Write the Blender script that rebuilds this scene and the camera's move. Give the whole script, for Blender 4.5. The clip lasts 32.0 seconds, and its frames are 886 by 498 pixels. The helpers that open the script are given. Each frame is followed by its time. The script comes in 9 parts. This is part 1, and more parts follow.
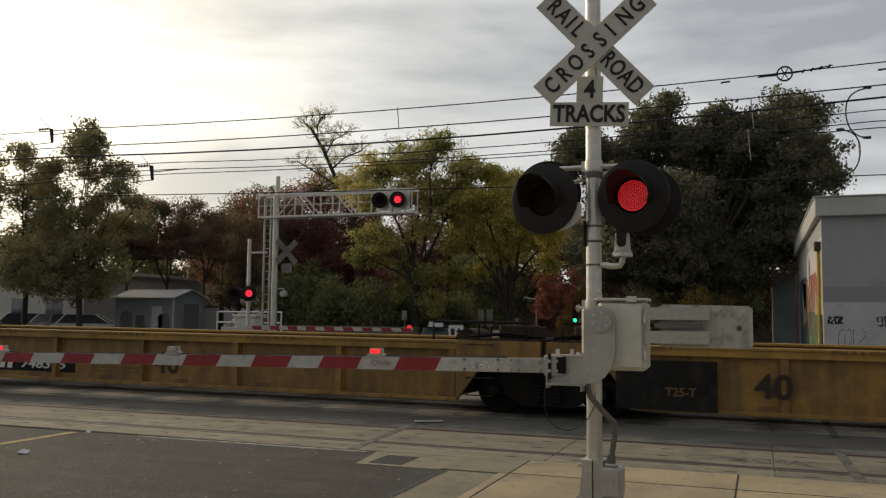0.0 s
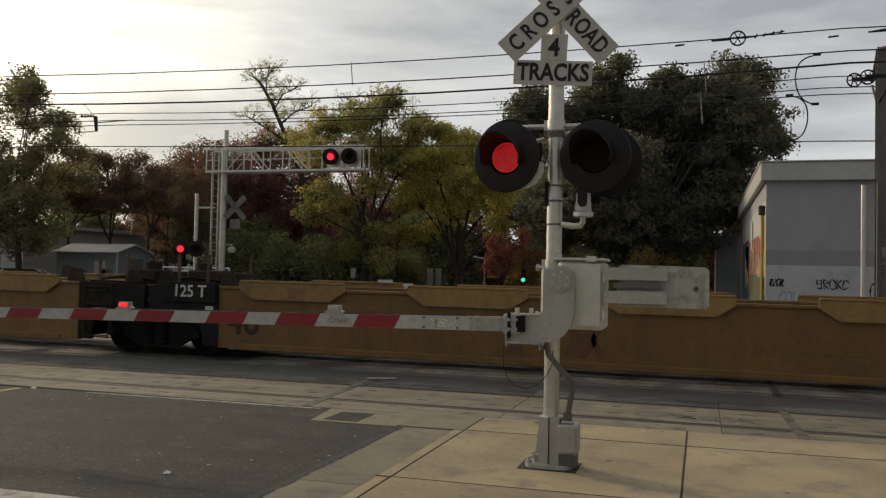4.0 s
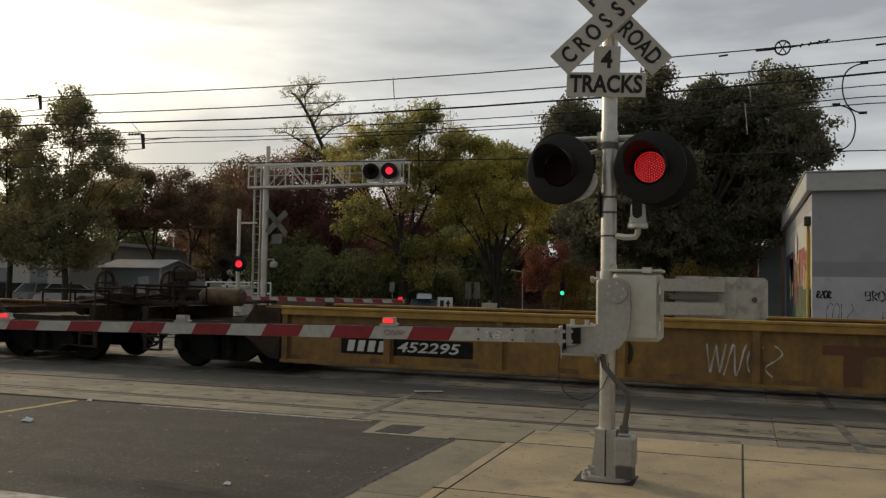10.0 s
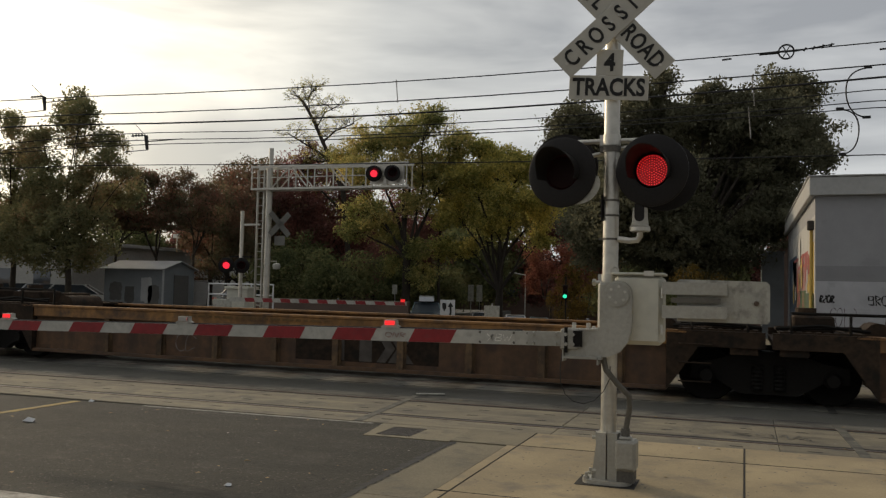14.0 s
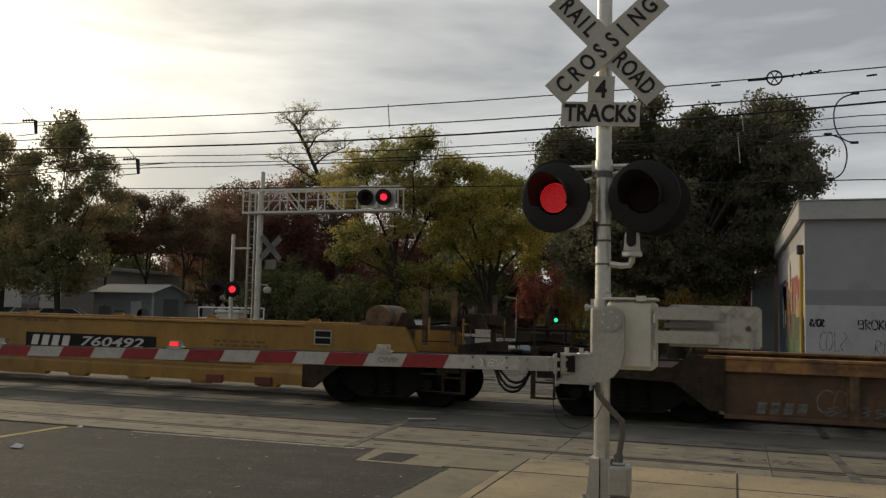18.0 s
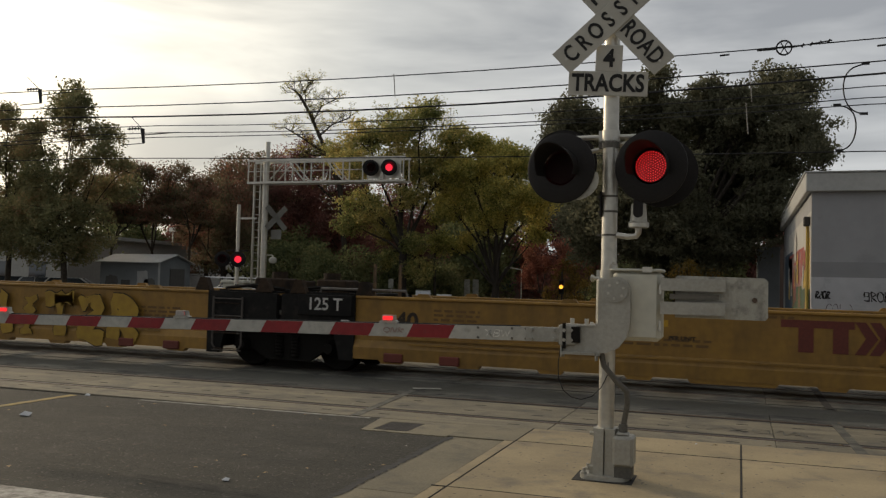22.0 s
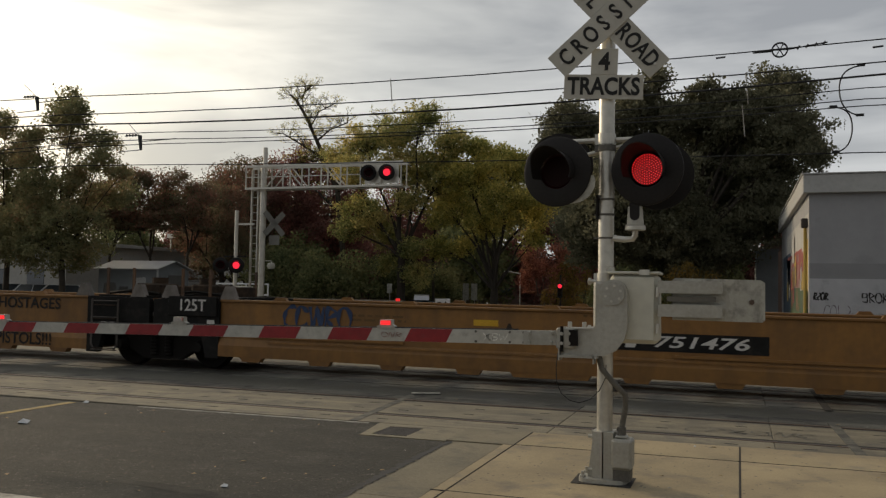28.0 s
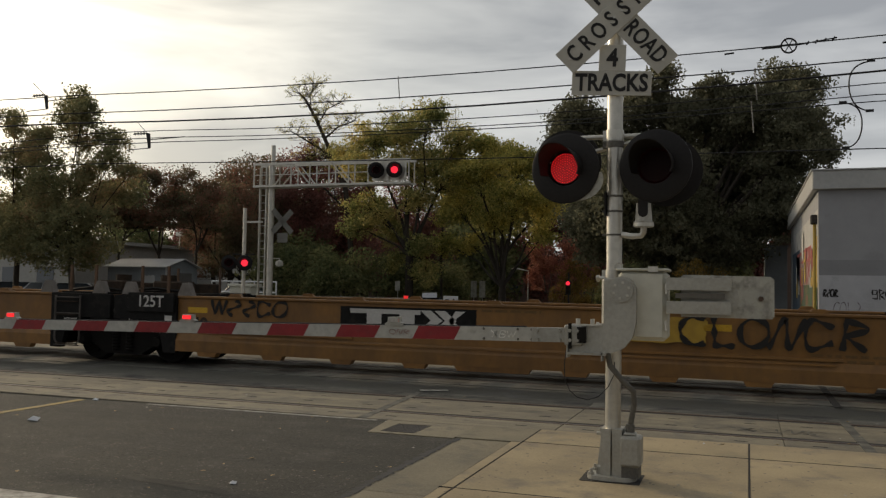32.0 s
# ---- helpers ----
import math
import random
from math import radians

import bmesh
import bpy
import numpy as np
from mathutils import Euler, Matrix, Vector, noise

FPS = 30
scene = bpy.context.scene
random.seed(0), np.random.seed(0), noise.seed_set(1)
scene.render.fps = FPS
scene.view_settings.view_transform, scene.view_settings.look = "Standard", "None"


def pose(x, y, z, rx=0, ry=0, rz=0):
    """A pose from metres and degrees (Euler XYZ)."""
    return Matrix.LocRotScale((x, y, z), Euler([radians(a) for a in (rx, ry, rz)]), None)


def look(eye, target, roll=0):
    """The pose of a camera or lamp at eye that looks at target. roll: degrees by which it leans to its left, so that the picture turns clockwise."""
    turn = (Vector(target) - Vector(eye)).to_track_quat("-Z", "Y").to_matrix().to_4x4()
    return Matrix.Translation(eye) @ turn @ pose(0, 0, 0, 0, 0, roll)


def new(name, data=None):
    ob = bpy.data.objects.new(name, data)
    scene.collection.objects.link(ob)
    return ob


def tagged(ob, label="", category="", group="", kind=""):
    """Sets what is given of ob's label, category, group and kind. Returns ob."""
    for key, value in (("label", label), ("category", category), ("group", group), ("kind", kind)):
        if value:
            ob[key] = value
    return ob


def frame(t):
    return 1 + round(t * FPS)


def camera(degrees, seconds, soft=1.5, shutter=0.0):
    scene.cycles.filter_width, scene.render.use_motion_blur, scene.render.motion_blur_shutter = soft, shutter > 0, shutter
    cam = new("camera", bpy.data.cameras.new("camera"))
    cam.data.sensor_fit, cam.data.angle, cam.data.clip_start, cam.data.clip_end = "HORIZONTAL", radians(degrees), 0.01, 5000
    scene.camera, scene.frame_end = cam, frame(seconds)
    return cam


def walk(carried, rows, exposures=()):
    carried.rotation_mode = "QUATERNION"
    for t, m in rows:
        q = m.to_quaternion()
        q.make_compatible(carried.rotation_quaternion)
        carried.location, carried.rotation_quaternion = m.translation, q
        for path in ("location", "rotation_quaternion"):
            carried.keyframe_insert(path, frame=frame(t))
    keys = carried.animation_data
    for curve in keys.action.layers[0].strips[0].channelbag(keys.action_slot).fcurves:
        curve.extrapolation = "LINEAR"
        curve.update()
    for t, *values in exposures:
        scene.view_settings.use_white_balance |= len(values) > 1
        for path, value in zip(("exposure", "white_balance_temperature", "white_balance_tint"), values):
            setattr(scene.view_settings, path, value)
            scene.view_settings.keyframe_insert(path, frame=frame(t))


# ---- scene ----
# World: x along the tracks to the right, y across them and away, z up. Rail tops lie at z = 0.
cam = camera(54.1, 32.0, soft=1.3, shutter=0.05)
walk(cam, [
    (0, pose(0.248, 0.071, 1.625, 94.41, -0.54, 20.05)),
    (0.5, pose(0.246, 0.078, 1.634, 94.51, -0.50, 19.61)),
    (1, pose(0.245, 0.087, 1.630, 94.62, -0.36, 19.25)),
    (1.5, pose(0.239, 0.079, 1.629, 94.68, -0.62, 18.98)),
    (2, pose(0.240, 0.075, 1.631, 94.53, -0.62, 18.92)),
    (2.5, pose(0.239, 0.075, 1.628, 94.21, -0.52, 18.83)),
    (3, pose(0.245, 0.084, 1.622, 93.10, -0.43, 18.72)),
    (3.5, pose(0.201, 0.096, 1.621, 91.81, -0.84, 17.62)),
    (5.5, pose(-0.008, 0.013, 1.603, 91.91, -1.14, 15.47)),
    (6, pose(-0.005, 0.004, 1.605, 92.21, -1.08, 16.81)),
    (6.5, pose(-0.013, 0.012, 1.601, 92.35, -1.22, 17.61)),
    (7, pose(-0.009, -0.001, 1.600, 92.38, -1.54, 18.24)),
    (7.5, pose(-0.013, 0.000, 1.601, 92.32, -1.55, 18.83)),
    (8, pose(-0.000, 0.001, 1.602, 92.40, -1.18, 18.96)),
    (8.5, pose(-0.005, 0.009, 1.602, 92.49, -0.92, 18.37)),
    (9, pose(-0.005, 0.005, 1.600, 92.51, -0.84, 18.51)),
    (9.5, pose(-0.003, 0.004, 1.601, 92.63, -0.86, 18.92)),
    (10, pose(-0.007, 0.002, 1.600, 92.61, -0.93, 18.97)),
    (10.5, pose(-0.004, 0.005, 1.601, 92.45, -0.93, 18.92)),
    (11, pose(-0.005, 0.002, 1.600, 92.36, -0.91, 18.92)),
    (11.5, pose(0.002, -0.010, 1.597, 92.55, -0.93, 18.98)),
    (12, pose(-0.005, -0.008, 1.597, 92.65, -1.05, 18.84)),
    (12.5, pose(-0.003, 0.005, 1.602, 92.65, -1.05, 18.79)),
    (13, pose(-0.000, 0.000, 1.600, 92.70, -1.20, 18.80)),
    (13.5, pose(0.006, 0.007, 1.600, 92.65, -1.13, 19.11)),
    (14, pose(0.001, 0.005, 1.598, 92.78, -1.21, 19.15)),
    (14.5, pose(0.000, 0.004, 1.603, 93.09, -0.95, 18.99)),
    (15, pose(0.002, -0.003, 1.602, 93.31, -0.83, 18.77)),
    (15.5, pose(-0.007, -0.001, 1.605, 93.41, -0.92, 18.37)),
    (17.5, pose(-0.017, 0.011, 1.610, 93.94, -1.23, 18.11)),
    (18, pose(-0.012, -0.011, 1.610, 94.34, -1.21, 18.54)),
    (18.5, pose(-0.014, 0.004, 1.607, 93.70, -1.22, 18.79)),
    (19, pose(-0.013, -0.004, 1.605, 93.28, -1.22, 18.62)),
    (19.5, pose(-0.017, 0.004, 1.602, 92.76, -1.27, 18.59)),
    (20, pose(-0.014, 0.006, 1.607, 92.56, -1.24, 18.67)),
    (20.5, pose(-0.023, 0.004, 1.608, 92.59, -1.30, 18.70)),
    (21, pose(-0.022, -0.005, 1.605, 92.41, -1.45, 18.69)),
    (21.5, pose(-0.017, 0.010, 1.603, 92.39, -1.48, 18.79)),
    (22, pose(-0.021, 0.004, 1.607, 92.41, -1.41, 18.88)),
    (22.5, pose(-0.015, 0.001, 1.603, 92.29, -1.37, 18.88)),
    (23, pose(-0.013, -0.002, 1.604, 92.20, -1.43, 19.03)),
    (23.5, pose(-0.016, 0.001, 1.604, 92.34, -1.34, 18.86)),
    (24, pose(-0.017, 0.001, 1.604, 92.34, -1.19, 18.65)),
    (24.5, pose(-0.017, -0.003, 1.605, 92.27, -1.20, 18.52)),
    (25, pose(-0.018, -0.002, 1.607, 92.15, -1.20, 18.41)),
    (25.5, pose(-0.014, 0.018, 1.606, 92.23, -1.24, 18.31)),
    (27.5, pose(-0.008, 0.000, 1.606, 92.59, -1.01, 18.72)),
    (28, pose(-0.008, 0.003, 1.606, 92.70, -0.97, 18.80)),
    (28.5, pose(-0.016, -0.001, 1.604, 92.64, -0.85, 18.36)),
    (29, pose(-0.005, 0.006, 1.608, 92.45, -0.89, 17.80)),
    (29.5, pose(-0.005, 0.007, 1.607, 92.58, -0.96, 17.60)),
    (30, pose(-0.003, 0.007, 1.607, 92.81, -0.81, 17.97)),
    (30.5, pose(-0.006, 0.006, 1.606, 92.68, -0.67, 18.38)),
    (31, pose(-0.002, 0.002, 1.611, 92.54, -0.50, 19.11)),
    (31.5, pose(-0.006, 0.008, 1.607, 92.51, -0.53, 19.40)),
    (32, pose(-0.009, 0.009, 1.604, 92.52, -0.88, 19.33)),
], [(0.0, 0.10), (6.0, 0.04), (12.0, 0.0), (20.0, -0.06), (32.0, -0.06)])

# ---- world and sun ----
SUN_YAW, SUN_UP = 64.0, 19.0   # degrees to the left of +y, and above the horizon
sun_way = Vector((-math.sin(radians(SUN_YAW)) * math.cos(radians(SUN_UP)), math.cos(radians(SUN_YAW)) * math.cos(radians(SUN_UP)), math.sin(radians(SUN_UP))))


def make_world():
    w = bpy.data.worlds.new("overcast_sky")
    w.use_nodes = True
    nt = w.node_tree
    nt.nodes.clear()
    N, L = nt.nodes.new, nt.links.new
    out, bg = N("ShaderNodeOutputWorld"), N("ShaderNodeBackground")
    sky = N("ShaderNodeTexSky")
    sky.sky_type, sky.sun_disc = "NISHITA", False
    sky.sun_elevation, sky.sun_rotation = radians(SUN_UP), radians(-SUN_YAW)
    sky.dust_density, sky.air_density = 2.0, 1.0
    scale = N("ShaderNodeVectorMath")
    scale.operation = "SCALE"
    scale.inputs["Scale"].default_value = SKY_BLUE
    L(sky.outputs[0], scale.inputs[0])
    tc = N("ShaderNodeTexCoord")
    # streaky cloud sheet, stretched along the horizon
    mp = N("ShaderNodeMapping")
    mp.inputs["Scale"].default_value = (1.3, 1.3, 6.0)
    mp.inputs["Rotation"].default_value = (0.05, 0.12, 0.4)
    L(tc.outputs["Generated"], mp.inputs[0])
    n1 = N("ShaderNodeTexNoise")
    n1.inputs["Scale"].default_value, n1.inputs["Detail"].default_value, n1.inputs["Roughness"].default_value = 1.9, 5.0, 0.52
    n1.inputs["Distortion"].default_value = 0.35
    L(mp.outputs[0], n1.inputs[0])
    r1 = N("ShaderNodeValToRGB")
    r1.color_ramp.elements[0].position, r1.color_ramp.elements[0].color = 0.36, (0.52, 0.53, 0.55, 1)
    r1.color_ramp.elements[1].position, r1.color_ramp.elements[1].color = 0.62, (1.0, 1.0, 0.99, 1)
    L(n1.outputs[0], r1.inputs[0])
    # light behind the cloud, strongest towards the sun
    dot = N("ShaderNodeVectorMath")
    dot.operation = "DOT_PRODUCT"
    dot.inputs[1].default_value = sun_way
    L(tc.outputs["Generated"], dot.inputs[0])
    ramp = N("ShaderNodeValToRGB")
    e = ramp.color_ramp.elements
    e[0].position, e[0].color = 0.0, (0.42, 0.42, 0.42, 1)
    e[1].position, e[1].color = 1.0, (2.6, 2.35, 1.9, 1)
    for p, c in SKY_GLOW:
        k = ramp.color_ramp.elements.new(p)
        k.color = (*c, 1)
    L(dot.outputs["Value"], ramp.inputs[0])
    mul = N("ShaderNodeMix")
    mul.data_type, mul.blend_type = "RGBA", "MULTIPLY"
    mul.inputs["Factor"].default_value = 1.0
    L(ramp.outputs[0], mul.inputs["A"])
    L(r1.outputs[0], mul.inputs["B"])
    mix = N("ShaderNodeMix")
    mix.data_type = "RGBA"
    mix.inputs["Factor"].default_value = 0.86
    L(scale.outputs[0], mix.inputs["A"])
    L(mul.outputs["Result"], mix.inputs["B"])
    L(mix.outputs["Result"], bg.inputs[0])
    bg.inputs[1].default_value = SKY_POWER
    L(bg.outputs[0], out.inputs[0])
    scene.world = w


SKY_BLUE, SKY_POWER = 0.09, 1.0
SKY_GLOW = [(0.3, (0.71, 0.718, 0.727)), (0.6, (0.75, 0.75, 0.742)), (0.78, (0.86, 0.85, 0.80)), (0.9, (1.35, 1.27, 1.08))]
make_world()
sun = new("sun", bpy.data.lights.new("sun", "SUN"))
sun.data.energy, sun.data.angle, sun.data.color = 1.6, radians(4), (1.0, 0.80, 0.55)
sun.matrix_world = look(sun_way * 50, (0, 0, 0))

# ---- materials ----
def mat(name, a, b=None, rough=0.7, metal=0.0, fine=40.0, coarse=1.2, bump=0.15, dirt=None, dirt_at=0.62, emit=None, power=0.0, spec=0.4, vary=0.12, island=False, coat=0.0, speck=None, streak=None):
    """Two-scale noise between the colours a and b, with stains of the colour dirt and fine relief."""
    m = bpy.data.materials.new(name)
    m.use_nodes = True
    nt = m.node_tree
    N, L = nt.nodes.new, nt.links.new
    p = nt.nodes["Principled BSDF"]
    b = b or tuple(c * 0.7 for c in a)
    tc, oi = N("ShaderNodeTexCoord"), N("ShaderNodeObjectInfo")
    off = N("ShaderNodeVectorMath")
    off.operation = "MULTIPLY_ADD"
    off.inputs[1].default_value = (1, 1, 1)
    sc = N("ShaderNodeMath")
    sc.operation = "MULTIPLY"
    sc.inputs[1].default_value = 37.0
    L(oi.outputs["Random"], sc.inputs[0])
    L(tc.outputs["Object"], off.inputs[0])
    L(sc.outputs[0], off.inputs[2])
    nf, nc = N("ShaderNodeTexNoise"), N("ShaderNodeTexNoise")
    nf.inputs["Scale"].default_value, nf.inputs["Detail"].default_value = fine, 6
    nc.inputs["Scale"].default_value, nc.inputs["Detail"].default_value = coarse, 5
    L(off.outputs[0], nf.inputs[0])
    L(off.outputs[0], nc.inputs[0])
    add = N("ShaderNodeMath")
    add.operation = "ADD"
    L(nf.outputs[0], add.inputs[0])
    L(nc.outputs[0], add.inputs[1])
    ramp = N("ShaderNodeValToRGB")
    ramp.color_ramp.elements[0].position, ramp.color_ramp.elements[0].color = 0.36, (*b, 1)
    ramp.color_ramp.elements[1].position, ramp.color_ramp.elements[1].color = 0.62, (*a, 1)
    half = N("ShaderNodeMath")
    half.operation = "MULTIPLY"
    half.inputs[1].default_value = 0.5
    L(add.outputs[0], half.inputs[0])
    L(half.outputs[0], ramp.inputs[0])
    col = ramp.outputs[0]
    if dirt:
        nd = N("ShaderNodeTexNoise")
        nd.inputs["Scale"].default_value, nd.inputs["Detail"].default_value, nd.inputs["Roughness"].default_value = coarse * 2.3, 8, 0.65
        L(off.outputs[0], nd.inputs[0])
        rd = N("ShaderNodeMapRange")
        rd.inputs["From Min"].default_value, rd.inputs["From Max"].default_value = dirt_at - 0.1, dirt_at + 0.08
        L(nd.outputs[0], rd.inputs["Value"])
        mx = N("ShaderNodeMix")
        mx.data_type = "RGBA"
        L(rd.outputs[0], mx.inputs["Factor"])
        L(col, mx.inputs["A"])
        mx.inputs["B"].default_value = (*dirt, 1)
        col = mx.outputs["Result"]
    if speck:
        # scattered pale and dark grains of aggregate
        for tone, size, share in speck:
            vo = N("ShaderNodeTexVoronoi")
            vo.inputs["Scale"].default_value = size
            L(tc.outputs["Object"], vo.inputs["Vector"])
            sp, near, pick, both = N("ShaderNodeSeparateColor"), N("ShaderNodeMath"), N("ShaderNodeMath"), N("ShaderNodeMath")
            L(vo.outputs["Color"], sp.inputs[0])
            pick.operation, pick.inputs[1].default_value = "LESS_THAN", share
            L(sp.outputs[0], pick.inputs[0])
            near.operation, near.inputs[1].default_value = "LESS_THAN", 0.38
            L(vo.outputs["Distance"], near.inputs[0])
            both.operation = "MULTIPLY"
            L(near.outputs[0], both.inputs[0])
            L(pick.outputs[0], both.inputs[1])
            ms = N("ShaderNodeMix")
            ms.data_type = "RGBA"
            L(both.outputs[0], ms.inputs["Factor"])
            L(col, ms.inputs["A"])
            ms.inputs["B"].default_value = (*tone, 1)
            col = ms.outputs["Result"]
    if streak:
        # grime that has run down, or been dragged along: noise stretched by (x, y, z)
        tone, way, amount = streak
        sm, sn, sr, sx = N("ShaderNodeMapping"), N("ShaderNodeTexNoise"), N("ShaderNodeMapRange"), N("ShaderNodeMix")
        sm.inputs["Scale"].default_value = way
        L(off.outputs[0], sm.inputs[0])
        sn.inputs["Scale"].default_value, sn.inputs["Detail"].default_value, sn.inputs["Roughness"].default_value = 1.0, 6, 0.62
        L(sm.outputs[0], sn.inputs[0])
        sr.inputs["From Min"].default_value, sr.inputs["From Max"].default_value = 0.42, 0.68
        sr.inputs["To Max"].default_value = amount
        L(sn.outputs[0], sr.inputs["Value"])
        sx.data_type = "RGBA"
        L(sr.outputs[0], sx.inputs["Factor"])
        L(col, sx.inputs["A"])
        sx.inputs["B"].default_value = (*tone, 1)
        col = sx.outputs["Result"]
    if vary:
        hv = N("ShaderNodeHueSaturation")
        mr = N("ShaderNodeMapRange")
        mr.inputs["To Min"].default_value, mr.inputs["To Max"].default_value = 1 - vary, 1 + vary
        if island:
            L(N("ShaderNodeNewGeometry").outputs["Random Per Island"], mr.inputs["Value"])
        else:
            L(oi.outputs["Random"], mr.inputs["Value"])
        L(mr.outputs[0], hv.inputs["Value"])
        L(col, hv.inputs["Color"])
        col = hv.outputs[0]
    L(col, p.inputs["Base Color"])
    rr = N("ShaderNodeMapRange")
    rr.inputs["To Min"].default_value, rr.inputs["To Max"].default_value = max(rough - 0.12, 0.03), min(rough + 0.1, 1)
    L(nc.outputs[0], rr.inputs["Value"])
    L(rr.outputs[0], p.inputs["Roughness"])
    p.inputs["Metallic"].default_value, p.inputs["Specular IOR Level"].default_value = metal, spec
    p.inputs["Coat Weight"].default_value = coat
    if bump:
        bp = N("ShaderNodeBump")
        bp.inputs["Strength"].default_value, bp.inputs["Distance"].default_value = bump, 0.02
        L(nf.outputs[0], bp.inputs["Height"])
        L(bp.outputs[0], p.inputs["Normal"])
    if emit:
        p.inputs["Emission Color"].default_value, p.inputs["Emission Strength"].default_value = (*emit, 1), power
    return m


def glass_mat(name, tint=(0.05, 0.06, 0.07)):
    m = bpy.data.materials.new(name)
    m.use_nodes = True
    p = m.node_tree.nodes["Principled BSDF"]
    p.inputs["Base Color"].default_value, p.inputs["Roughness"].default_value = (*tint, 1), 0.05
    p.inputs["Specular IOR Level"].default_value = 0.8
    return m


def leaf_mat(name, cols, rough=0.6):
    """Leaves: colour by leaf, with light passing through."""
    m = bpy.data.materials.new(name)
    m.use_nodes = True
    nt = m.node_tree
    N, L = nt.nodes.new, nt.links.new
    nt.nodes.clear()
    out = N("ShaderNodeOutputMaterial")
    geo, tc, no = N("ShaderNodeNewGeometry"), N("ShaderNodeTexCoord"), N("ShaderNodeTexNoise")
    no.inputs["Scale"].default_value = 0.35
    L(tc.outputs["Object"], no.inputs[0])
    add = N("ShaderNodeMath")
    add.operation = "MULTIPLY_ADD"
    add.inputs[1].default_value, add.inputs[2].default_value = 0.55, -0.02
    mixn = N("ShaderNodeMath")
    mixn.operation = "ADD"
    sub = N("ShaderNodeMath")
    sub.operation = "MULTIPLY_ADD"
    sub.inputs[1].default_value, sub.inputs[2].default_value = 1.6, -0.55
    L(no.outputs[0], sub.inputs[0])
    L(geo.outputs["Random Per Island"], add.inputs[0])
    L(add.outputs[0], mixn.inputs[0])
    L(sub.outputs[0], mixn.inputs[1])
    ramp = N("ShaderNodeValToRGB")
    ramp.color_ramp.elements[0].color = (*cols[0], 1)
    ramp.color_ramp.elements[1].color = (*cols[-1], 1)
    for i, c in enumerate(cols[1:-1]):
        ramp.color_ramp.elements.new((i + 1) / (len(cols) - 1)).color = (*c, 1)
    L(mixn.outputs[0], ramp.inputs[0])
    d, t, mx = N("ShaderNodeBsdfDiffuse"), N("ShaderNodeBsdfTranslucent"), N("ShaderNodeAddShader")
    L(ramp.outputs[0], d.inputs[0])
    L(ramp.outputs[0], t.inputs[0])
    L(d.outputs[0], mx.inputs[0])
    L(t.outputs[0], mx.inputs[1])
    L(mx.outputs[0], out.inputs[0])
    return m


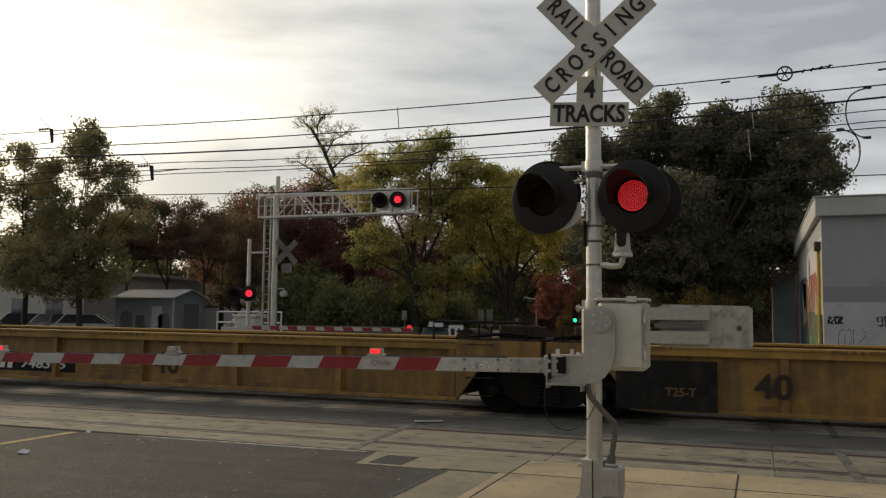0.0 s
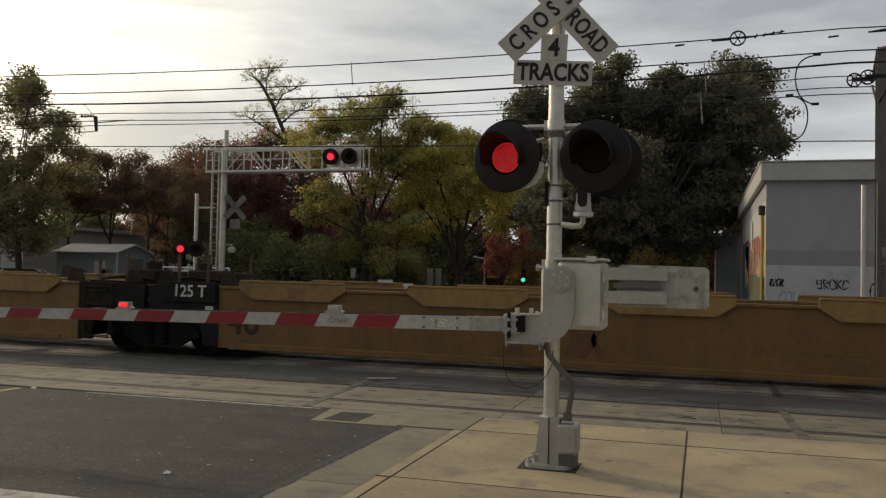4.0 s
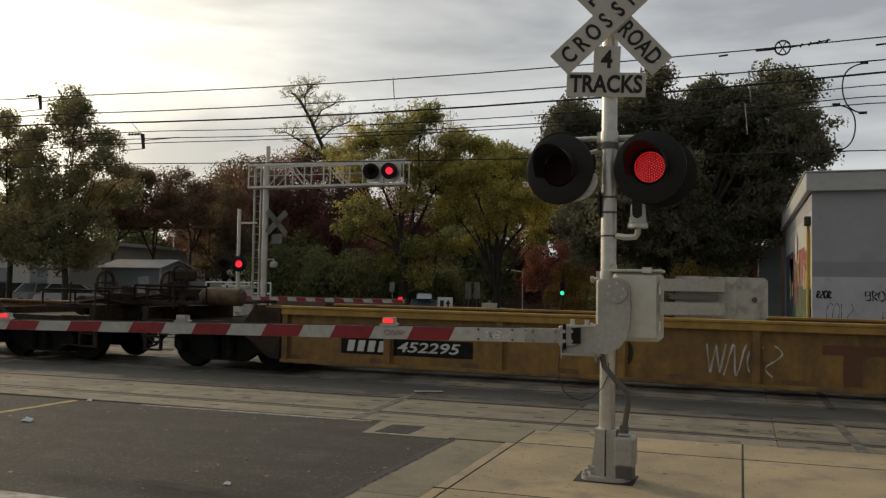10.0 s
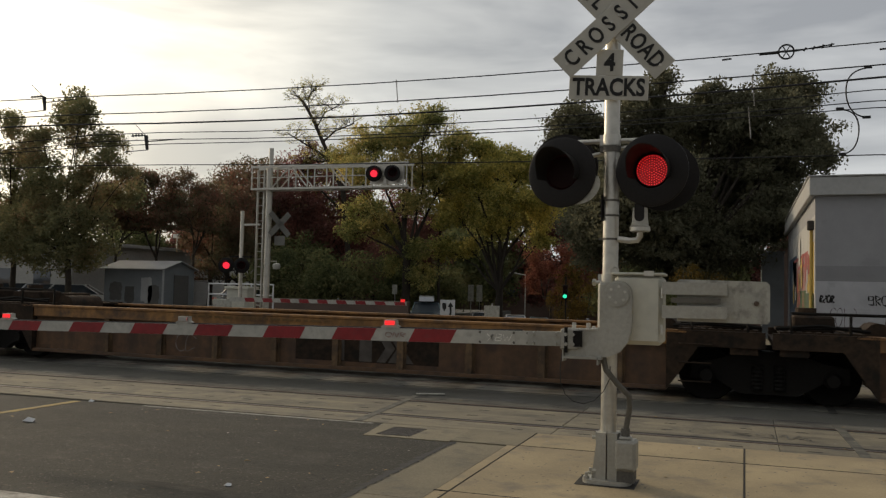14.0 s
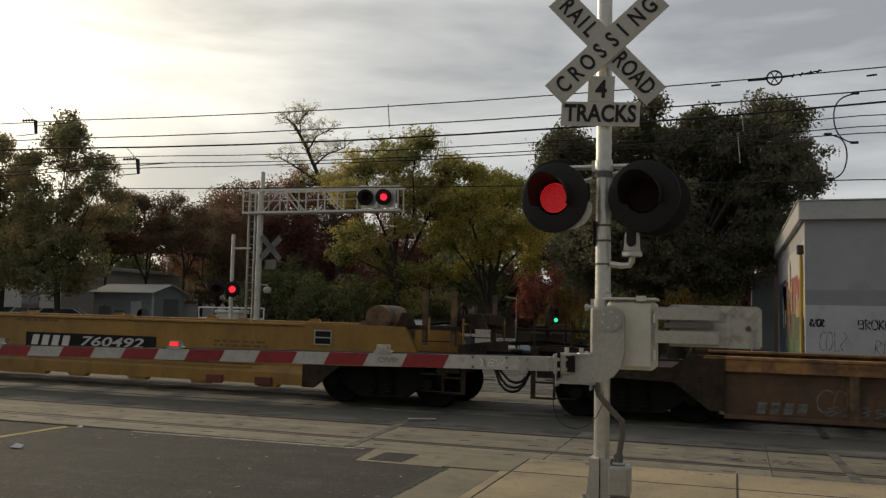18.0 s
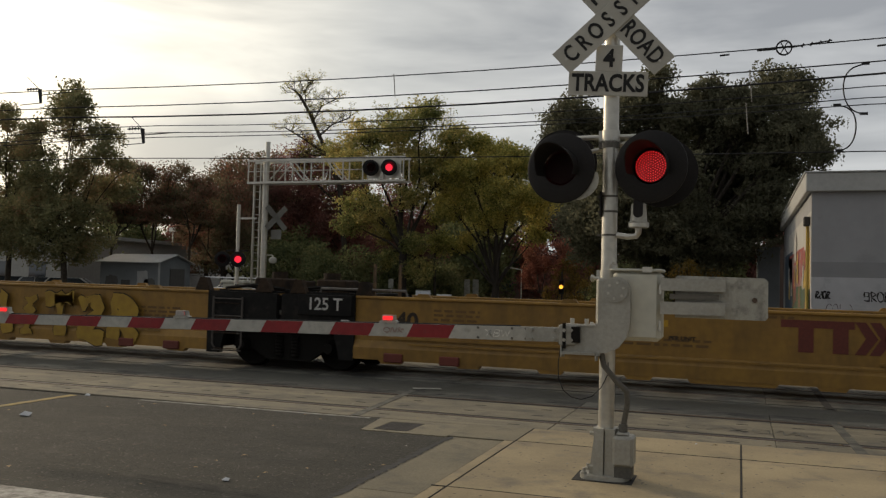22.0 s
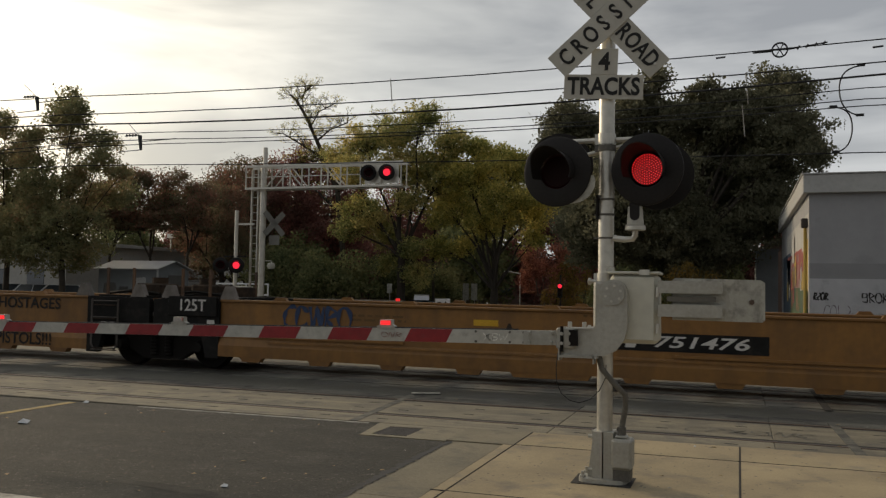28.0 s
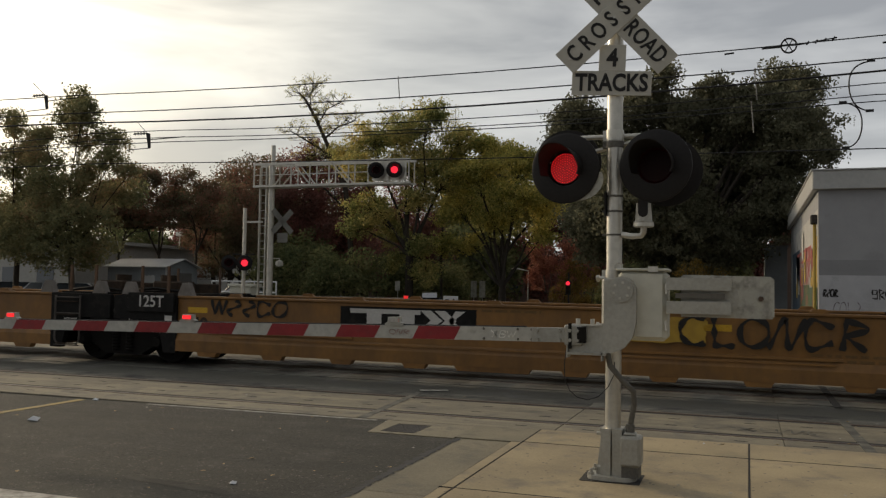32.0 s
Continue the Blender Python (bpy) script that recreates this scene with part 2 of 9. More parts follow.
M = dict(
    asphalt=mat("asphalt", (0.054, 0.051, 0.039), (0.034, 0.032, 0.025), 0.9, fine=90, coarse=0.6, bump=0.5, dirt=(0.068, 0.064, 0.052), dirt_at=0.62, speck=[((0.15, 0.14, 0.12), 42, 0.12), ((0.012, 0.011, 0.010), 34, 0.16), ((0.085, 0.07, 0.05), 22, 0.06)], streak=((0.022, 0.021, 0.018), (0.5, 2.2, 1), 0.55)),
    # dark tone of a cast shadow, painted on as a streak
    painted_shadow=mat("tar_stain", (0.026, 0.024, 0.019), (0.018, 0.017, 0.014), 0.9, fine=60, coarse=2.0, bump=0.4, dirt=(0.046, 0.043, 0.034), dirt_at=0.55),
    dark_asphalt=mat("dark_asphalt", (0.104, 0.100, 0.083), (0.065, 0.063, 0.052), 0.85, fine=70, coarse=0.7, bump=0.4, dirt=(0.11, 0.105, 0.10)),
    walk=mat("sidewalk_concrete", (0.385, 0.308, 0.185), (0.285, 0.228, 0.138), 0.9, fine=55, coarse=0.9, bump=0.2, dirt=(0.19, 0.165, 0.125), dirt_at=0.62, vary=0.08, speck=[((0.13, 0.11, 0.085), 30, 0.03)], streak=((0.15, 0.125, 0.085), (0.9, 0.9, 1), 0.55)),
    gutter=mat("gutter_concrete", (0.235, 0.205, 0.14), (0.15, 0.132, 0.093), 0.9, fine=55, coarse=1.1, bump=0.25, dirt=(0.11, 0.10, 0.085), dirt_at=0.62, vary=0.08),
    panel=mat("crossing_panel_concrete", (0.25, 0.218, 0.15), (0.163, 0.143, 0.10), 0.88, fine=45, coarse=1.0, bump=0.25, dirt=(0.11, 0.10, 0.085), dirt_at=0.60, vary=0.12, streak=((0.075, 0.07, 0.06), (0.5, 3.5, 1), 0.6)),
    panel_dark=mat("dark_panel_concrete", (0.171, 0.163, 0.132), (0.104, 0.099, 0.081), 0.85, fine=45, coarse=0.8, bump=0.25, dirt=(0.05, 0.047, 0.043), dirt_at=0.55, vary=0.12, streak=((0.03, 0.029, 0.027), (0.4, 4.0, 1), 0.7)),
    soil=mat("soil", (0.10, 0.08, 0.055), (0.06, 0.05, 0.035), 0.95, fine=20, coarse=0.4, bump=0.6),
    joint=mat("joint_filler", (0.035, 0.032, 0.028), None, 0.95, bump=0.3),
    rubber=mat("rubber", (0.025, 0.024, 0.023), None, 0.85, bump=0.2),
    rail=mat("rail_steel", (0.16, 0.12, 0.095), (0.08, 0.055, 0.04), 0.45, 0.7, fine=30, coarse=3, bump=0.1),
    iron=mat("cast_iron", (0.055, 0.05, 0.046), (0.035, 0.03, 0.028), 0.7, 0.4, bump=0.2),
    line_white=mat("worn_white_paint", (0.42, 0.40, 0.36), (0.26, 0.25, 0.22), 0.85, fine=30, coarse=3, dirt=(0.14, 0.13, 0.11), dirt_at=0.56),
    line_pale=mat("pale_paint_pen", (0.75, 0.73, 0.66), None, 0.7, bump=0),
    line_yellow=mat("worn_yellow_paint", (0.40, 0.30, 0.10), (0.28, 0.20, 0.08), 0.85, fine=30, coarse=3, dirt=(0.12, 0.11, 0.08), dirt_at=0.58),
    galv=mat("galvanized_steel", (0.60, 0.575, 0.51), (0.46, 0.44, 0.39), 0.38, 0.7, fine=18, coarse=4, bump=0.02, dirt=(0.42, 0.40, 0.34), dirt_at=0.72, vary=0.05),
    alu=mat("cast_aluminium", (0.42, 0.405, 0.355), (0.33, 0.32, 0.28), 0.5, 0.4, fine=35, coarse=4, bump=0.10, dirt=(0.33, 0.31, 0.265), dirt_at=0.66, vary=0.05),
    zinc=mat("weathered_zinc_plate", (0.48, 0.465, 0.40), (0.36, 0.35, 0.305), 0.55, 0.3, fine=18, coarse=3.5, bump=0.08, dirt=(0.24, 0.23, 0.20), dirt_at=0.58, vary=0.05),
    cab=mat("grey_white_enamel", (0.58, 0.565, 0.475), (0.50, 0.485, 0.41), 0.5, 0.0, fine=12, coarse=3, bump=0.05, dirt=(0.35, 0.33, 0.28), dirt_at=0.68, vary=0.05),
    black=mat("black_enamel", (0.021, 0.019, 0.018), (0.015, 0.0135, 0.013), 0.6, bump=0.05, spec=0.2),
    sign=mat("sign_sheeting", (0.50, 0.48, 0.415), (0.43, 0.41, 0.355), 0.55, fine=14, coarse=3, bump=0.03, dirt=(0.40, 0.38, 0.32), dirt_at=0.7, vary=0.03),
    ink=mat("black_ink", (0.018, 0.017, 0.016), None, 0.7, bump=0),
    white_tape=mat("white_tape", (0.50, 0.48, 0.42), (0.38, 0.365, 0.32), 0.55, fine=16, coarse=5, bump=0.03, dirt=(0.32, 0.30, 0.26), dirt_at=0.64, vary=0.06),
    red_tape=mat("red_tape", (0.30, 0.022, 0.024), (0.21, 0.016, 0.018), 0.5, fine=16, coarse=5, bump=0.03, dirt=(0.22, 0.03, 0.03), vary=0.06),
    conduit=mat("grey_flexible_conduit", (0.13, 0.12, 0.10), (0.08, 0.075, 0.065), 0.7, bump=0.1),
    wire=mat("wire", (0.03, 0.03, 0.03), None, 0.6, 0.3, bump=0),
    tagpink=mat("faded_red_spray", (0.34, 0.24, 0.21), None, 0.8, bump=0),
    wellA=mat("golden_brown_car_paint", (0.207, 0.111, 0.027), (0.148, 0.076, 0.021), 0.6, fine=10, coarse=0.8, bump=0.05, dirt=(0.17, 0.095, 0.035), dirt_at=0.63, streak=((0.05, 0.032, 0.018), (2.5, 2.5, 0.5), 0.38)),
    guideA=mat("pale_tan_guide_paint", (0.289, 0.175, 0.055), (0.212, 0.123, 0.038), 0.6, fine=10, coarse=1.2, bump=0.05, dirt=(0.19, 0.11, 0.045), dirt_at=0.6),
    wellB=mat("faded_yellow_car_paint", (0.289, 0.162, 0.036), (0.196, 0.109, 0.028), 0.6, fine=10, coarse=0.8, bump=0.05, dirt=(0.15, 0.085, 0.035), dirt_at=0.60, streak=((0.05, 0.032, 0.018), (3.5, 3.5, 0.5), 0.55)),
    chordB=mat("bright_yellow_car_paint", (0.387, 0.227, 0.040), (0.282, 0.163, 0.032), 0.55, fine=10, coarse=0.8, bump=0.05, dirt=(0.22, 0.12, 0.04), dirt_at=0.62, streak=((0.05, 0.032, 0.018), (2.5, 2.5, 0.5), 0.38)),
    wellC=mat("rusty_brown_car_paint", (0.165, 0.090, 0.045), (0.10, 0.057, 0.032), 0.75, fine=10, coarse=1.0, bump=0.1, dirt=(0.075, 0.045, 0.03), dirt_at=0.56, streak=((0.05, 0.032, 0.018), (3.5, 3.5, 0.5), 0.55)),
    chordC=mat("weathered_orange_car_paint", (0.36, 0.18, 0.055), (0.22, 0.11, 0.04), 0.7, fine=10, coarse=1.2, bump=0.08, dirt=(0.10, 0.06, 0.035), dirt_at=0.58, streak=((0.05, 0.032, 0.018), (3.5, 3.5, 0.5), 0.55)),
    postC=mat("tan_rust_post_paint", (0.20, 0.125, 0.06), (0.11, 0.068, 0.036), 0.75, fine=10, coarse=2.2, bump=0.1, dirt=(0.06, 0.04, 0.026), dirt_at=0.55, streak=((0.05, 0.032, 0.018), (5, 5, 1.2), 0.6)),
    wellD=mat("yellow_car_paint", (0.326, 0.179, 0.031), (0.246, 0.134, 0.025), 0.5, fine=10, coarse=0.8, bump=0.04, dirt=(0.26, 0.14, 0.035), dirt_at=0.66, streak=((0.05, 0.032, 0.018), (2.5, 2.5, 0.5), 0.38)),
    wellE=mat("orange_brown_car_paint", (0.248, 0.119, 0.027), (0.189, 0.090, 0.023), 0.55, fine=10, coarse=0.8, bump=0.05, dirt=(0.19, 0.095, 0.03), dirt_at=0.63, streak=((0.05, 0.032, 0.018), (2.5, 2.5, 0.5), 0.38)),
    blackcar=mat("black_car_paint", (0.016, 0.015, 0.014), (0.010, 0.0095, 0.009), 0.65, fine=10, coarse=2, bump=0.05, dirt=(0.03, 0.026, 0.022), spec=0.12),
    dirty_brown=mat("dirty_brown_steel", (0.062, 0.041, 0.026), (0.028, 0.020, 0.0145), 0.8, fine=14, coarse=2, bump=0.1, dirt=(0.022, 0.018, 0.014), dirt_at=0.56, spec=0.12),
    grime=mat("oily_truck_steel", (0.016, 0.0142, 0.012), (0.010, 0.009, 0.008), 0.75, 0.1, bump=0.2, spec=0.12),
    tread=mat("wheel_tread", (0.20, 0.18, 0.16), (0.10, 0.09, 0.08), 0.4, 0.8, bump=0.05),
    maroon=mat("maroon_paint", (0.16, 0.035, 0.022), (0.11, 0.026, 0.018), 0.6, bump=0.02),
    fadedlogo=mat("faded_brown_paint", (0.13, 0.055, 0.025), (0.09, 0.04, 0.02), 0.65, bump=0.02),
    letter_dark=mat("dark_brown_lettering", (0.035, 0.022, 0.012), None, 0.7, bump=0),
    letter_white=mat("white_lettering", (0.60, 0.58, 0.54), (0.46, 0.44, 0.41), 0.6, bump=0),
    letter_faint=mat("faint_small_print", (0.17, 0.095, 0.03), None, 0.7, bump=0),
    spraywhite=mat("white_spray", (0.50, 0.50, 0.49), (0.36, 0.36, 0.36), 0.7, fine=6, coarse=3, bump=0),
    spraygrey=mat("silver_grey_spray", (0.20, 0.18, 0.16), (0.12, 0.105, 0.09), 0.7, fine=6, coarse=3, bump=0),
    faintgrey=mat("worn_grey_lettering", (0.11, 0.095, 0.08), (0.05, 0.042, 0.035), 0.75, fine=9, coarse=4, bump=0),
    wornpale=mat("worn_pale_lettering", (0.19, 0.175, 0.15), (0.07, 0.06, 0.05), 0.75, fine=9, coarse=4, bump=0),
    sprayblack=mat("black_spray", (0.016, 0.014, 0.012), None, 0.75, bump=0),
    sprayyellow=mat("yellow_spray", (0.40, 0.25, 0.03), (0.31, 0.185, 0.026), 0.65, fine=6, coarse=3, bump=0),
    faintyellow=mat("dull_yellow_spray", (0.30, 0.215, 0.085), (0.20, 0.145, 0.055), 0.7, fine=6, coarse=3, bump=0),
    sprayblue=mat("blue_spray", (0.035, 0.06, 0.13), None, 0.7, bump=0),
    reflector=mat("yellow_reflector", (0.62, 0.36, 0.02), None, 0.4, bump=0),
    led=mat("red_lamp_glow", (0.5, 0.01, 0.01), None, 0.4, bump=0, emit=(1.0, 0.028, 0.032), power=1.1, vary=0),
    ledglass=mat("lit_red_lens", (0.35, 0.01, 0.01), None, 0.3, bump=0, emit=(1.0, 0.006, 0.012), power=0.06, vary=0),
    farled=mat("far_red_lamp_glow", (0.5, 0.01, 0.01), None, 0.4, bump=0, emit=(1.0, 0.03, 0.06), power=1.05, vary=0),
    green_led=mat("green_lamp_glow", (0.01, 0.4, 0.2), None, 0.4, bump=0, emit=(0.04, 0.9, 0.5), power=1.0, vary=0),
    amber_led=mat("amber_lamp_glow", (0.5, 0.25, 0.01), None, 0.4, bump=0, emit=(1.0, 0.42, 0.04), power=1.8, vary=0),
    head_led=mat("headlamp_glow", (0.8, 0.8, 0.8), None, 0.4, bump=0, emit=(1.0, 0.95, 0.85), power=4.0, vary=0),
    tail_led=mat("tail_lamp_glow", (0.4, 0.02, 0.02), None, 0.4, bump=0, emit=(1.0, 0.03, 0.03), power=0.7, vary=0),
    darklens=mat("unlit_red_lens", (0.016, 0.004, 0.003), None, 0.5, bump=0, vary=0, spec=0.1),
    lampoff=mat("pale_unlit_lens", (0.50, 0.47, 0.42), None, 0.35, bump=0, vary=0.05),
    lampred=mat("red_plastic_lens", (0.42, 0.045, 0.04), None, 0.35, bump=0, vary=0.05),
)


# ---- mesh builder ----
class Build:
    """Collects plain faces; every part of a thing becomes one mesh."""

    def __init__(self):
        self.v, self.f, self.m, self.mi = [], [], [], 0

    def poly(self, pts, faces):
        n = len(self.v)
        self.v += [tuple(p) for p in pts]
        self.f += [tuple(n + i for i in f) for f in faces]
        self.m += [self.mi] * len(faces)
        return self

    def slot(self, k):
        self.mi = k
        return self

    def box(self, x0, x1, y0, y1, z0, z1, c=0.0):
        if c <= 0:
            p = [(x, y, z) for z in (z0, z1) for y in (y0, y1) for x in (x0, x1)]
            return self.poly(p, [(0, 2, 3, 1), (4, 5, 7, 6), (0, 1, 5, 4), (2, 6, 7, 3), (0, 4, 6, 2), (1, 3, 7, 5)])
        # chamfered box
        lo, hi, pts, idx = (x0, y0, z0), (x1, y1, z1), [], {}
        for sx in (0, 1):
            for sy in (0, 1):
                for sz in (0, 1):
                    s = (sx, sy, sz)
                    for ax in range(3):
                        p = [(hi[k] - (0 if k == ax else c)) if s[k] else (lo[k] + (0 if k == ax else c)) for k in range(3)]
                        idx[s, ax] = len(pts)
                        pts.append(p)
        faces = []
        for ax in range(3):
            o = [k for k in range(3) if k != ax]
            for s in (0, 1):
                q = []
                for a, b in ((0, 0), (1, 0), (1, 1), (0, 1)):
                    t = [0, 0, 0]
                    t[ax], t[o[0]], t[o[1]] = s, a, b
                    q.append(idx[tuple(t), ax])
                faces.append(q)
        for ax in range(3):
            o = [k for k in range(3) if k != ax]
            for a in (0, 1):
                for b in (0, 1):
                    t0, t1 = [0, 0, 0], [0, 0, 0]
                    t0[o[0]] = t1[o[0]] = a
                    t0[o[1]] = t1[o[1]] = b
                    t1[ax] = 1
                    faces.append([idx[tuple(t0), o[0]], idx[tuple(t1), o[0]], idx[tuple(t1), o[1]], idx[tuple(t0), o[1]]])
        for sx in (0, 1):
            for sy in (0, 1):
                for sz in (0, 1):
                    faces.append([idx[(sx, sy, sz), k] for k in range(3)])
        return self.poly(pts, faces)

    def cyl(self, p0, p1, r0, r1=None, n=10, caps=True):
        p0, p1 = Vector(p0), Vector(p1)
        r1 = r0 if r1 is None else r1
        d = (p1 - p0).normalized()
        a = d.orthogonal().normalized()
        b = d.cross(a)
        ring = [(math.cos(2 * math.pi * k / n), math.sin(2 * math.pi * k / n)) for k in range(n)]
        pts = [p0 + (a * c + b * s) * r0 for c, s in ring] + [p1 + (a * c + b * s) * r1 for c, s in ring]
        fs = [(k, (k + 1) % n, n + (k + 1) % n, n + k) for k in range(n)]
        if caps:
            fs += [tuple(range(n))[::-1], tuple(range(n, 2 * n))]
        return self.poly(pts, fs)

    def tube(self, path, r, n=8):
        """One connected bent tube along a path."""
        path = [Vector(p) for p in path]
        pts, side = [], None
        for i, p in enumerate(path):
            d = (path[min(i + 1, len(path) - 1)] - path[max(i - 1, 0)]).normalized()
            side = d.orthogonal().normalized() if side is None else (side - d * side.dot(d)).normalized()
            up = d.cross(side)
            pts += [p + (side * math.cos(6.28319 * k / n) + up * math.sin(6.28319 * k / n)) * r for k in range(n)]
        fs = [(j * n + k, j * n + (k + 1) % n, (j + 1) * n + (k + 1) % n, (j + 1) * n + k) for j in range(len(path) - 1) for k in range(n)]
        return self.poly(pts, fs + [tuple(range(n))[::-1], tuple(range((len(path) - 1) * n, len(path) * n))])

    def lathe(self, base, axis, prof, n=20, arc=(0.0, 360.0)):
        """Turns (along, radius) pairs about an axis through base; axis 'x', 'y' or 'z'."""
        full = arc[1] - arc[0] >= 359.9
        k = n if full else n + 1
        pts = []
        for h, r in prof:
            for i in range(k):
                t = radians(arc[0] + (arc[1] - arc[0]) * i / n)
                c, s = r * math.cos(t), r * math.sin(t)
                p = {"x": (h, c, s), "y": (c, h, s), "z": (c, s, h)}[axis]
                pts.append((base[0] + p[0], base[1] + p[1], base[2] + p[2]))
        fs = []
        for j in range(len(prof) - 1):
            for i in range(n):
                a, b = j * k + i, j * k + (i + 1) % k
                fs.append((a, b, b + k, a + k))
        return self.poly(pts, fs)

    def prism(self, outline, axis, lo, hi):
        """An outline of (u, v) pairs pushed along an axis from lo to hi: for 'y' u, v are x, z; for 'x' y, z; for 'z' x, y."""
        n = len(outline)
        put = {"y": lambda u, v, w: (u, w, v), "x": lambda u, v, w: (w, u, v), "z": lambda u, v, w: (u, v, w)}[axis]
        pts = [put(u, v, lo) for u, v in outline] + [put(u, v, hi) for u, v in outline]
        return self.poly(pts, [tuple(range(n))[::-1], tuple(range(n, 2 * n))] + [(k, (k + 1) % n, n + (k + 1) % n, n + k) for k in range(n)])

    def mesh(self, name, material, smooth=False):
        me = bpy.data.meshes.new(name)
        me.from_pydata(self.v, [], self.f)
        bm = bmesh.new()
        bm.from_mesh(me)
        bmesh.ops.recalc_face_normals(bm, faces=bm.faces)
        bm.to_mesh(me)
        bm.free()
        me.polygons.foreach_set("material_index", self.m)
        for m in material if isinstance(material, (list, tuple)) else [material]:
            me.materials.append(m)
        if smooth:
            for f in me.polygons:
                f.use_smooth = True
            me.set_sharp_from_angle(angle=radians(40))
        return me


def part(name, built, material, parent=None, label="", smooth=False, at=None):
    """Links what was built as one mesh object under a thing or a part."""
    if isinstance(built, list):
        return [part(name, b, material, parent, label, smooth, at) for b in built][0]
    me = built if isinstance(built, bpy.types.Mesh) else built.mesh(name, material, smooth)
    ob = new(name, me)
    ob.parent = parent
    if at is not None:
        ob.matrix_basis = at
    if label:
        ob["label"] = label
    return ob


def thing(name, label, category, group="", kind="", at=None):
    ob = new(name)
    ob.empty_display_size = 0.2
    if at is not None:
        ob.matrix_basis = at
    return tagged(ob, label, category, group, kind)


TEXTS = {}


def text_mesh(s, size, material, shear=0.0, width=1.0, bold=0.0):
    """Lettering in the built-in font, centred, standing upright in the x-z plane and facing -y."""
    key = (s, size, material.name, shear, width, bold)
    if key not in TEXTS:
        cu = bpy.data.curves.new("lettering", "FONT")
        cu.body, cu.size, cu.shear, cu.align_x, cu.align_y = s, size, shear, "CENTER", "CENTER"
        cu.extrude, cu.offset, cu.resolution_u = 0.002, bold, 3
        ob = bpy.data.objects.new("lettering", cu)
        me = bpy.data.meshes.new_from_object(ob)
        bpy.data.objects.remove(ob)
        me.transform(Matrix.Rotation(radians(90), 4, "X") @ Matrix.Diagonal((width, 1, 1, 1)))
        me.materials.clear()
        me.materials.append(material)
        TEXTS[key] = me
    return TEXTS[key]

# ---- ground, road and tracks ----
TRACKS = (11.10, 15.15, 19.40, 23.60)   # centre lines; the train runs on the second
GAUGE = 1.435
GRADE = 0.006                            # the line falls a little towards +x
LAID = Matrix.Translation((-3, 0, 0)) @ Matrix.Rotation(GRADE * 0.5, 4, "Y") @ Matrix.Translation((3, 0, 0))
ROAD_L, ROAD_R = -14.6, -2.9
EDGE = 9.68                              # where the pavement ends and the crossing begins


FAR_EDGE = ((-16.1, 26.2), (-16.1, 34.0), (-19.0, 42.0), (-19.3, 60.0), (-19.3, 84.0), (-19.3, 260.0))   # left edge of the far street


def ground_z(x, y):
    """Height of the ground: the street falls away beyond the tracks, between level lots."""
    if x < -19.4 and y < 75:
        return -0.02
    return -max(0.0, min(y, 84.0) - 34.0) * 0.05


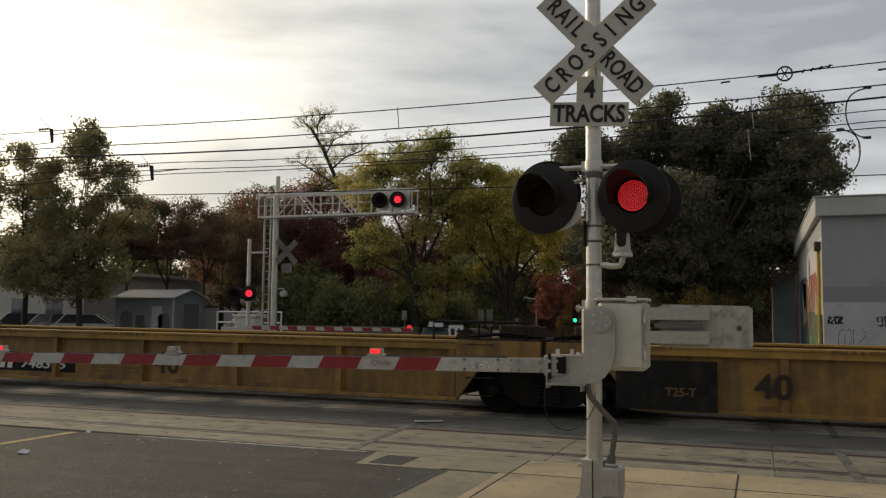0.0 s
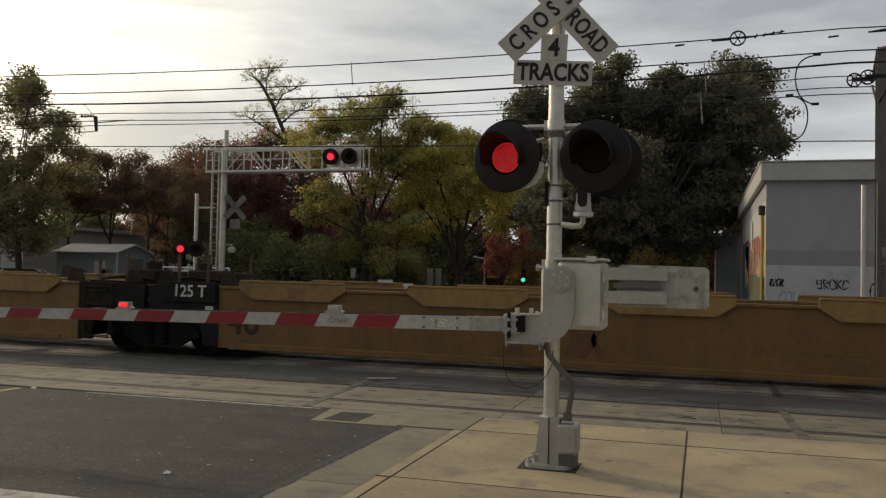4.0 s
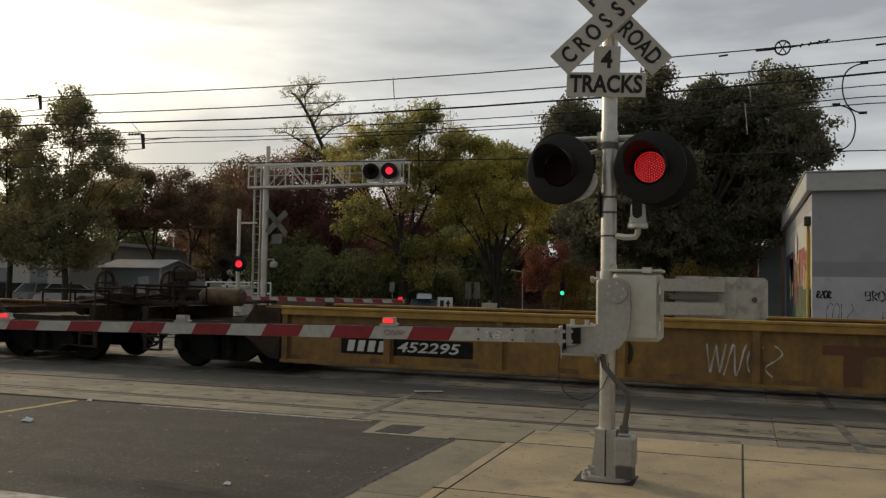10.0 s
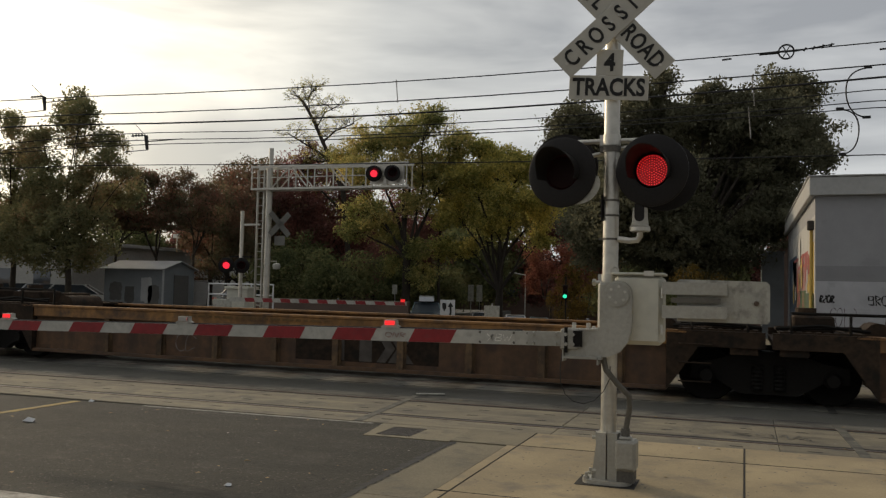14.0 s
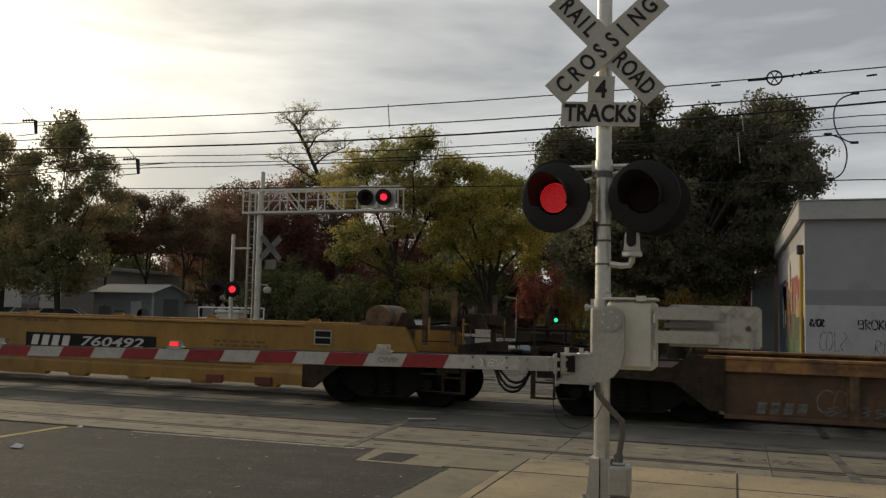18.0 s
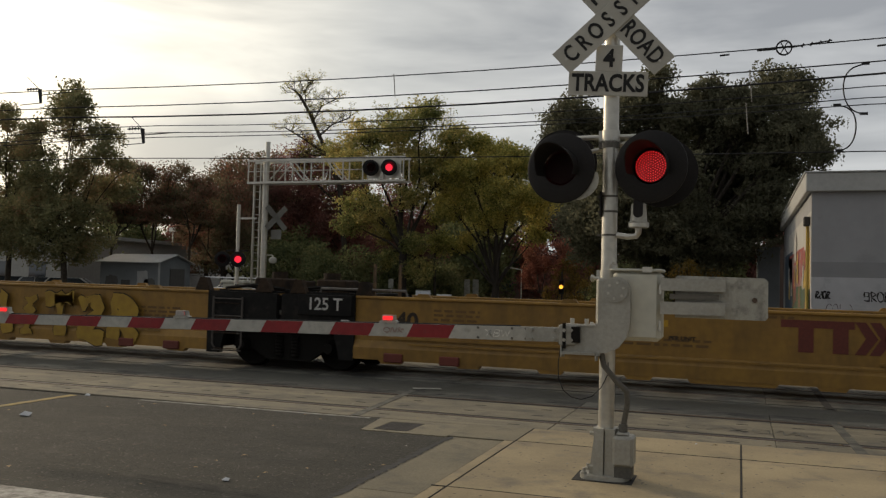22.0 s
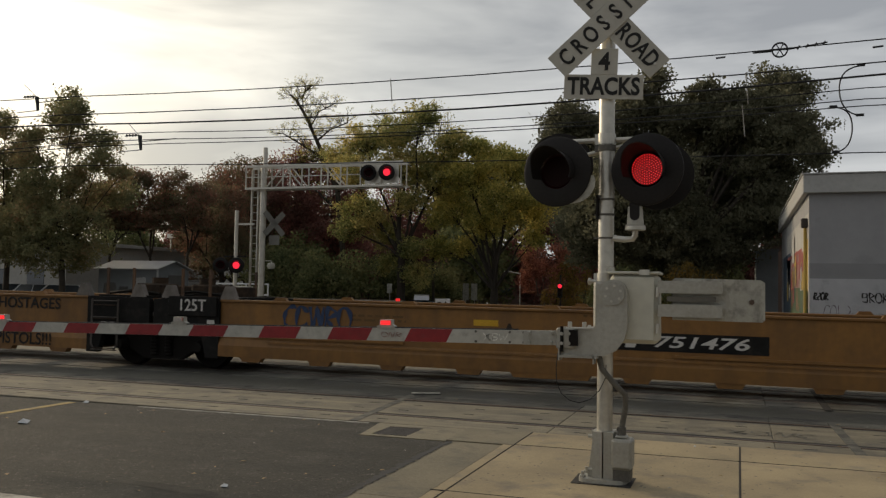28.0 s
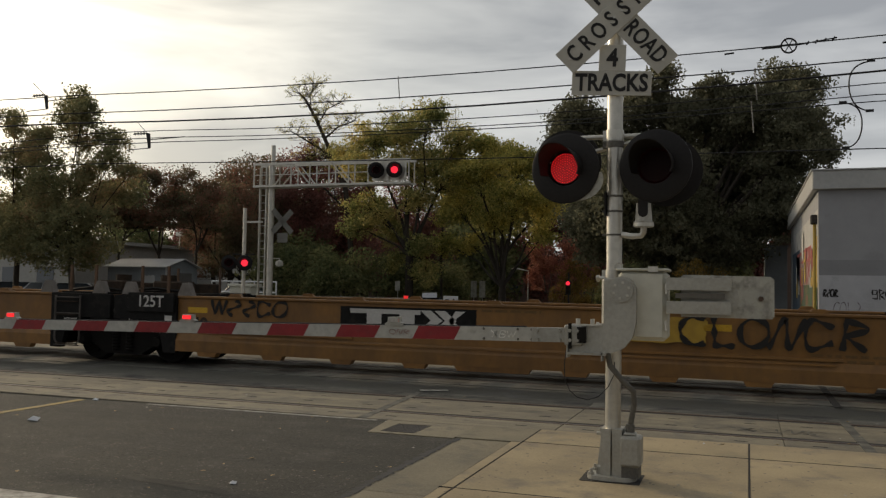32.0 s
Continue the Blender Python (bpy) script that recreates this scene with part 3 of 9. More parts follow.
def make_ground():
    gr, ys = Build(), (-400, 34, 84, 2600)
    for a, b in zip(ys[:-1], ys[1:]):
        za, zb = ground_z(0, a) - 0.12, ground_z(0, b) - 0.12
        gr.poly([(-1500, a, za), (1500, a, za), (1500, b, zb), (-1500, b, zb)], [(0, 1, 2, 3)])
    tagged(part("ground", gr, M["soil"]), "brown earth ground reaching to the horizon", "ground", kind="structure")
    road = Build().box(ROAD_L, ROAD_R, -40, EDGE, -0.10, 0.0)
    tagged(part("road", road, M["asphalt"]), "dark grey worn asphalt street surface with pebbles", "road", kind="structure")
    far = Build()
    for (xa, ya), (xb, yb) in zip(FAR_EDGE[:-1], FAR_EDGE[1:]):
        za, zb = ground_z(0, ya), ground_z(0, yb)
        far.poly([(xa, ya, za), (ROAD_R + 0.5, ya, za), (ROAD_R + 0.5, yb, zb), (xb, yb, zb), (xa, ya, za - 0.1), (ROAD_R + 0.5, ya, za - 0.1), (ROAD_R + 0.5, yb, zb - 0.1), (xb, yb, zb - 0.1)], [(0, 1, 2, 3), (4, 5, 6, 7), (0, 1, 5, 4)])
    tagged(part("road_far", far, M["asphalt"]), "grey asphalt street beyond the tracks", "road", kind="structure")
    # asphalt and concrete fill of the track corridor, below the panels
    fill = Build().box(-60, 30, EDGE + 0.02, 26.2, -0.10, -0.012)
    tagged(part("track_bed_paving", fill, M["dark_asphalt"], at=LAID), "dark asphalt paving between the tracks", "paving", kind="structure")
    strip = Build().box(-60, 30, 16.56, 17.92, -0.10, -0.006)
    tagged(part("track_strip", strip, M["panel"], at=LAID), "pale concrete strip between the tracks", "paving", kind="structure")
    sub = Build().box(ROAD_R + 0.01, 14, -40, EDGE, -0.10, -0.010)
    tagged(part("pavement_bed", sub, M["joint"]), "dark bedding under the sidewalk slabs", "paving bed", kind="structure")
    lot = Build().prism([(-90, 26.21)] + [(x - 0.31, y + 0.01) for x, y in FAR_EDGE[:4]] + [(-19.61, 75), (-90, 75)], "z", -3.0, -0.02)
    tagged(part("parking_lot", lot, M["dark_asphalt"]), "grey asphalt parking lot beyond the tracks", "parking lot", kind="structure")
    for n, tc in enumerate(TRACKS):
        for side in (-1, 1):
            y = tc + side * (GAUGE / 2 + 0.036)
            rail = Build()
            rail.box(-60, 30, y - 0.036, y + 0.036, -0.012, 0.003, 0.002)
            rail.box(-60, 30, y - 0.012, y + 0.012, -0.10, -0.0125)
            tagged(part("rail", rail, M["rail"], at=LAID), "rusty steel rail with a worn head set flush in the paving", "rail", "rails", "structure")
            # flangeway beside the rail, filled with rubber
            fl = Build().box(-60, 30, y - side * 0.036 - 0.10 if side > 0 else y + 0.037, y - 0.037 if side > 0 else y + 0.137, -0.09, -0.002)
            tagged(part("flangeway", fl, M["rubber"], at=LAID), "dark rubber flangeway beside the rail", "flangeway", "flangeways", "structure")


make_ground()


def make_edge():
    """Ragged seam where the asphalt meets the concrete gutter, painted black for its gap's shade."""
    rng, b, n = random.Random(8), Build(), 260
    ys = [-2.0 + (8.82 + 2.0) * k / n for k in range(n + 1)]
    lo = [(ROAD_R - 0.02 - rng.uniform(0, 0.06), y, 0.004) for y in ys]
    hi = [(ROAD_R + 0.012 + rng.uniform(0, 0.04), y, 0.010) for y in ys]
    b.poly(lo + hi, [(k, n + 1 + k, n + 2 + k, k + 1) for k in range(n)])
    tagged(part("asphalt_edge", b, M["ink"]), "ragged broken edge of the asphalt, black for the shade in its gap", "seam", kind="structure")


make_edge()


def make_shadow_streak(x, y, length, width, turn, seed):
    """A long streak of cast shadow, painted dark onto the asphalt."""
    rng, n = random.Random(seed), 40
    pts = []
    for k in range(n):
        a = 6.2832 * k / n
        r = 1 + 0.12 * math.sin(3 * a + seed) + rng.uniform(-0.06, 0.06)
        pts.append((math.cos(a) * length / 2 * r, math.sin(a) * width / 2 * r, 0.0))
    b = Build().poly([(0, 0, 0)] + pts, [(0, 1 + k, 1 + (k + 1) % n) for k in range(n)])
    tagged(part("tar_stain", b, M["painted_shadow"], at=pose(x, y, 0.002, 0, 0, turn)), "long dark streak painted as a shadow on the asphalt", "stain", kind="structure")


make_shadow_streak(-4.15, 5.88, 1.5, 0.17, -9, 3)


def make_markings():
    def mark(name, x0, x1, y0, y1, m, label):
        tagged(part(name, Build().box(x0, x1, y0, y1, 0.0005, 0.004), m), label, "road marking", kind="structure")
    mark("stop_line", -8.2, -3.1, 4.72, 5.26, M["line_white"], "worn white stop line across the lane")
    mark("centre_line", -8.62, -8.50, -30, 9.6, M["line_yellow"], "worn yellow centre line on the asphalt")
    mark("lane_line", -7.74, -7.56, 9.72, 11.5, M["line_white"], "short white line painted over the crossing panels")
    mark("edge_line", -7.5, -4.2, 9.60, 9.66, M["line_white"], "thin white line along the edge of the crossing")


make_markings()

# ---- the train ----
def travelled(t):
    """Metres that the train has rolled at t seconds."""
    return 10.85 * min(t, 19.0) + 11.1 * max(t - 19.0, 0.0)


JOINT_TIMES = (-1.50, -0.09, 1.54, 3.11, 4.51, 5.91, 7.31, 8.92, 10.67, 12.20, 13.60, 15.0, 16.4, 17.97, 19.56, 20.96, 22.34, 23.71, 25.29, 27.03, 28.58, 29.94, 31.31, 32.68, 34.08)
JOINTS = [-4.0 - travelled(t) if t >= 0 else -4.0 - 10.85 * t for t in JOINT_TIMES]
COUPLED = (2, 7, 8, 13, 18, 19)     # joints with couplers; at the others two units share a truck
TRAIN_Y = TRACKS[1]
ROLLING, WHEELS, FLIPS = [], [], []
WHEEL_R = 0.42
SHARED = {}


def shared(key, make):
    if key not in SHARED:
        SHARED[key] = make()
    return SHARED[key]


STYLE = {  # paint, chord paint, top, bottom, form
    "A": ("wellA", "wellA", 1.32, 0.23, "plain"),
    "B": ("wellB", "chordB", 1.22, 0.22, "posts"),
    "C": ("wellC", "chordC", 1.10, 0.18, "posts"),
    "D": ("wellD", "wellD", 1.38, 0.26, "bulged"),
    "E": ("wellE", "wellE", 1.33, 0.24, "bulged"),
}
UNIT_STYLE = "BBAAAAABCCCCCDDDDDBEEEEE"


def side_meshes(style, x0, x1, s):
    """Side wall of a well from x0 to x1 on side s (-1 faces the street): (name, mesh) pairs."""
    paint, chord, top, bot, form = STYLE[style]
    y = 1.47 * s
    out = []

    def yy(a, b):
        return (min(y - s * a, y - s * b), max(y - s * a, y - s * b))
    if form == "plain":
        w = Build()
        w.box(x0, x1, *yy(0.03, 0.13), bot, top - 0.06)
        out.append(("side_wall", w.mesh("side_wall", M[paint])))
        c = Build().box(x0, x1, *yy(0.0, 0.16), top - 0.06, top, 0.012)
        out.append(("top_chord", c.mesh("top_chord", M[chord])))
        b = Build().box(x0 + 0.4, x1 - 0.4, *yy(0.0, 0.15), bot - 0.02, bot + 0.09, 0.012)
        out.append(("bottom_chord", b.mesh("bottom_chord", M[paint])))
        for k in range(4):
            xa = x0 + (x1 - x0) / 2 - 5.7 + 3.13 * k
            t = Build().prism([(xa + 0.28, top - 0.22), (xa + 1.72, top - 0.22), (xa + 2.0, top - 0.04), (xa + 2.0, top + 0.075), (xa, top + 0.075), (xa, top - 0.04)], "y", *yy(-0.035, -0.004))
            t.box(xa + 0.01, xa + 1.99, *yy(-0.05, 0.02), top + 0.076, top + 0.115, 0.008)
            out.append(("container_guide", t.mesh("container_guide", M["guideA"])))
    elif form == "posts":
        w = Build().box(x0, x1, *yy(0.12, 0.17), bot + 0.05, top - 0.12)
        out.append(("side_web", w.mesh("side_web", M[paint])))
        c = Build()
        c.box(x0 - 0.3, x1 + 0.3, *yy(0.0, 0.22), top - 0.05, top, 0.01)
        c.box(x0 - 0.3, x1 + 0.3, *yy(0.02, 0.07), top - (0.15 if style == "B" else 0.22), top - 0.05)
        out.append(("top_chord", c.mesh("top_chord", M[chord])))
        b = Build().box(x0, x1, *yy(0.02, 0.19), bot, bot + 0.06, 0.008)
        out.append(("bottom_chord", b.mesh("bottom_chord", M[paint])))
        n = max(2, round((x1 - x0) / (1.22 if style == "C" else 2.05)))
        lo = bot + 0.06
        at = [x0 + 0.08 + (x1 - x0 - 0.16) * k / n for k in range(n + 1)] if style == "B" else [x0 + 1.77 + 1.22 * k for k in range(20) if x0 + 1.77 + 1.22 * k < x1 - 0.3]
        for xp in at:
            p = Build()
            p.box(xp - 0.055, xp + 0.055, *yy(0.035, 0.12), lo, top - (0.15 if style == "B" else 0.22))
            p.box(xp - 0.09, xp + 0.09, *yy(0.1, 0.121), lo, top - (0.15 if style == "B" else 0.22))
            out.append(("post", p.mesh("post", M["postC" if style == "C" else paint])))
    else:
        w = Build()
        w.box(x0, x1, *yy(0.06, 0.14), 0.60, top - 0.05)
        out.append(("side_wall", w.mesh("side_wall", M[paint])))
        c = Build().box(x0, x1, *yy(0.02, 0.18), top - 0.05, top, 0.012)
        out.append(("top_chord", c.mesh("top_chord", M[chord])))
        b = Build()
        o = [(y, 0.30), (y, 0.50), (y - s * 0.05, 0.62), (y - s * 0.16, 0.62), (y - s * 0.16, 0.30)]
        b.prism(o, "x", x0, x1)
        out.append(("lower_sill", b.mesh("lower_sill", M[paint])))
        r = Build().box(x0 + 1.0, x1 - 1.0, *yy(-0.012, 0.002), 0.575, 0.60)
        r.box(x0 + 0.6, x0 + 3.6, *yy(0.02, 0.062), 0.66, 0.70)
        r.box(x1 - 4.2, x1 - 0.9, *yy(0.02, 0.062), 0.64, 0.68)
        out.append(("rib", r.mesh("rib", M[paint])))
        for k in range(9):
            xf = x0 + (x1 - x0) * (k + 0.5) / 9
            wd = 0.65 if k == 4 else 0.22
            f = Build().prism([(xf - wd, 0.30), (xf - wd + 0.05, bot - 0.02), (xf + wd - 0.05, bot - 0.02), (xf + wd, 0.30)], "y", *yy(0.01, 0.15))
            out.append(("foot_bracket", f.mesh("foot_bracket", M[paint])))
        if style == "D":
            for xf in (x0 + 0.75, x0 + 1.75, x1 - 1.75, x1 - 0.75):
                j = Build().box(xf - 0.17, xf + 0.17, *yy(-0.05, 0.02), 0.27, 0.42, 0.015)
                out.append(("jacking_bracket", j.mesh("jacking_bracket", M["maroon"])))
        for k in range(5):
            xt = x0 + (x1 - x0) * (k + 0.5) / 5
            t = Build().prism([(xt - 0.14, top), (xt - 0.09, top + 0.06), (xt + 0.09, top + 0.06), (xt + 0.14, top)], "y", *yy(0.04, 0.12))
            out.append(("lock_tab", t.mesh("lock_tab", M[paint])))
    return out


def end_meshes(style, coupled, d):
    """The part of a unit over its truck; x = 0 at the joint and grows by d into the unit. (name, mesh, label)."""
    paint, chord, top, bot, form = STYLE[style]
    out = []
    e = 3.5 if coupled else 1.47
    far = 0.55 if coupled else 0.05
    dark = "blackcar" if style in "ADE" and not coupled else paint
    low = 0.86 if not coupled else 0.74

    def bx(b, xa, xb, *r, **k):
        return b.box(min(d * xa, d * xb), max(d * xa, d * xb), *r, **k)
    deck = Build()
    bx(deck, far, e + 0.05, -1.3, 1.3, low + 0.02, low + 0.12)
    bx(deck, far + 0.1, far + 0.5, -1.42, 1.42, low - 0.1, low + 0.1)
    bx(deck, e - 0.05, e + 0.04, -1.3, 1.3, 0.35, top - 0.1)
    out.append(("end_deck", deck.mesh("end_deck", M["dirty_brown" if dark != "blackcar" else dark]), ""))
    for s in (-1, 1):
        p = Build()
        y0, y1 = (-1.47, -1.36) if s < 0 else (1.36, 1.47)
        if coupled:
            run = 1.9 if style in "DE" else 2.3 if style == "A" else 0.5
            pts = [(d * e, low - 0.06), (d * (e + 0.02), top), (d * (e - run), top), (d * (e - run - 0.25), low + 0.16), (d * far, low + 0.14), (d * far, low), (d * (e - 0.75), low - 0.06)]
            q = Build().prism([(d * e, 0.28), (d * e, low - 0.0605), (d * (e - 0.72), low - 0.0605), (d * (e - 0.2), 0.28)], "y", y0, y1)
            out.append(("end_web", q.mesh("end_web", M["dirty_brown"]), "dirty dark lower end web"))
        elif form == "posts":
            pts = [(d * e, bot), (d * e, top), (d * far, top), (d * far, low), (d * 1.0, low)]
        else:
            pts = [(d * e, 0.26), (d * e, top), (d * far, top - 0.02), (d * far, low), (d * 1.05, low), (d * 1.2, 0.26)]
        p.prism(pts, "y", y0, y1)
        out.append(("end_side_panel", p.mesh("end_side_panel", M["dirty_brown" if coupled and style in "BC" or style == "C" else dark]), "black painted end panel" if dark == "blackcar" else ""))
    # steps and grab irons, platform grating, ladder
    for s in (-1, 1):
        for z in (0.34, 0.62, 0.90, 1.16) if coupled or d < 0 else ():
            st = Build().tube([(d * 0.82, s * 1.46, z), (d * 0.82, s * 1.53, z), (d * 1.28, s * 1.53, z), (d * 1.28, s * 1.46, z)], 0.011, 5)
            out.append(("grab_iron", st.mesh("grab_iron", M["dirty_brown"]), ""))
    if dark == "blackcar" and d < 0:
        st = Build()
        for x in (0.72, 1.32):
            st.tube([(d * x, -1.52, 1.28), (d * x, -1.52, 0.42), (d * (x - 0.08 if x > 1 else x + 0.08), -1.52, 0.30)], 0.018, 6)
        for z in (0.31, 0.62, 0.93, 1.24):
            st.tube([(d * 0.72, -1.52, z), (d * 1.32, -1.52, z)], 0.012, 6)
        out.append(("side_ladder", st.mesh("side_ladder", M["dirty_brown" if style == "A" else "faintgrey"], True), "worn grey side ladder"))
    g = Build()
    for k in range(9):
        bx(g, far + 0.1 + k * 0.13, far + 0.17 + k * 0.13, -1.35, 1.35, top - 0.02, top + 0.02)
    bx(g, far + 0.1, far + 1.25, -1.38, -1.33, top - 0.04, top + 0.03)
    bx(g, far + 0.1, far + 1.25, 1.33, 1.38, top - 0.04, top + 0.03)
    out.append(("walkway_grating", g.mesh("walkway_grating", M["blackcar" if dark == "blackcar" else "dirty_brown"]), ""))
    rust = M["dirty_brown"]
    wk = Build()
    bx(wk, 0.35, 0.95, -0.75, -0.15, top, top + 0.26, c=0.03)
    wk.cyl((d * 0.55, -0.5, top + 0.25), (d * 0.55, -0.5, top + 0.38), 0.16, n=12)
    out.append(("brake_cylinder", wk.mesh("brake_cylinder", rust), "dirty brown brake cylinder on the end platform"))
    wb = Build()
    bx(wb, 0.5, 0.8, 0.2, 0.9, top, top + 0.22, c=0.02)
    out.append(("valve_box", wb.mesh("valve_box", rust), "dirty brown valve box"))
    for pts, r in (([(d * 0.1, -1.1, top + 0.06), (d * 0.7, -1.12, top + 0.12), (d * 1.4, -1.0, top + 0.05)], 0.03), ([(d * 0.1, -0.9, top + 0.04), (d * 1.3, -0.85, top + 0.1)], 0.02)):
        out.append(("brake_pipe", Build().tube(pts, r, 6).mesh("brake_pipe", M["grime"], True), ""))
    if form == "bulged" or style == "A":
        hgt = 0.62 if style == "D" and coupled else 0.55
        half = 0.04 if style == "D" and coupled else 0.022
        for x in ((0.80, 1.31) if coupled else (1.76, 2.23) if d > 0 else ()) if style == "D" else (0.55, 1.15):
            for s in (-1, 1) if x < 1 else (-1,):
                b = Build()
                bx(b, x - half, x + half, s * 1.30 - half, s * 1.30 + half, top - 0.3, top + hgt)
                out.append(("guide_post", b.mesh("guide_post", M["wellC" if style != "D" else "postC"]), "upright dull tan guide post"))
    if style == "D" and not coupled and d > 0:
        r = Build().tube([(0.72, -1.34, top - 0.05), (0.76, -1.34, top + 0.10), (2.36, -1.34, top + 0.10), (2.40, -1.34, top - 0.05)], 0.024, 6)
        out.append(("handrail", r.mesh("handrail", M["spraygrey"], True), "worn pale handrail"))
    if style in "AE" or form == "bulged":
        for x in (0.35, 1.62):
            t = Build().prism([(d * (x - 0.16), top), (d * (x - 0.06), top + 0.24), (d * (x + 0.06), top + 0.24), (d * (x + 0.16), top)], "y", -1.44, -1.30)
            out.append(("corner_guide", t.mesh("corner_guide", M["spraygrey" if style == "E" else "dirty_brown"]), "worn corner guide"))
    if form == "posts":
        t = Build()
        if coupled and style == "B":
            t.cyl((d * 1.62, -1.0, top + 0.12), (d * 2.40, -1.0, top + 0.12), 0.17, n=16)
            t.cyl((d * 1.56, -1.0, top + 0.12), (d * 1.62, -1.0, top + 0.12), 0.11, 0.17, n=16)
            t.cyl((d * 2.40, -1.0, top + 0.12), (d * 2.46, -1.0, top + 0.12), 0.17, 0.11, n=16)
            k = Build()
            bx(k, 1.10, 1.22, -1.10, -0.98, top - 0.2, top + 0.42)
            bx(k, 0.92, 1.40, -1.14, -0.94, top + 0.40, top + 0.62, c=0.04)
            k.lathe((d * 1.16, -1.16, top + 0.50), "y", [(-0.015, 0.20), (0.015, 0.20), (0.015, 0.17), (-0.015, 0.17), (-0.015, 0.20)], 18)
            out.append(("brake_stand", k.mesh("brake_stand", M["dirty_brown"]), "brown hand brake gear on its stand"))
        else:
            t.cyl((d * 1.55, -0.7, top - 0.02), (d * 1.55, 0.2, top - 0.02), 0.2, n=14)
        out.append(("air_reservoir", t.mesh("air_reservoir", M["postC" if coupled and style == "B" else "dirty_brown"], True), "cylindrical air tank on the deck"))
        r = Build()
        r.tube([(d * 0.3, -1.38, top), (d * 0.3, -1.38, top + 0.30), (d * 1.9, -1.38, top + 0.30), (d * 1.9, -1.38, top)], 0.024, 6)
        r.tube([(d * 1.1, -1.38, top), (d * 1.1, -1.38, top + 0.30)], 0.02, 6)
        out.append(("handrail", r.mesh("handrail", M["grime"], True), ""))
    if coupled:
        c = Build()
        bx(c, 0.02, 0.75, -0.11, 0.11, 0.74, 0.98, c=0.02)
        bx(c, -0.10, 0.06, -0.19, 0.13, 0.70, 1.02, c=0.03)
        out.append(("coupler", c.mesh("coupler", M["grime"]), "oily black steel coupler"))
        h = Build()
        for yo, dp in ((-0.42, 0.30), (-0.30, 0.36), (-0.16, 0.44)):
            h.tube([(d * 0.36, yo, 0.84), (d * 0.30, yo, 0.66), (d * 0.22, yo, dp + 0.14), (d * 0.11, yo, dp + 0.03), (d * -0.01, yo, dp)], 0.024, 6)
        out.append(("air_hose", h.mesh("air_hose", M["rubber"], True), "hanging black rubber air hose"))
        sill = Build()
        bx(sill, 0.55, 0.68, -1.45, 1.45, 0.80, 1.12)
        bx(sill, 0.55, 0.62, -1.4, -1.35, 0.3, 0.8)
        bx(sill, 0.55, 0.95, -1.42, -1.34, 0.30, 0.33)
        bx(sill, 0.55, 0.95, -1.42, -1.34, 0.55, 0.58)
        bx(sill, 0.92, 0.95, -1.42, -1.34, 0.3, 0.8)
        out.append(("end_sill", sill.mesh("end_sill", M["dirty_brown"]), ""))
        r = Build()
        hz = 1.55
        r.tube([(d * 0.6, -1.4, 1.1), (d * 0.6, -1.4, hz)], 0.02, 6)
        r.tube([(d * 0.6, 1.3, 1.1), (d * 0.6, 1.3, hz)], 0.02, 6)
        r.tube([(d * 1.2, -1.4, 1.1), (d * 1.2, -1.4, hz)], 0.02, 6)
        r.tube([(d * 0.6, -1.4, 1.45), (d * 0.6, 1.3, 1.45)], 0.02, 6)
        out.append(("end_handrail", r.mesh("end_handrail", M[paint if style in "DE" else "dirty_brown"], True), ""))
        wl = Build()
        wl.lathe((d * 0.75, -0.95, 1.55), "x", [(-0.02, 0.26), (0.02, 0.26), (0.02, 0.22), (-0.02, 0.22), (-0.02, 0.26)], 18)
        wl.box(d * 0.75 - 0.015, d * 0.75 + 0.015, -1.18, -0.72, 1.535, 1.565)
        wl.box(d * 0.75 - 0.015, d * 0.75 + 0.015, -0.965, -0.935, 1.0, 1.80)
        out.append(("brake_wheel", wl.mesh("brake_wheel", M["dirty_brown"]), "hand brake wheel"))
        if style in "DE":
            tank = Build().cyl((d * 2.3, -1.0, 1.5), (d * 2.3, -0.1, 1.5), 0.24, n=16)
            tank.box(d * 2.3 - 0.4, d * 2.3 + 0.4, -0.9, -0.2, 1.0, 1.45)
            out.append(("air_reservoir", tank.mesh("air_reservoir", M["postC" if style == "D" else paint], True), "painted air tank on the end platform"))
        bxs = Build()
        zc = top - 0.36
        for za, zb, xa, xb in ((0.0, 0.02, 0.0, 0.34), (0.24, 0.26, 0.0, 0.34), (0.0, 0.26, 0.0, 0.02), (0.0, 0.26, 0.32, 0.34), (0.12, 0.14, 0.0, 0.34)):
            bx(bxs, 2.95 + xa, 2.95 + xb, -1.487, -1.476, zc + za, zc + zb)
        if style in "DE":
            out.append(("routing_card_holder", bxs.mesh("routing_card_holder", M["zinc"]), "pale framed card holder"))
            bb = Build()
            bx(bb, 2.96, 3.28, -1.476, -1.472, zc + 0.01, zc + 0.25)
            out.append(("card_back", bb.mesh("card_back", M["blackcar"]), "black card plate"))
    return out


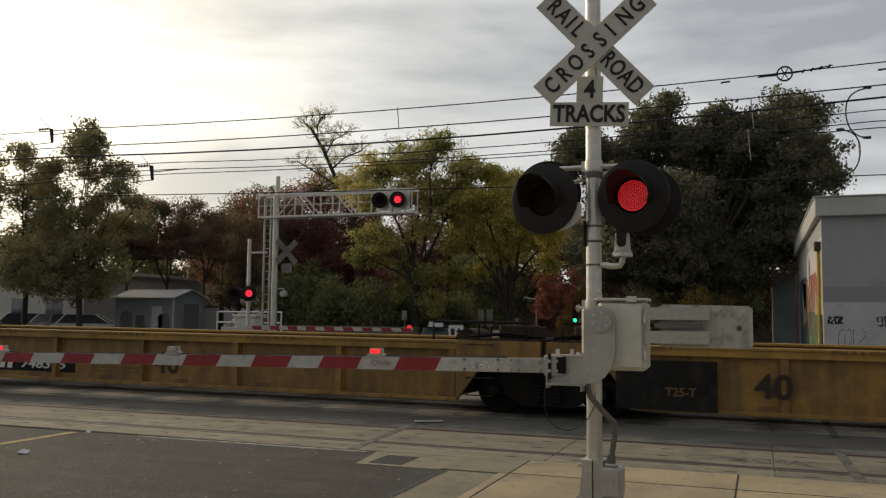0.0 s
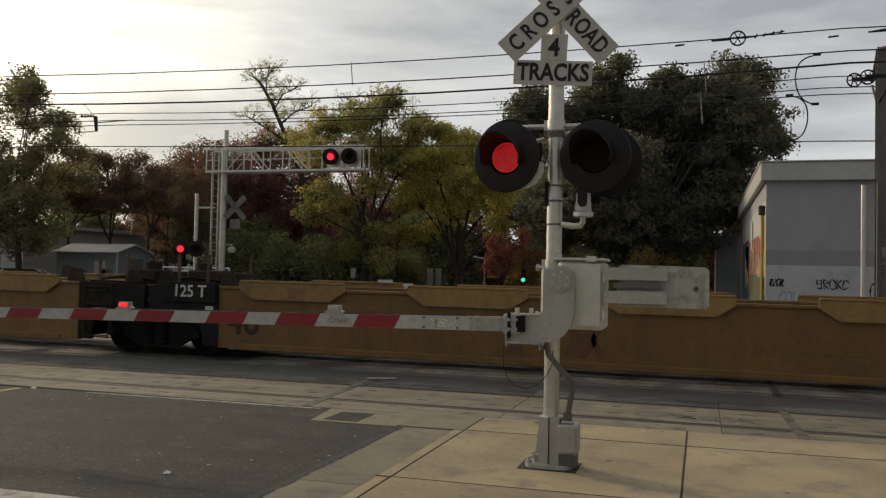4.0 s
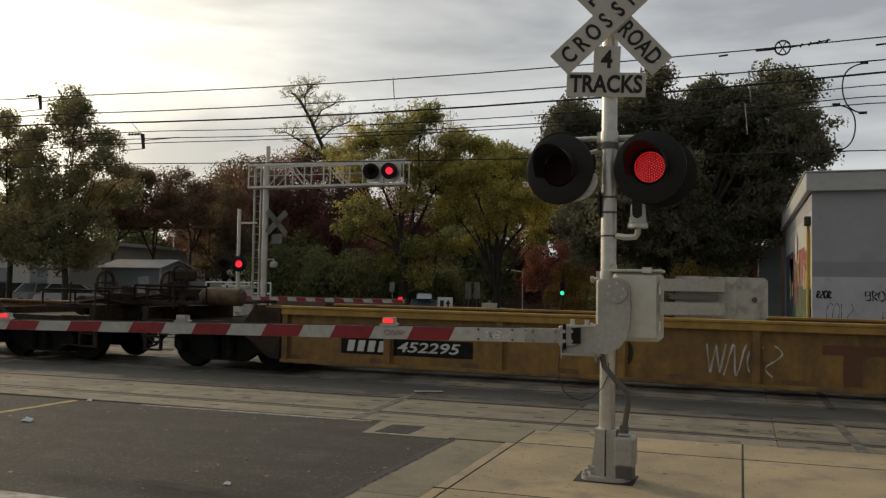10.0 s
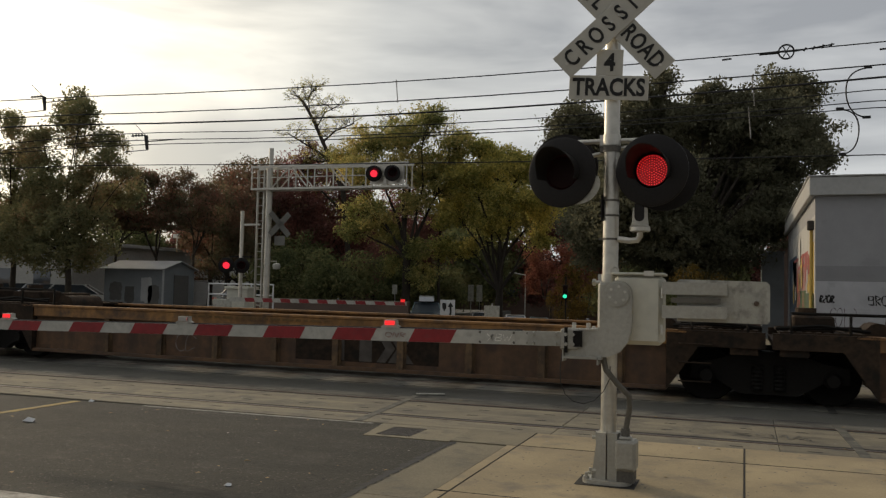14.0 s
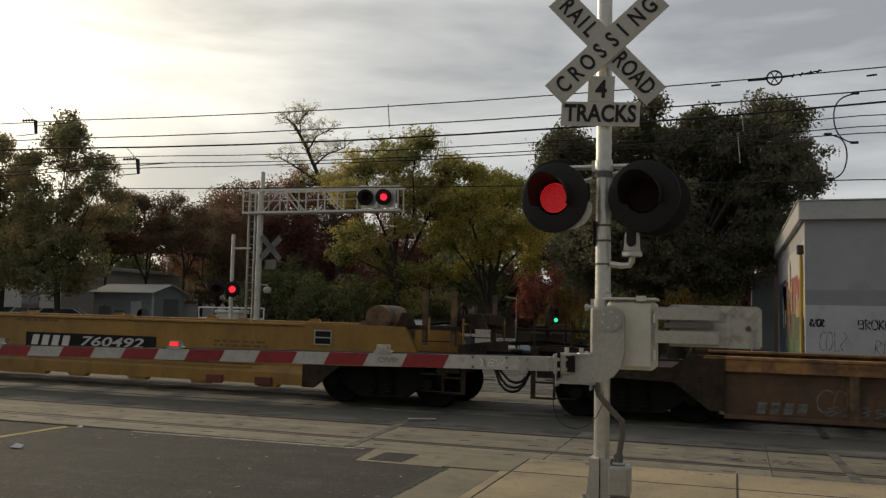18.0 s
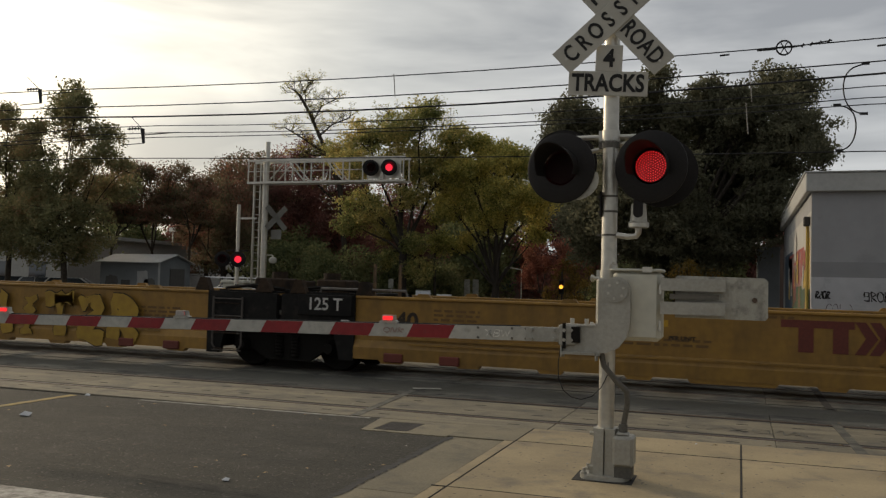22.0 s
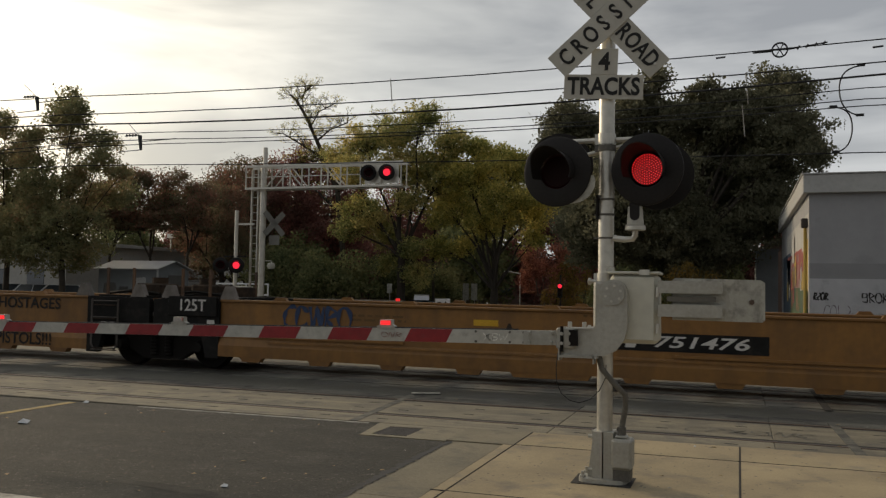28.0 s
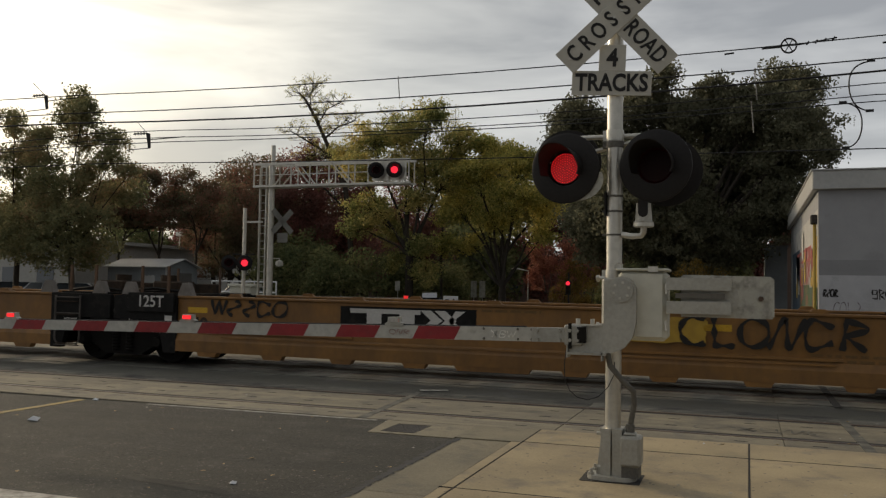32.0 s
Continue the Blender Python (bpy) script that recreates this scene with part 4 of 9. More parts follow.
def truck(u, jn):
    t = thing("freight_truck", "black oily two-axle freight truck under the car ends", "bogie", "train trucks", at=pose(u, TRAIN_Y, 0))
    for s in (-1, 1):
        def frame_mesh(s=s):
            b = Build()
            y0, y1 = (s * 1.02 - 0.08, s * 1.02 + 0.08)
            o = [(-1.12, 0.36), (-1.12, 0.60), (-0.75, 0.66), (-0.35, 0.80), (0.35, 0.80), (0.75, 0.66), (1.12, 0.60), (1.12, 0.36), (0.75, 0.36), (0.42, 0.16), (-0.42, 0.16), (-0.75, 0.36)]
            return b.prism(o, "y", y0, y1).mesh("side_frame", M["grime"])
        part("side_frame", shared(("frame", s), frame_mesh), None, t)
        for k in (-0.16, 0.16):
            part("spring", shared("spring", lambda: Build().lathe((0, 0, 0.22), "z", [(0.03 * i, 0.085 if i % 2 else 0.065) for i in range(14)], 10).mesh("spring", M["grime"])), None, t, at=pose(k, s * 1.12, 0))
        for k in (-0.89, 0.89):
            part("bearing_cap", shared("cap", lambda: Build().lathe((0, 0, 0), "y", [(-0.12, 0.0), (-0.12, 0.09), (0.0, 0.13), (0.12, 0.13)], 12).mesh("bearing_cap", M["grime"], True)), None, t, at=pose(k, s * 1.16, 0.42, 0, 0, 0 if s < 0 else 180))
    part("bolster", shared("bolster", lambda: Build().box(-0.2, 0.2, -1.1, 1.1, 0.45, 0.72, 0.03).mesh("bolster", M["grime"])), None, t)
    for k in (-0.89, 0.89):
        def wheel_mesh():
            b = Build()
            for s in (-1, 1):
                b.lathe((0, s * 0.72, 0), "y", [(s * 0.09, 0.0), (s * 0.09, 0.13), (s * 0.05, 0.16), (s * 0.06, 0.33), (s * 0.075, 0.35), (s * 0.075, 0.405), (0.0, 0.42), (-s * 0.05, 0.425), (-s * 0.05, 0.445), (-s * 0.075, 0.44), (-s * 0.07, 0.35), (-s * 0.03, 0.3), (-s * 0.03, 0.14), (-s * 0.09, 0.1)], 26)
                for a in range(4):
                    c, n2 = math.cos(a * 1.5708), math.sin(a * 1.5708)
                    b.cyl((c * 0.24, s * 0.76, n2 * 0.24), (c * 0.24, s * 0.80, n2 * 0.24), 0.035, n=6)
            b.cyl((0, -0.8, 0), (0, 0.8, 0), 0.075, n=10)
            return b.mesh("wheelset", M["grime"], True)
        w = part("wheelset", shared("wheelset", wheel_mesh), None, t, at=pose(k, 0, WHEEL_R))
        WHEELS.append((w, k, u))
    ROLLING.append((t, u))
    return t


def chevron(m):
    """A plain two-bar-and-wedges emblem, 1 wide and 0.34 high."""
    def make():
        b = Build()
        b.box(-0.5, 0.12, -0.002, 0.002, 0.09, 0.17)
        b.box(-0.35, -0.22, -0.002, 0.002, -0.17, 0.0899)
        b.box(-0.06, 0.07, -0.002, 0.002, -0.17, 0.0899)
        for k in (0.12, 0.24):
            b.poly([(k, -0.004, 0.17), (k + 0.09, -0.004, 0.17), (k + 0.19, -0.004, 0.0), (k + 0.09, -0.004, -0.17), (k, -0.004, -0.17), (k + 0.09, -0.004, 0.0)], [(0, 1, 2, 5), (5, 2, 3, 4)])
        b.poly([(0.42, -0.004, 0.17), (0.5, -0.004, 0.17), (0.40, -0.004, 0.0), (0.5, -0.004, -0.17), (0.42, -0.004, -0.17), (0.36, -0.004, 0.0)], [(0, 1, 2, 5), (5, 2, 3, 4)])
        return b.mesh("emblem", m)
    return shared(("emblem", m.name), make)


def plate(w, h, m, name="panel"):
    return shared((name, w, h, m.name), lambda: Build().box(-w / 2, w / 2, -0.0015, 0.0015, -h / 2, h / 2).mesh(name, m))


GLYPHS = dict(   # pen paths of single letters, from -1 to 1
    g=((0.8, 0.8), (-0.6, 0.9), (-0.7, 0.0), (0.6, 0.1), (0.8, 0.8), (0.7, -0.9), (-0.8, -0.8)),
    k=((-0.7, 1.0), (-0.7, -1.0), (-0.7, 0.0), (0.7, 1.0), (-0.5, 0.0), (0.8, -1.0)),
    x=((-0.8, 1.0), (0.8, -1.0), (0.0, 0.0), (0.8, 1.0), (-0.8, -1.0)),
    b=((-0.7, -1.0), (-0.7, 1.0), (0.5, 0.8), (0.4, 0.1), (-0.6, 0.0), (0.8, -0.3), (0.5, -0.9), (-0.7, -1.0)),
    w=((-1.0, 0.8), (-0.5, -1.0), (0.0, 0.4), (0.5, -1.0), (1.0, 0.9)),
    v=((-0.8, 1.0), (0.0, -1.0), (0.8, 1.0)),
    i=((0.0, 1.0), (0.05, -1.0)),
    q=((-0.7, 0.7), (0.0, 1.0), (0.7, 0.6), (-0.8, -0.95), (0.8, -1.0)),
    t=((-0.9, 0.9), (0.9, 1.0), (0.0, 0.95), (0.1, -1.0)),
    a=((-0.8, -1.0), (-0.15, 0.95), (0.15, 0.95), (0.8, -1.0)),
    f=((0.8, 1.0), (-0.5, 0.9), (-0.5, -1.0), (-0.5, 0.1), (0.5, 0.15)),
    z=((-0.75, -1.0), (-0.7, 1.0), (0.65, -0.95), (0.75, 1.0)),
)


def strokes(seed, w, h, n, m, r=0.035, name="graffiti_outline", curl=1.0, kinds=""):
    """Loose looping spray strokes inside a w by h field: one ribbon mesh for each letter."""
    def make():
        rng = random.Random(seed)
        out = []
        for k in range(n):
            b = Build()
            cx = -w / 2 + w * (k + 0.5) / n
            pts = []
            kind = kinds[k] if kinds else rng.choice("osclnmre")
            sw, sh = w / n * 0.50, h * 0.46
            lean = rng.uniform(-0.1, 0.25) * sw
            N = 30
            for i in range(N + 1):
                a = i / N
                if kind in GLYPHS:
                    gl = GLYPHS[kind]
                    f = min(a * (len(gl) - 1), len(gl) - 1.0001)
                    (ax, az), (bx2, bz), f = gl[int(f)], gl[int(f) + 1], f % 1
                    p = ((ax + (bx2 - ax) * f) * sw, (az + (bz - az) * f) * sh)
                elif kind == "o":
                    p = (math.cos(a * 6.9 + 1) * sw * 0.9, math.sin(a * 6.9 + 1) * sh)
                elif kind == "s":
                    p = (math.sin(a * 6.28) * sw * curl * 0.8, (0.5 - a) * 2 * sh)
                elif kind == "c":
                    p = (-math.cos((a - 0.5) * 4.4) * sw + sw * 0.3, math.sin((a - 0.5) * 4.4) * sh)
                elif kind == "l":
                    p = (-sw * 0.5 + max(0.0, a - 0.6) * 3.2 * sw, sh - min(a / 0.6, 1) * 2 * sh)
                elif kind == "m":
                    p = ((a - 0.5) * 2 * sw, (abs((a * 4) % 2 - 1) * 2 - 1) * sh)
                elif kind == "r":
                    p = (-sw * 0.6, (a / 0.3) * 2 * sh - sh) if a < 0.3 else (-sw * 0.6 + math.sin((a - 0.3) / 0.4 * 3.14) * sw * 1.3, sh - (a - 0.3) / 0.4 * sh) if a < 0.7 else (-sw * 0.6 + (a - 0.7) / 0.3 * sw * 1.4, -(a - 0.7) / 0.3 * sh)
                elif kind == "e":
                    p = (-math.cos((a - 0.5) * 5.2) * sw * 0.9, math.sin((a - 0.5) * 5.2) * sh + (0.25 * sh * math.sin(a * 12.5)))
                else:
                    p = ((a - 0.5) * 2 * sw, math.sin(a * 9.4 - 1.6) * sh)
                pts.append((cx + p[0] + lean * p[1] / sh + rng.uniform(-1, 1) * 0.008 * w / n, p[1] + rng.uniform(-1, 1) * 0.008 * h))
            yy = -0.001 - 0.0012 * k
            left, right = [], []
            for i, (x, z) in enumerate(pts):
                (xa, za), (xb, zb) = pts[max(i - 1, 0)], pts[min(i + 1, N)]
                l = math.hypot(xb - xa, zb - za) or 1
                rr = r * (0.75 + 0.35 * math.sin(i * 0.7 + seed))
                left.append((x - (zb - za) / l * rr, yy, z + (xb - xa) / l * rr))
                right.append((x + (zb - za) / l * rr, yy, z - (xb - xa) / l * rr))
            b.poly(left + right, [(i, i + 1, N + 2 + i, N + 1 + i) for i in range(N)])
            out.append(b.mesh(name, m))
        return out
    return shared((name, seed, w, h, n, m.name, r), make)


def blob(seed, w, h, m, name="graffiti_fill", square=0.72):
    """A filled patch of spray with a wavy, bulging outline."""
    def make():
        rng = random.Random(seed)
        n = 56
        pts = []
        for i in range(n):
            a = 2 * math.pi * i / n
            c, s = math.cos(a), math.sin(a)
            k = 1 / max(abs(c), abs(s)) ** square
            rr = 1 + 0.05 * math.sin(5 * a + seed) + 0.04 * math.sin(9 * a + seed * 2) + rng.uniform(-0.012, 0.012)
            pts.append((c * k * rr * w / 2, 0, s * k * min(rr, 1.04) * h / 2))
        return Build().poly([(0, 0, 0)] + pts, [(0, 1 + i, 1 + (i + 1) % n) for i in range(n)]).mesh(name, m)
    return shared((name, seed, w, h, m.name, square), make)


SKIN = {"A": 0.03, "B": 0.12, "C": 0.12, "D": 0.06, "E": 0.06}


def deco(name, me, x, z, parent, style, dy=0.004, label="", base=None):
    """Paint or lettering on the street side of a unit, standing off its skin."""
    y = -1.47 + (SKIN[style] if base is None else base)
    return part(name, me, None, parent, label, at=pose(x, y - dy, z))


def number_board(x, z, text, parent, style, w=2.6, h=0.30, dark=True, base=None, ink=None):
    if dark:
        deco("number_board", plate(w, h, M["blackcar"], "number_board"), x, z, parent, style, 0.004, "black number board", base)
    ink = ink or M["letter_white"]

    def marks():
        b = Build()
        for k in range(4):
            x2 = -0.5 + k * 0.26
            b.prism([(x2, -0.37), (x2 + 0.17, -0.37), (x2 + 0.22, 0.37), (x2 + 0.05, 0.37)], "y", -0.0015, 0.0015)
        return b.mesh("owner_mark", ink)
    ob = deco("owner_mark", shared("owner_marks" + ink.name, marks), x - w * 0.30, z, parent, style, 0.009, "white slanted bars", base)
    ob.matrix_basis = ob.matrix_basis @ Matrix.Diagonal((w * 0.31, 1, h * 0.92, 1))
    me = text_mesh(text, 1.0, ink, 0.22, 1.0, 0.016)
    wide = max(v.co.x for v in me.vertices) - min(v.co.x for v in me.vertices)
    ob = deco("car_number", me, x + w * 0.165, z, parent, style, 0.009, "white slanted numerals", base)
    ob.matrix_basis = ob.matrix_basis @ Matrix.Diagonal((w * 0.47 / wide, 1, h * 0.86, 1))


def small_print(x, z, w, parent, style, seed, rows=2, base=None):
    def make():
        rng = random.Random(seed)
        b = Build()
        for r in range(rows):
            xx = -w / 2
            while xx < w / 2:
                l = rng.uniform(0.05, 0.22)
                b.box(xx, min(xx + l, w / 2), -0.0012, 0.0012, -r * 0.075, -r * 0.075 + 0.04)
                xx += l + 0.05
        return b.mesh("small_print", M["letter_faint"])
    deco("small_print", shared(("print", w, seed, rows), make), x, z, parent, style, 0.004, "faint bars of small print", base)


def well_unit(i):
    """Unit i between its front joint i and its rear joint i + 1; local x = 0 at the rear joint."""
    style = UNIT_STYLE[i]
    length = JOINTS[i] - JOINTS[i + 1]
    paint, chord, top, bot, form = STYLE[style]
    rear, front = (i + 1) in COUPLED, i in COUPLED
    say = {"A": "empty golden-brown steel well car with smooth dirty sides", "B": "empty faded yellow well car with upright side posts", "C": "empty rusty brown well car with upright side posts",
           "D": "empty bright yellow well car with black end panels", "E": "empty orange-brown well car sprayed with graffiti"}[style]
    u = thing("well_car", say, "freight car", "train cars", at=pose(JOINTS[i + 1], TRAIN_Y, 0))
    x0, x1 = (3.5 if rear else 1.47), length - (3.5 if front else 1.47)
    for s in (-1, 1):
        for name, me in shared((style, round(x0, 2), round(x1, 2), s), lambda: side_meshes(style, x0, x1, s)):
            part(name, me, None, u)
    def floor_mesh():
        b = Build()
        for k in range(8):
            xf = x0 + 0.2 + (x1 - x0 - 0.4) * k / 7
            b.box(xf - 0.16, xf + 0.16, -1.35, 1.35, bot + 0.06, bot + 0.14)
        b.box(x0, x1, -0.3, 0.3, bot + 0.08, bot + 0.10)
        return b.mesh("well_floor", M["wellC"])
    part("well_floor", shared(("floor", style, round(x0, 2), round(x1, 2)), floor_mesh), None, u)
    for coupled, d, xj in ((rear, 1, 0.0), (front, -1, length)):
        for name, me, lab in shared(("end", style, coupled, d), lambda: end_meshes(style, coupled, d)):
            part(name, me, None, u, lab, at=pose(xj, 0, 0))
    if style in "ADE" and not rear:
        part("class_panel", shared("class_panel", lambda: Build().box(-0.52, 0.52, -0.02, 0.02, -0.19, 0.17, 0.008).mesh("class_panel", M["blackcar"])), None, u, at=pose(0.92, -1.50, 1.20))
        part("class_lettering", text_mesh("125 T" if style != "E" else "125T", 0.30, M["letter_white"], 0, 0.95, 0.004), None, u, "white lettering", at=pose(0.92, -1.526, 1.20))
        part("data_tag", plate(0.16, 0.18, M["letter_white"], "data_tag"), None, u, "small white data tag", at=pose(1.3, -1.478, 0.86))
        part("stencil", text_mesh("JACK HERE", 0.055, M["letter_white"], 0, 1.2, 0.002), None, u, "small white stencil", at=pose(0.62, -1.478, 0.82))
        part("stencil_arrow", plate(0.016, 0.10, M["letter_white"], "stencil_arrow"), None, u, at=pose(0.42, -1.478, 0.82))
    if style in "ADE" and not front:
        part("stencil", text_mesh("JACK HERE", 0.055, M["letter_white"], 0, 1.2, 0.002), None, u, "small white stencil", at=pose(length - 0.98, -1.478, 0.82))
    for k in range(3):
        if style in "DE" and i % 2 == k % 2:
            deco("reflector", plate(0.42, 0.10, M["reflector"], "reflector"), 1.9 + k * 4.6, top - 0.26, u, style, 0.004, "small yellow reflector")
    ROLLING.append((u, JOINTS[i + 1]))
    return u


def make_train():
    units = [well_unit(i) for i in range(len(JOINTS) - 1)]
    for j, u in enumerate(JOINTS):
        if j in COUPLED:
            truck(u + 2.15, j)
            truck(u - 2.15, j)
        else:
            truck(u, j)
    dark, logo = M["letter_dark"], M["maroon"]

    def forty(i, x, z, size=0.54, base=None):
        deco("size_numeral", text_mesh("40", size, dark, 0, 1.05, 0.012), x, z, units[i], UNIT_STYLE[i], 0.006, "dark painted numeral", base)

    def emblem(i, x, z, w, m, tall=1.0, base=None):
        ob = deco("emblem", chevron(m), x, z, units[i], UNIT_STYLE[i], 0.006, "painted emblem", base)
        ob.matrix_basis = ob.matrix_basis @ Matrix.Diagonal((w, 1, w * tall, 1))

    def letter(i, x, z, s, size=0.3):
        deco("unit_letter", text_mesh(s, size, dark, 0, 1.0, 0.01), x, z, units[i], UNIT_STYLE[i], 0.006, "dark painted letter")

    def tag(i, x, z, w, h, n, seed, m, r=0.03, dy=0.012):
        deco("graffiti_outline", strokes(seed, w, h, n, m, r), x, z, units[i], UNIT_STYLE[i], dy, "sprayed scrawl")

    # first cars: faded yellow with posts
    forty(0, 3.43, 0.64, 0.50, 0.03)
    deco("class_board", plate(1.5, 0.75, M["blackcar"], "class_board"), 1.9, 0.62, units[0], "B", 0.01, "black painted panel", -0.0)
    deco("class_lettering", text_mesh("T25-T", 0.18, M["letter_faint"], 0, 1.0, 0.004), 2.12, 0.52, units[0], "B", 0.016, "", -0.0)
    number_board(7.0, 0.52, "748375", units[1], "B", 2.45, 0.28)
    forty(1, 10.40, 0.63, 0.56)
    small_print(9.2, 0.50, 1.1, units[1], "B", 5)
    for k in range(9):
        small_print(1.5 + k * 1.6, 1.16, 1.0, units[k % 2], "B", 20 + k % 3, 1, 0.0)
    # golden-brown five-unit car
    number_board(11.63, 0.78, "743508", units[2], "A", 2.9, 0.27)
    letter(2, 5.62, 0.81, "A", 0.34)
    for i in (2, 3, 4, 5, 6):
        if i != 6:
            forty(i, 2.25 if i == 2 else 1.97, 0.67, 0.60)
        small_print(3.4, 1.18, 1.6, units[i], "A", 31)
        small_print(9.4, 1.20, 1.4, units[i], "A", 32, 1)
        small_print(11.2, 0.62, 1.5, units[i], "A", 33)
    for i in (3, 4, 5):
        emblem(i, 7.35, 0.67, 1.85, M["fadedlogo"], 0.9)
    number_board(6.06, 0.78, "743508", units[6], "A", 3.05, 0.33)
    letter(6, 7.87, 0.80, "B", 0.32)
    forty(6, 4.05, 0.73, 0.62)
    # single yellow car
    number_board(5.86, 0.57, "452295", units[7], "B", 2.4, 0.28)
    forty(7, 9.39, 0.63)
    emblem(7, 13.32, 0.60, 1.9, M["fadedlogo"], 0.9)
    tag(7, 11.3, 0.62, 1.1, 0.5, 4, 71, M["letter_white"], 0.012)
    small_print(15.2, 0.6, 0.9, units[7], "B", 41, 3)
    # rusty five-unit car
    for i, x in ((8, 2.15), (12, 5.0)):
        number_board(x, 0.36, "62390", units[i], "C", 2.3, 0.25, dark=False, ink=M["wornpale"])
    for i in (9, 10, 11):
        deco("patch", plate(2.7, 0.52, M["dirty_brown"], "patch"), 8.66, 0.58, units[i], "C", 0.004, "dark painted patch")
        emblem(i, 8.66, 0.58, 1.8, M["faintgrey"], 0.8)
    for i in range(8, 13):
        tag(i, 5.0, 0.5, 0.5, 0.35, 2, 90 + i, M["spraygrey"], 0.010)
        small_print(6.5, 0.98, 3.0, units[i], "C", 50, 1, 0.0)
    # bright yellow five-unit car
    number_board(9.27, 0.90, "760492", units[13], "D", 3.06, 0.29)
    for i in (13, 14, 15, 16):
        forty(i, 2.42, 0.96, 0.40)
        letter(i, 5.4 if i > 13 else 6.8, 0.93, "AEDC"[i - 13])
        small_print(3.3, 1.15, 0.8, units[i], "D", 61, 3)
        small_print(6.6, 0.85, 1.5, units[i], "D", 62)
        small_print(12.6, 1.0, 1.1, units[i], "D", 63, 4)
        small_print(8.0, 1.26, 1.0, units[i], "D", 64, 1)
    emblem(14, 9.85, 1.12, 1.95, logo, 0.62)
    emblem(15, 9.12, 1.02, 1.6, logo, 0.86)
    deco("stencil", text_mesh("PER UNIT", 0.085, dark, 0, 1.1, 0.003), 6.92, 0.90, units[15], "D", 0.006, "small dark stencil")
    letter(17, 10.6, 1.06, "B")
    number_board(8.12, 0.94, "760492", units[17], "D", 3.2, 0.27)
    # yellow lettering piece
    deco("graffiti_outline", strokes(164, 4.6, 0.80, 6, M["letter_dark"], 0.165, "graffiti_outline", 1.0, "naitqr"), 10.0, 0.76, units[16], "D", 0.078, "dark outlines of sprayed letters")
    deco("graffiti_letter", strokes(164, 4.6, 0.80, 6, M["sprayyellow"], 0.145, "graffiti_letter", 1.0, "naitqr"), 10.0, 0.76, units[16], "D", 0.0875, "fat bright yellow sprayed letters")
    tag(16, 3.6, 1.1, 1.3, 0.24, 6, 162, M["letter_dark"], 0.011)
    tag(16, 5.8, 1.1, 1.2, 0.26, 6, 163, M["letter_dark"], 0.011)
    for k, (x, w) in enumerate(((4.2, 0.76), (4.86, 0.72), (5.5, 0.70), (6.22, 0.82))):
        deco("graffiti_outline", blob(51 + k, w + 0.05, 0.77, M["sprayblack"], "graffiti_outline", 0.1), x, 0.60, units[17], "D", 0.072 + 0.002 * k, "black outline of a sprayed round")
        deco("graffiti_fill", blob(51 + k, w, 0.71, M["spraygrey"], "graffiti_fill", 0.1), x, 0.60, units[17], "D", 0.073 + 0.002 * k, "silver-grey sprayed round")
    deco("graffiti_outline", strokes(171, 1.5, 0.34, 3, M["sprayblack"], 0.013, "graffiti_outline", 1.0, "oxo"), 4.5, 1.12, units[17], "D", 0.012, "thin black sprayed loops")
    deco("graffiti_outline", strokes(172, 2.4, 0.20, 9, M["letter_dark"], 0.018, "graffiti_outline", 1.0, "ebvlolocc"), 7.3, 1.19, units[17], "D", 0.012, "dark brown sprayed scrawl")
    tag(17, 11.6, 1.1, 1.5, 0.34, 4, 173, M["fadedlogo"], 0.03)
    # single brown-yellow car
    forty(18, 8.89, 0.59)
    deco("patch", plate(2.4, 0.5, M["blackcar"], "patch"), 11.5, 0.55, units[18], "B", 0.004, "dark painted patch")
    emblem(18, 11.5, 0.55, 2.0, M["faintgrey"], 0.8)
    # orange-brown graffiti cars
    number_board(9.38, 0.87, "751476", units[19], "E", 2.95, 0.28)
    tag(19, 3.42, 1.05, 1.35, 0.42, 5, 191, M["sprayblue"], 0.04)
    letter(19, 6.9, 0.95, "A", 0.3)
    small_print(6.2, 0.9, 1.3, units[19], "E", 65)
    small_print(4.6, 1.1, 1.0, units[19], "E", 66, 2)
    small_print(8.6, 1.22, 1.0, units[19], "E", 67, 1)
    deco("graffiti_fill", blob(7, 2.95, 1.06, M["spraywhite"]), 9.6, 0.78, units[20], "E", 0.075, "white sprayed letters")
    deco("graffiti_outline", strokes(201, 2.75, 0.96, 4, M["sprayblack"], 0.055, "graffiti_outline", 1.0, "obno"), 9.55, 0.78, units[20], "E", 0.085, "black outlines")
    deco("graffiti_outline", strokes(203, 0.85, 0.34, 4, M["sprayblack"], 0.028, "graffiti_outline", 1.0, "rhob"), 10.55, 0.46, units[20], "E", 0.095, "black outlines")
    deco("graffiti_word", text_mesh("HOSTAGES", 0.30, M["sprayblack"], 0, 1.05, 0.004), 12.15, 1.14, units[20], "E", 0.012, "black sprayed words")
    deco("graffiti_word", text_mesh("PISTOLS!!!", 0.32, M["sprayblack"], 0, 1.0, 0.004), 12.1, 0.44, units[20], "E", 0.072, "black sprayed words")
    deco("graffiti_fill", blob(11, 4.8, 1.04, M["sprayblack"]), 4.25, 0.76, units[20], "E", 0.075, "black sprayed letters edged in yellow")
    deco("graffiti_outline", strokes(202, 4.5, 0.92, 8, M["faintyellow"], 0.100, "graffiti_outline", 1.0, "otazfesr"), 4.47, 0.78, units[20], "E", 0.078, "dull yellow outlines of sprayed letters")
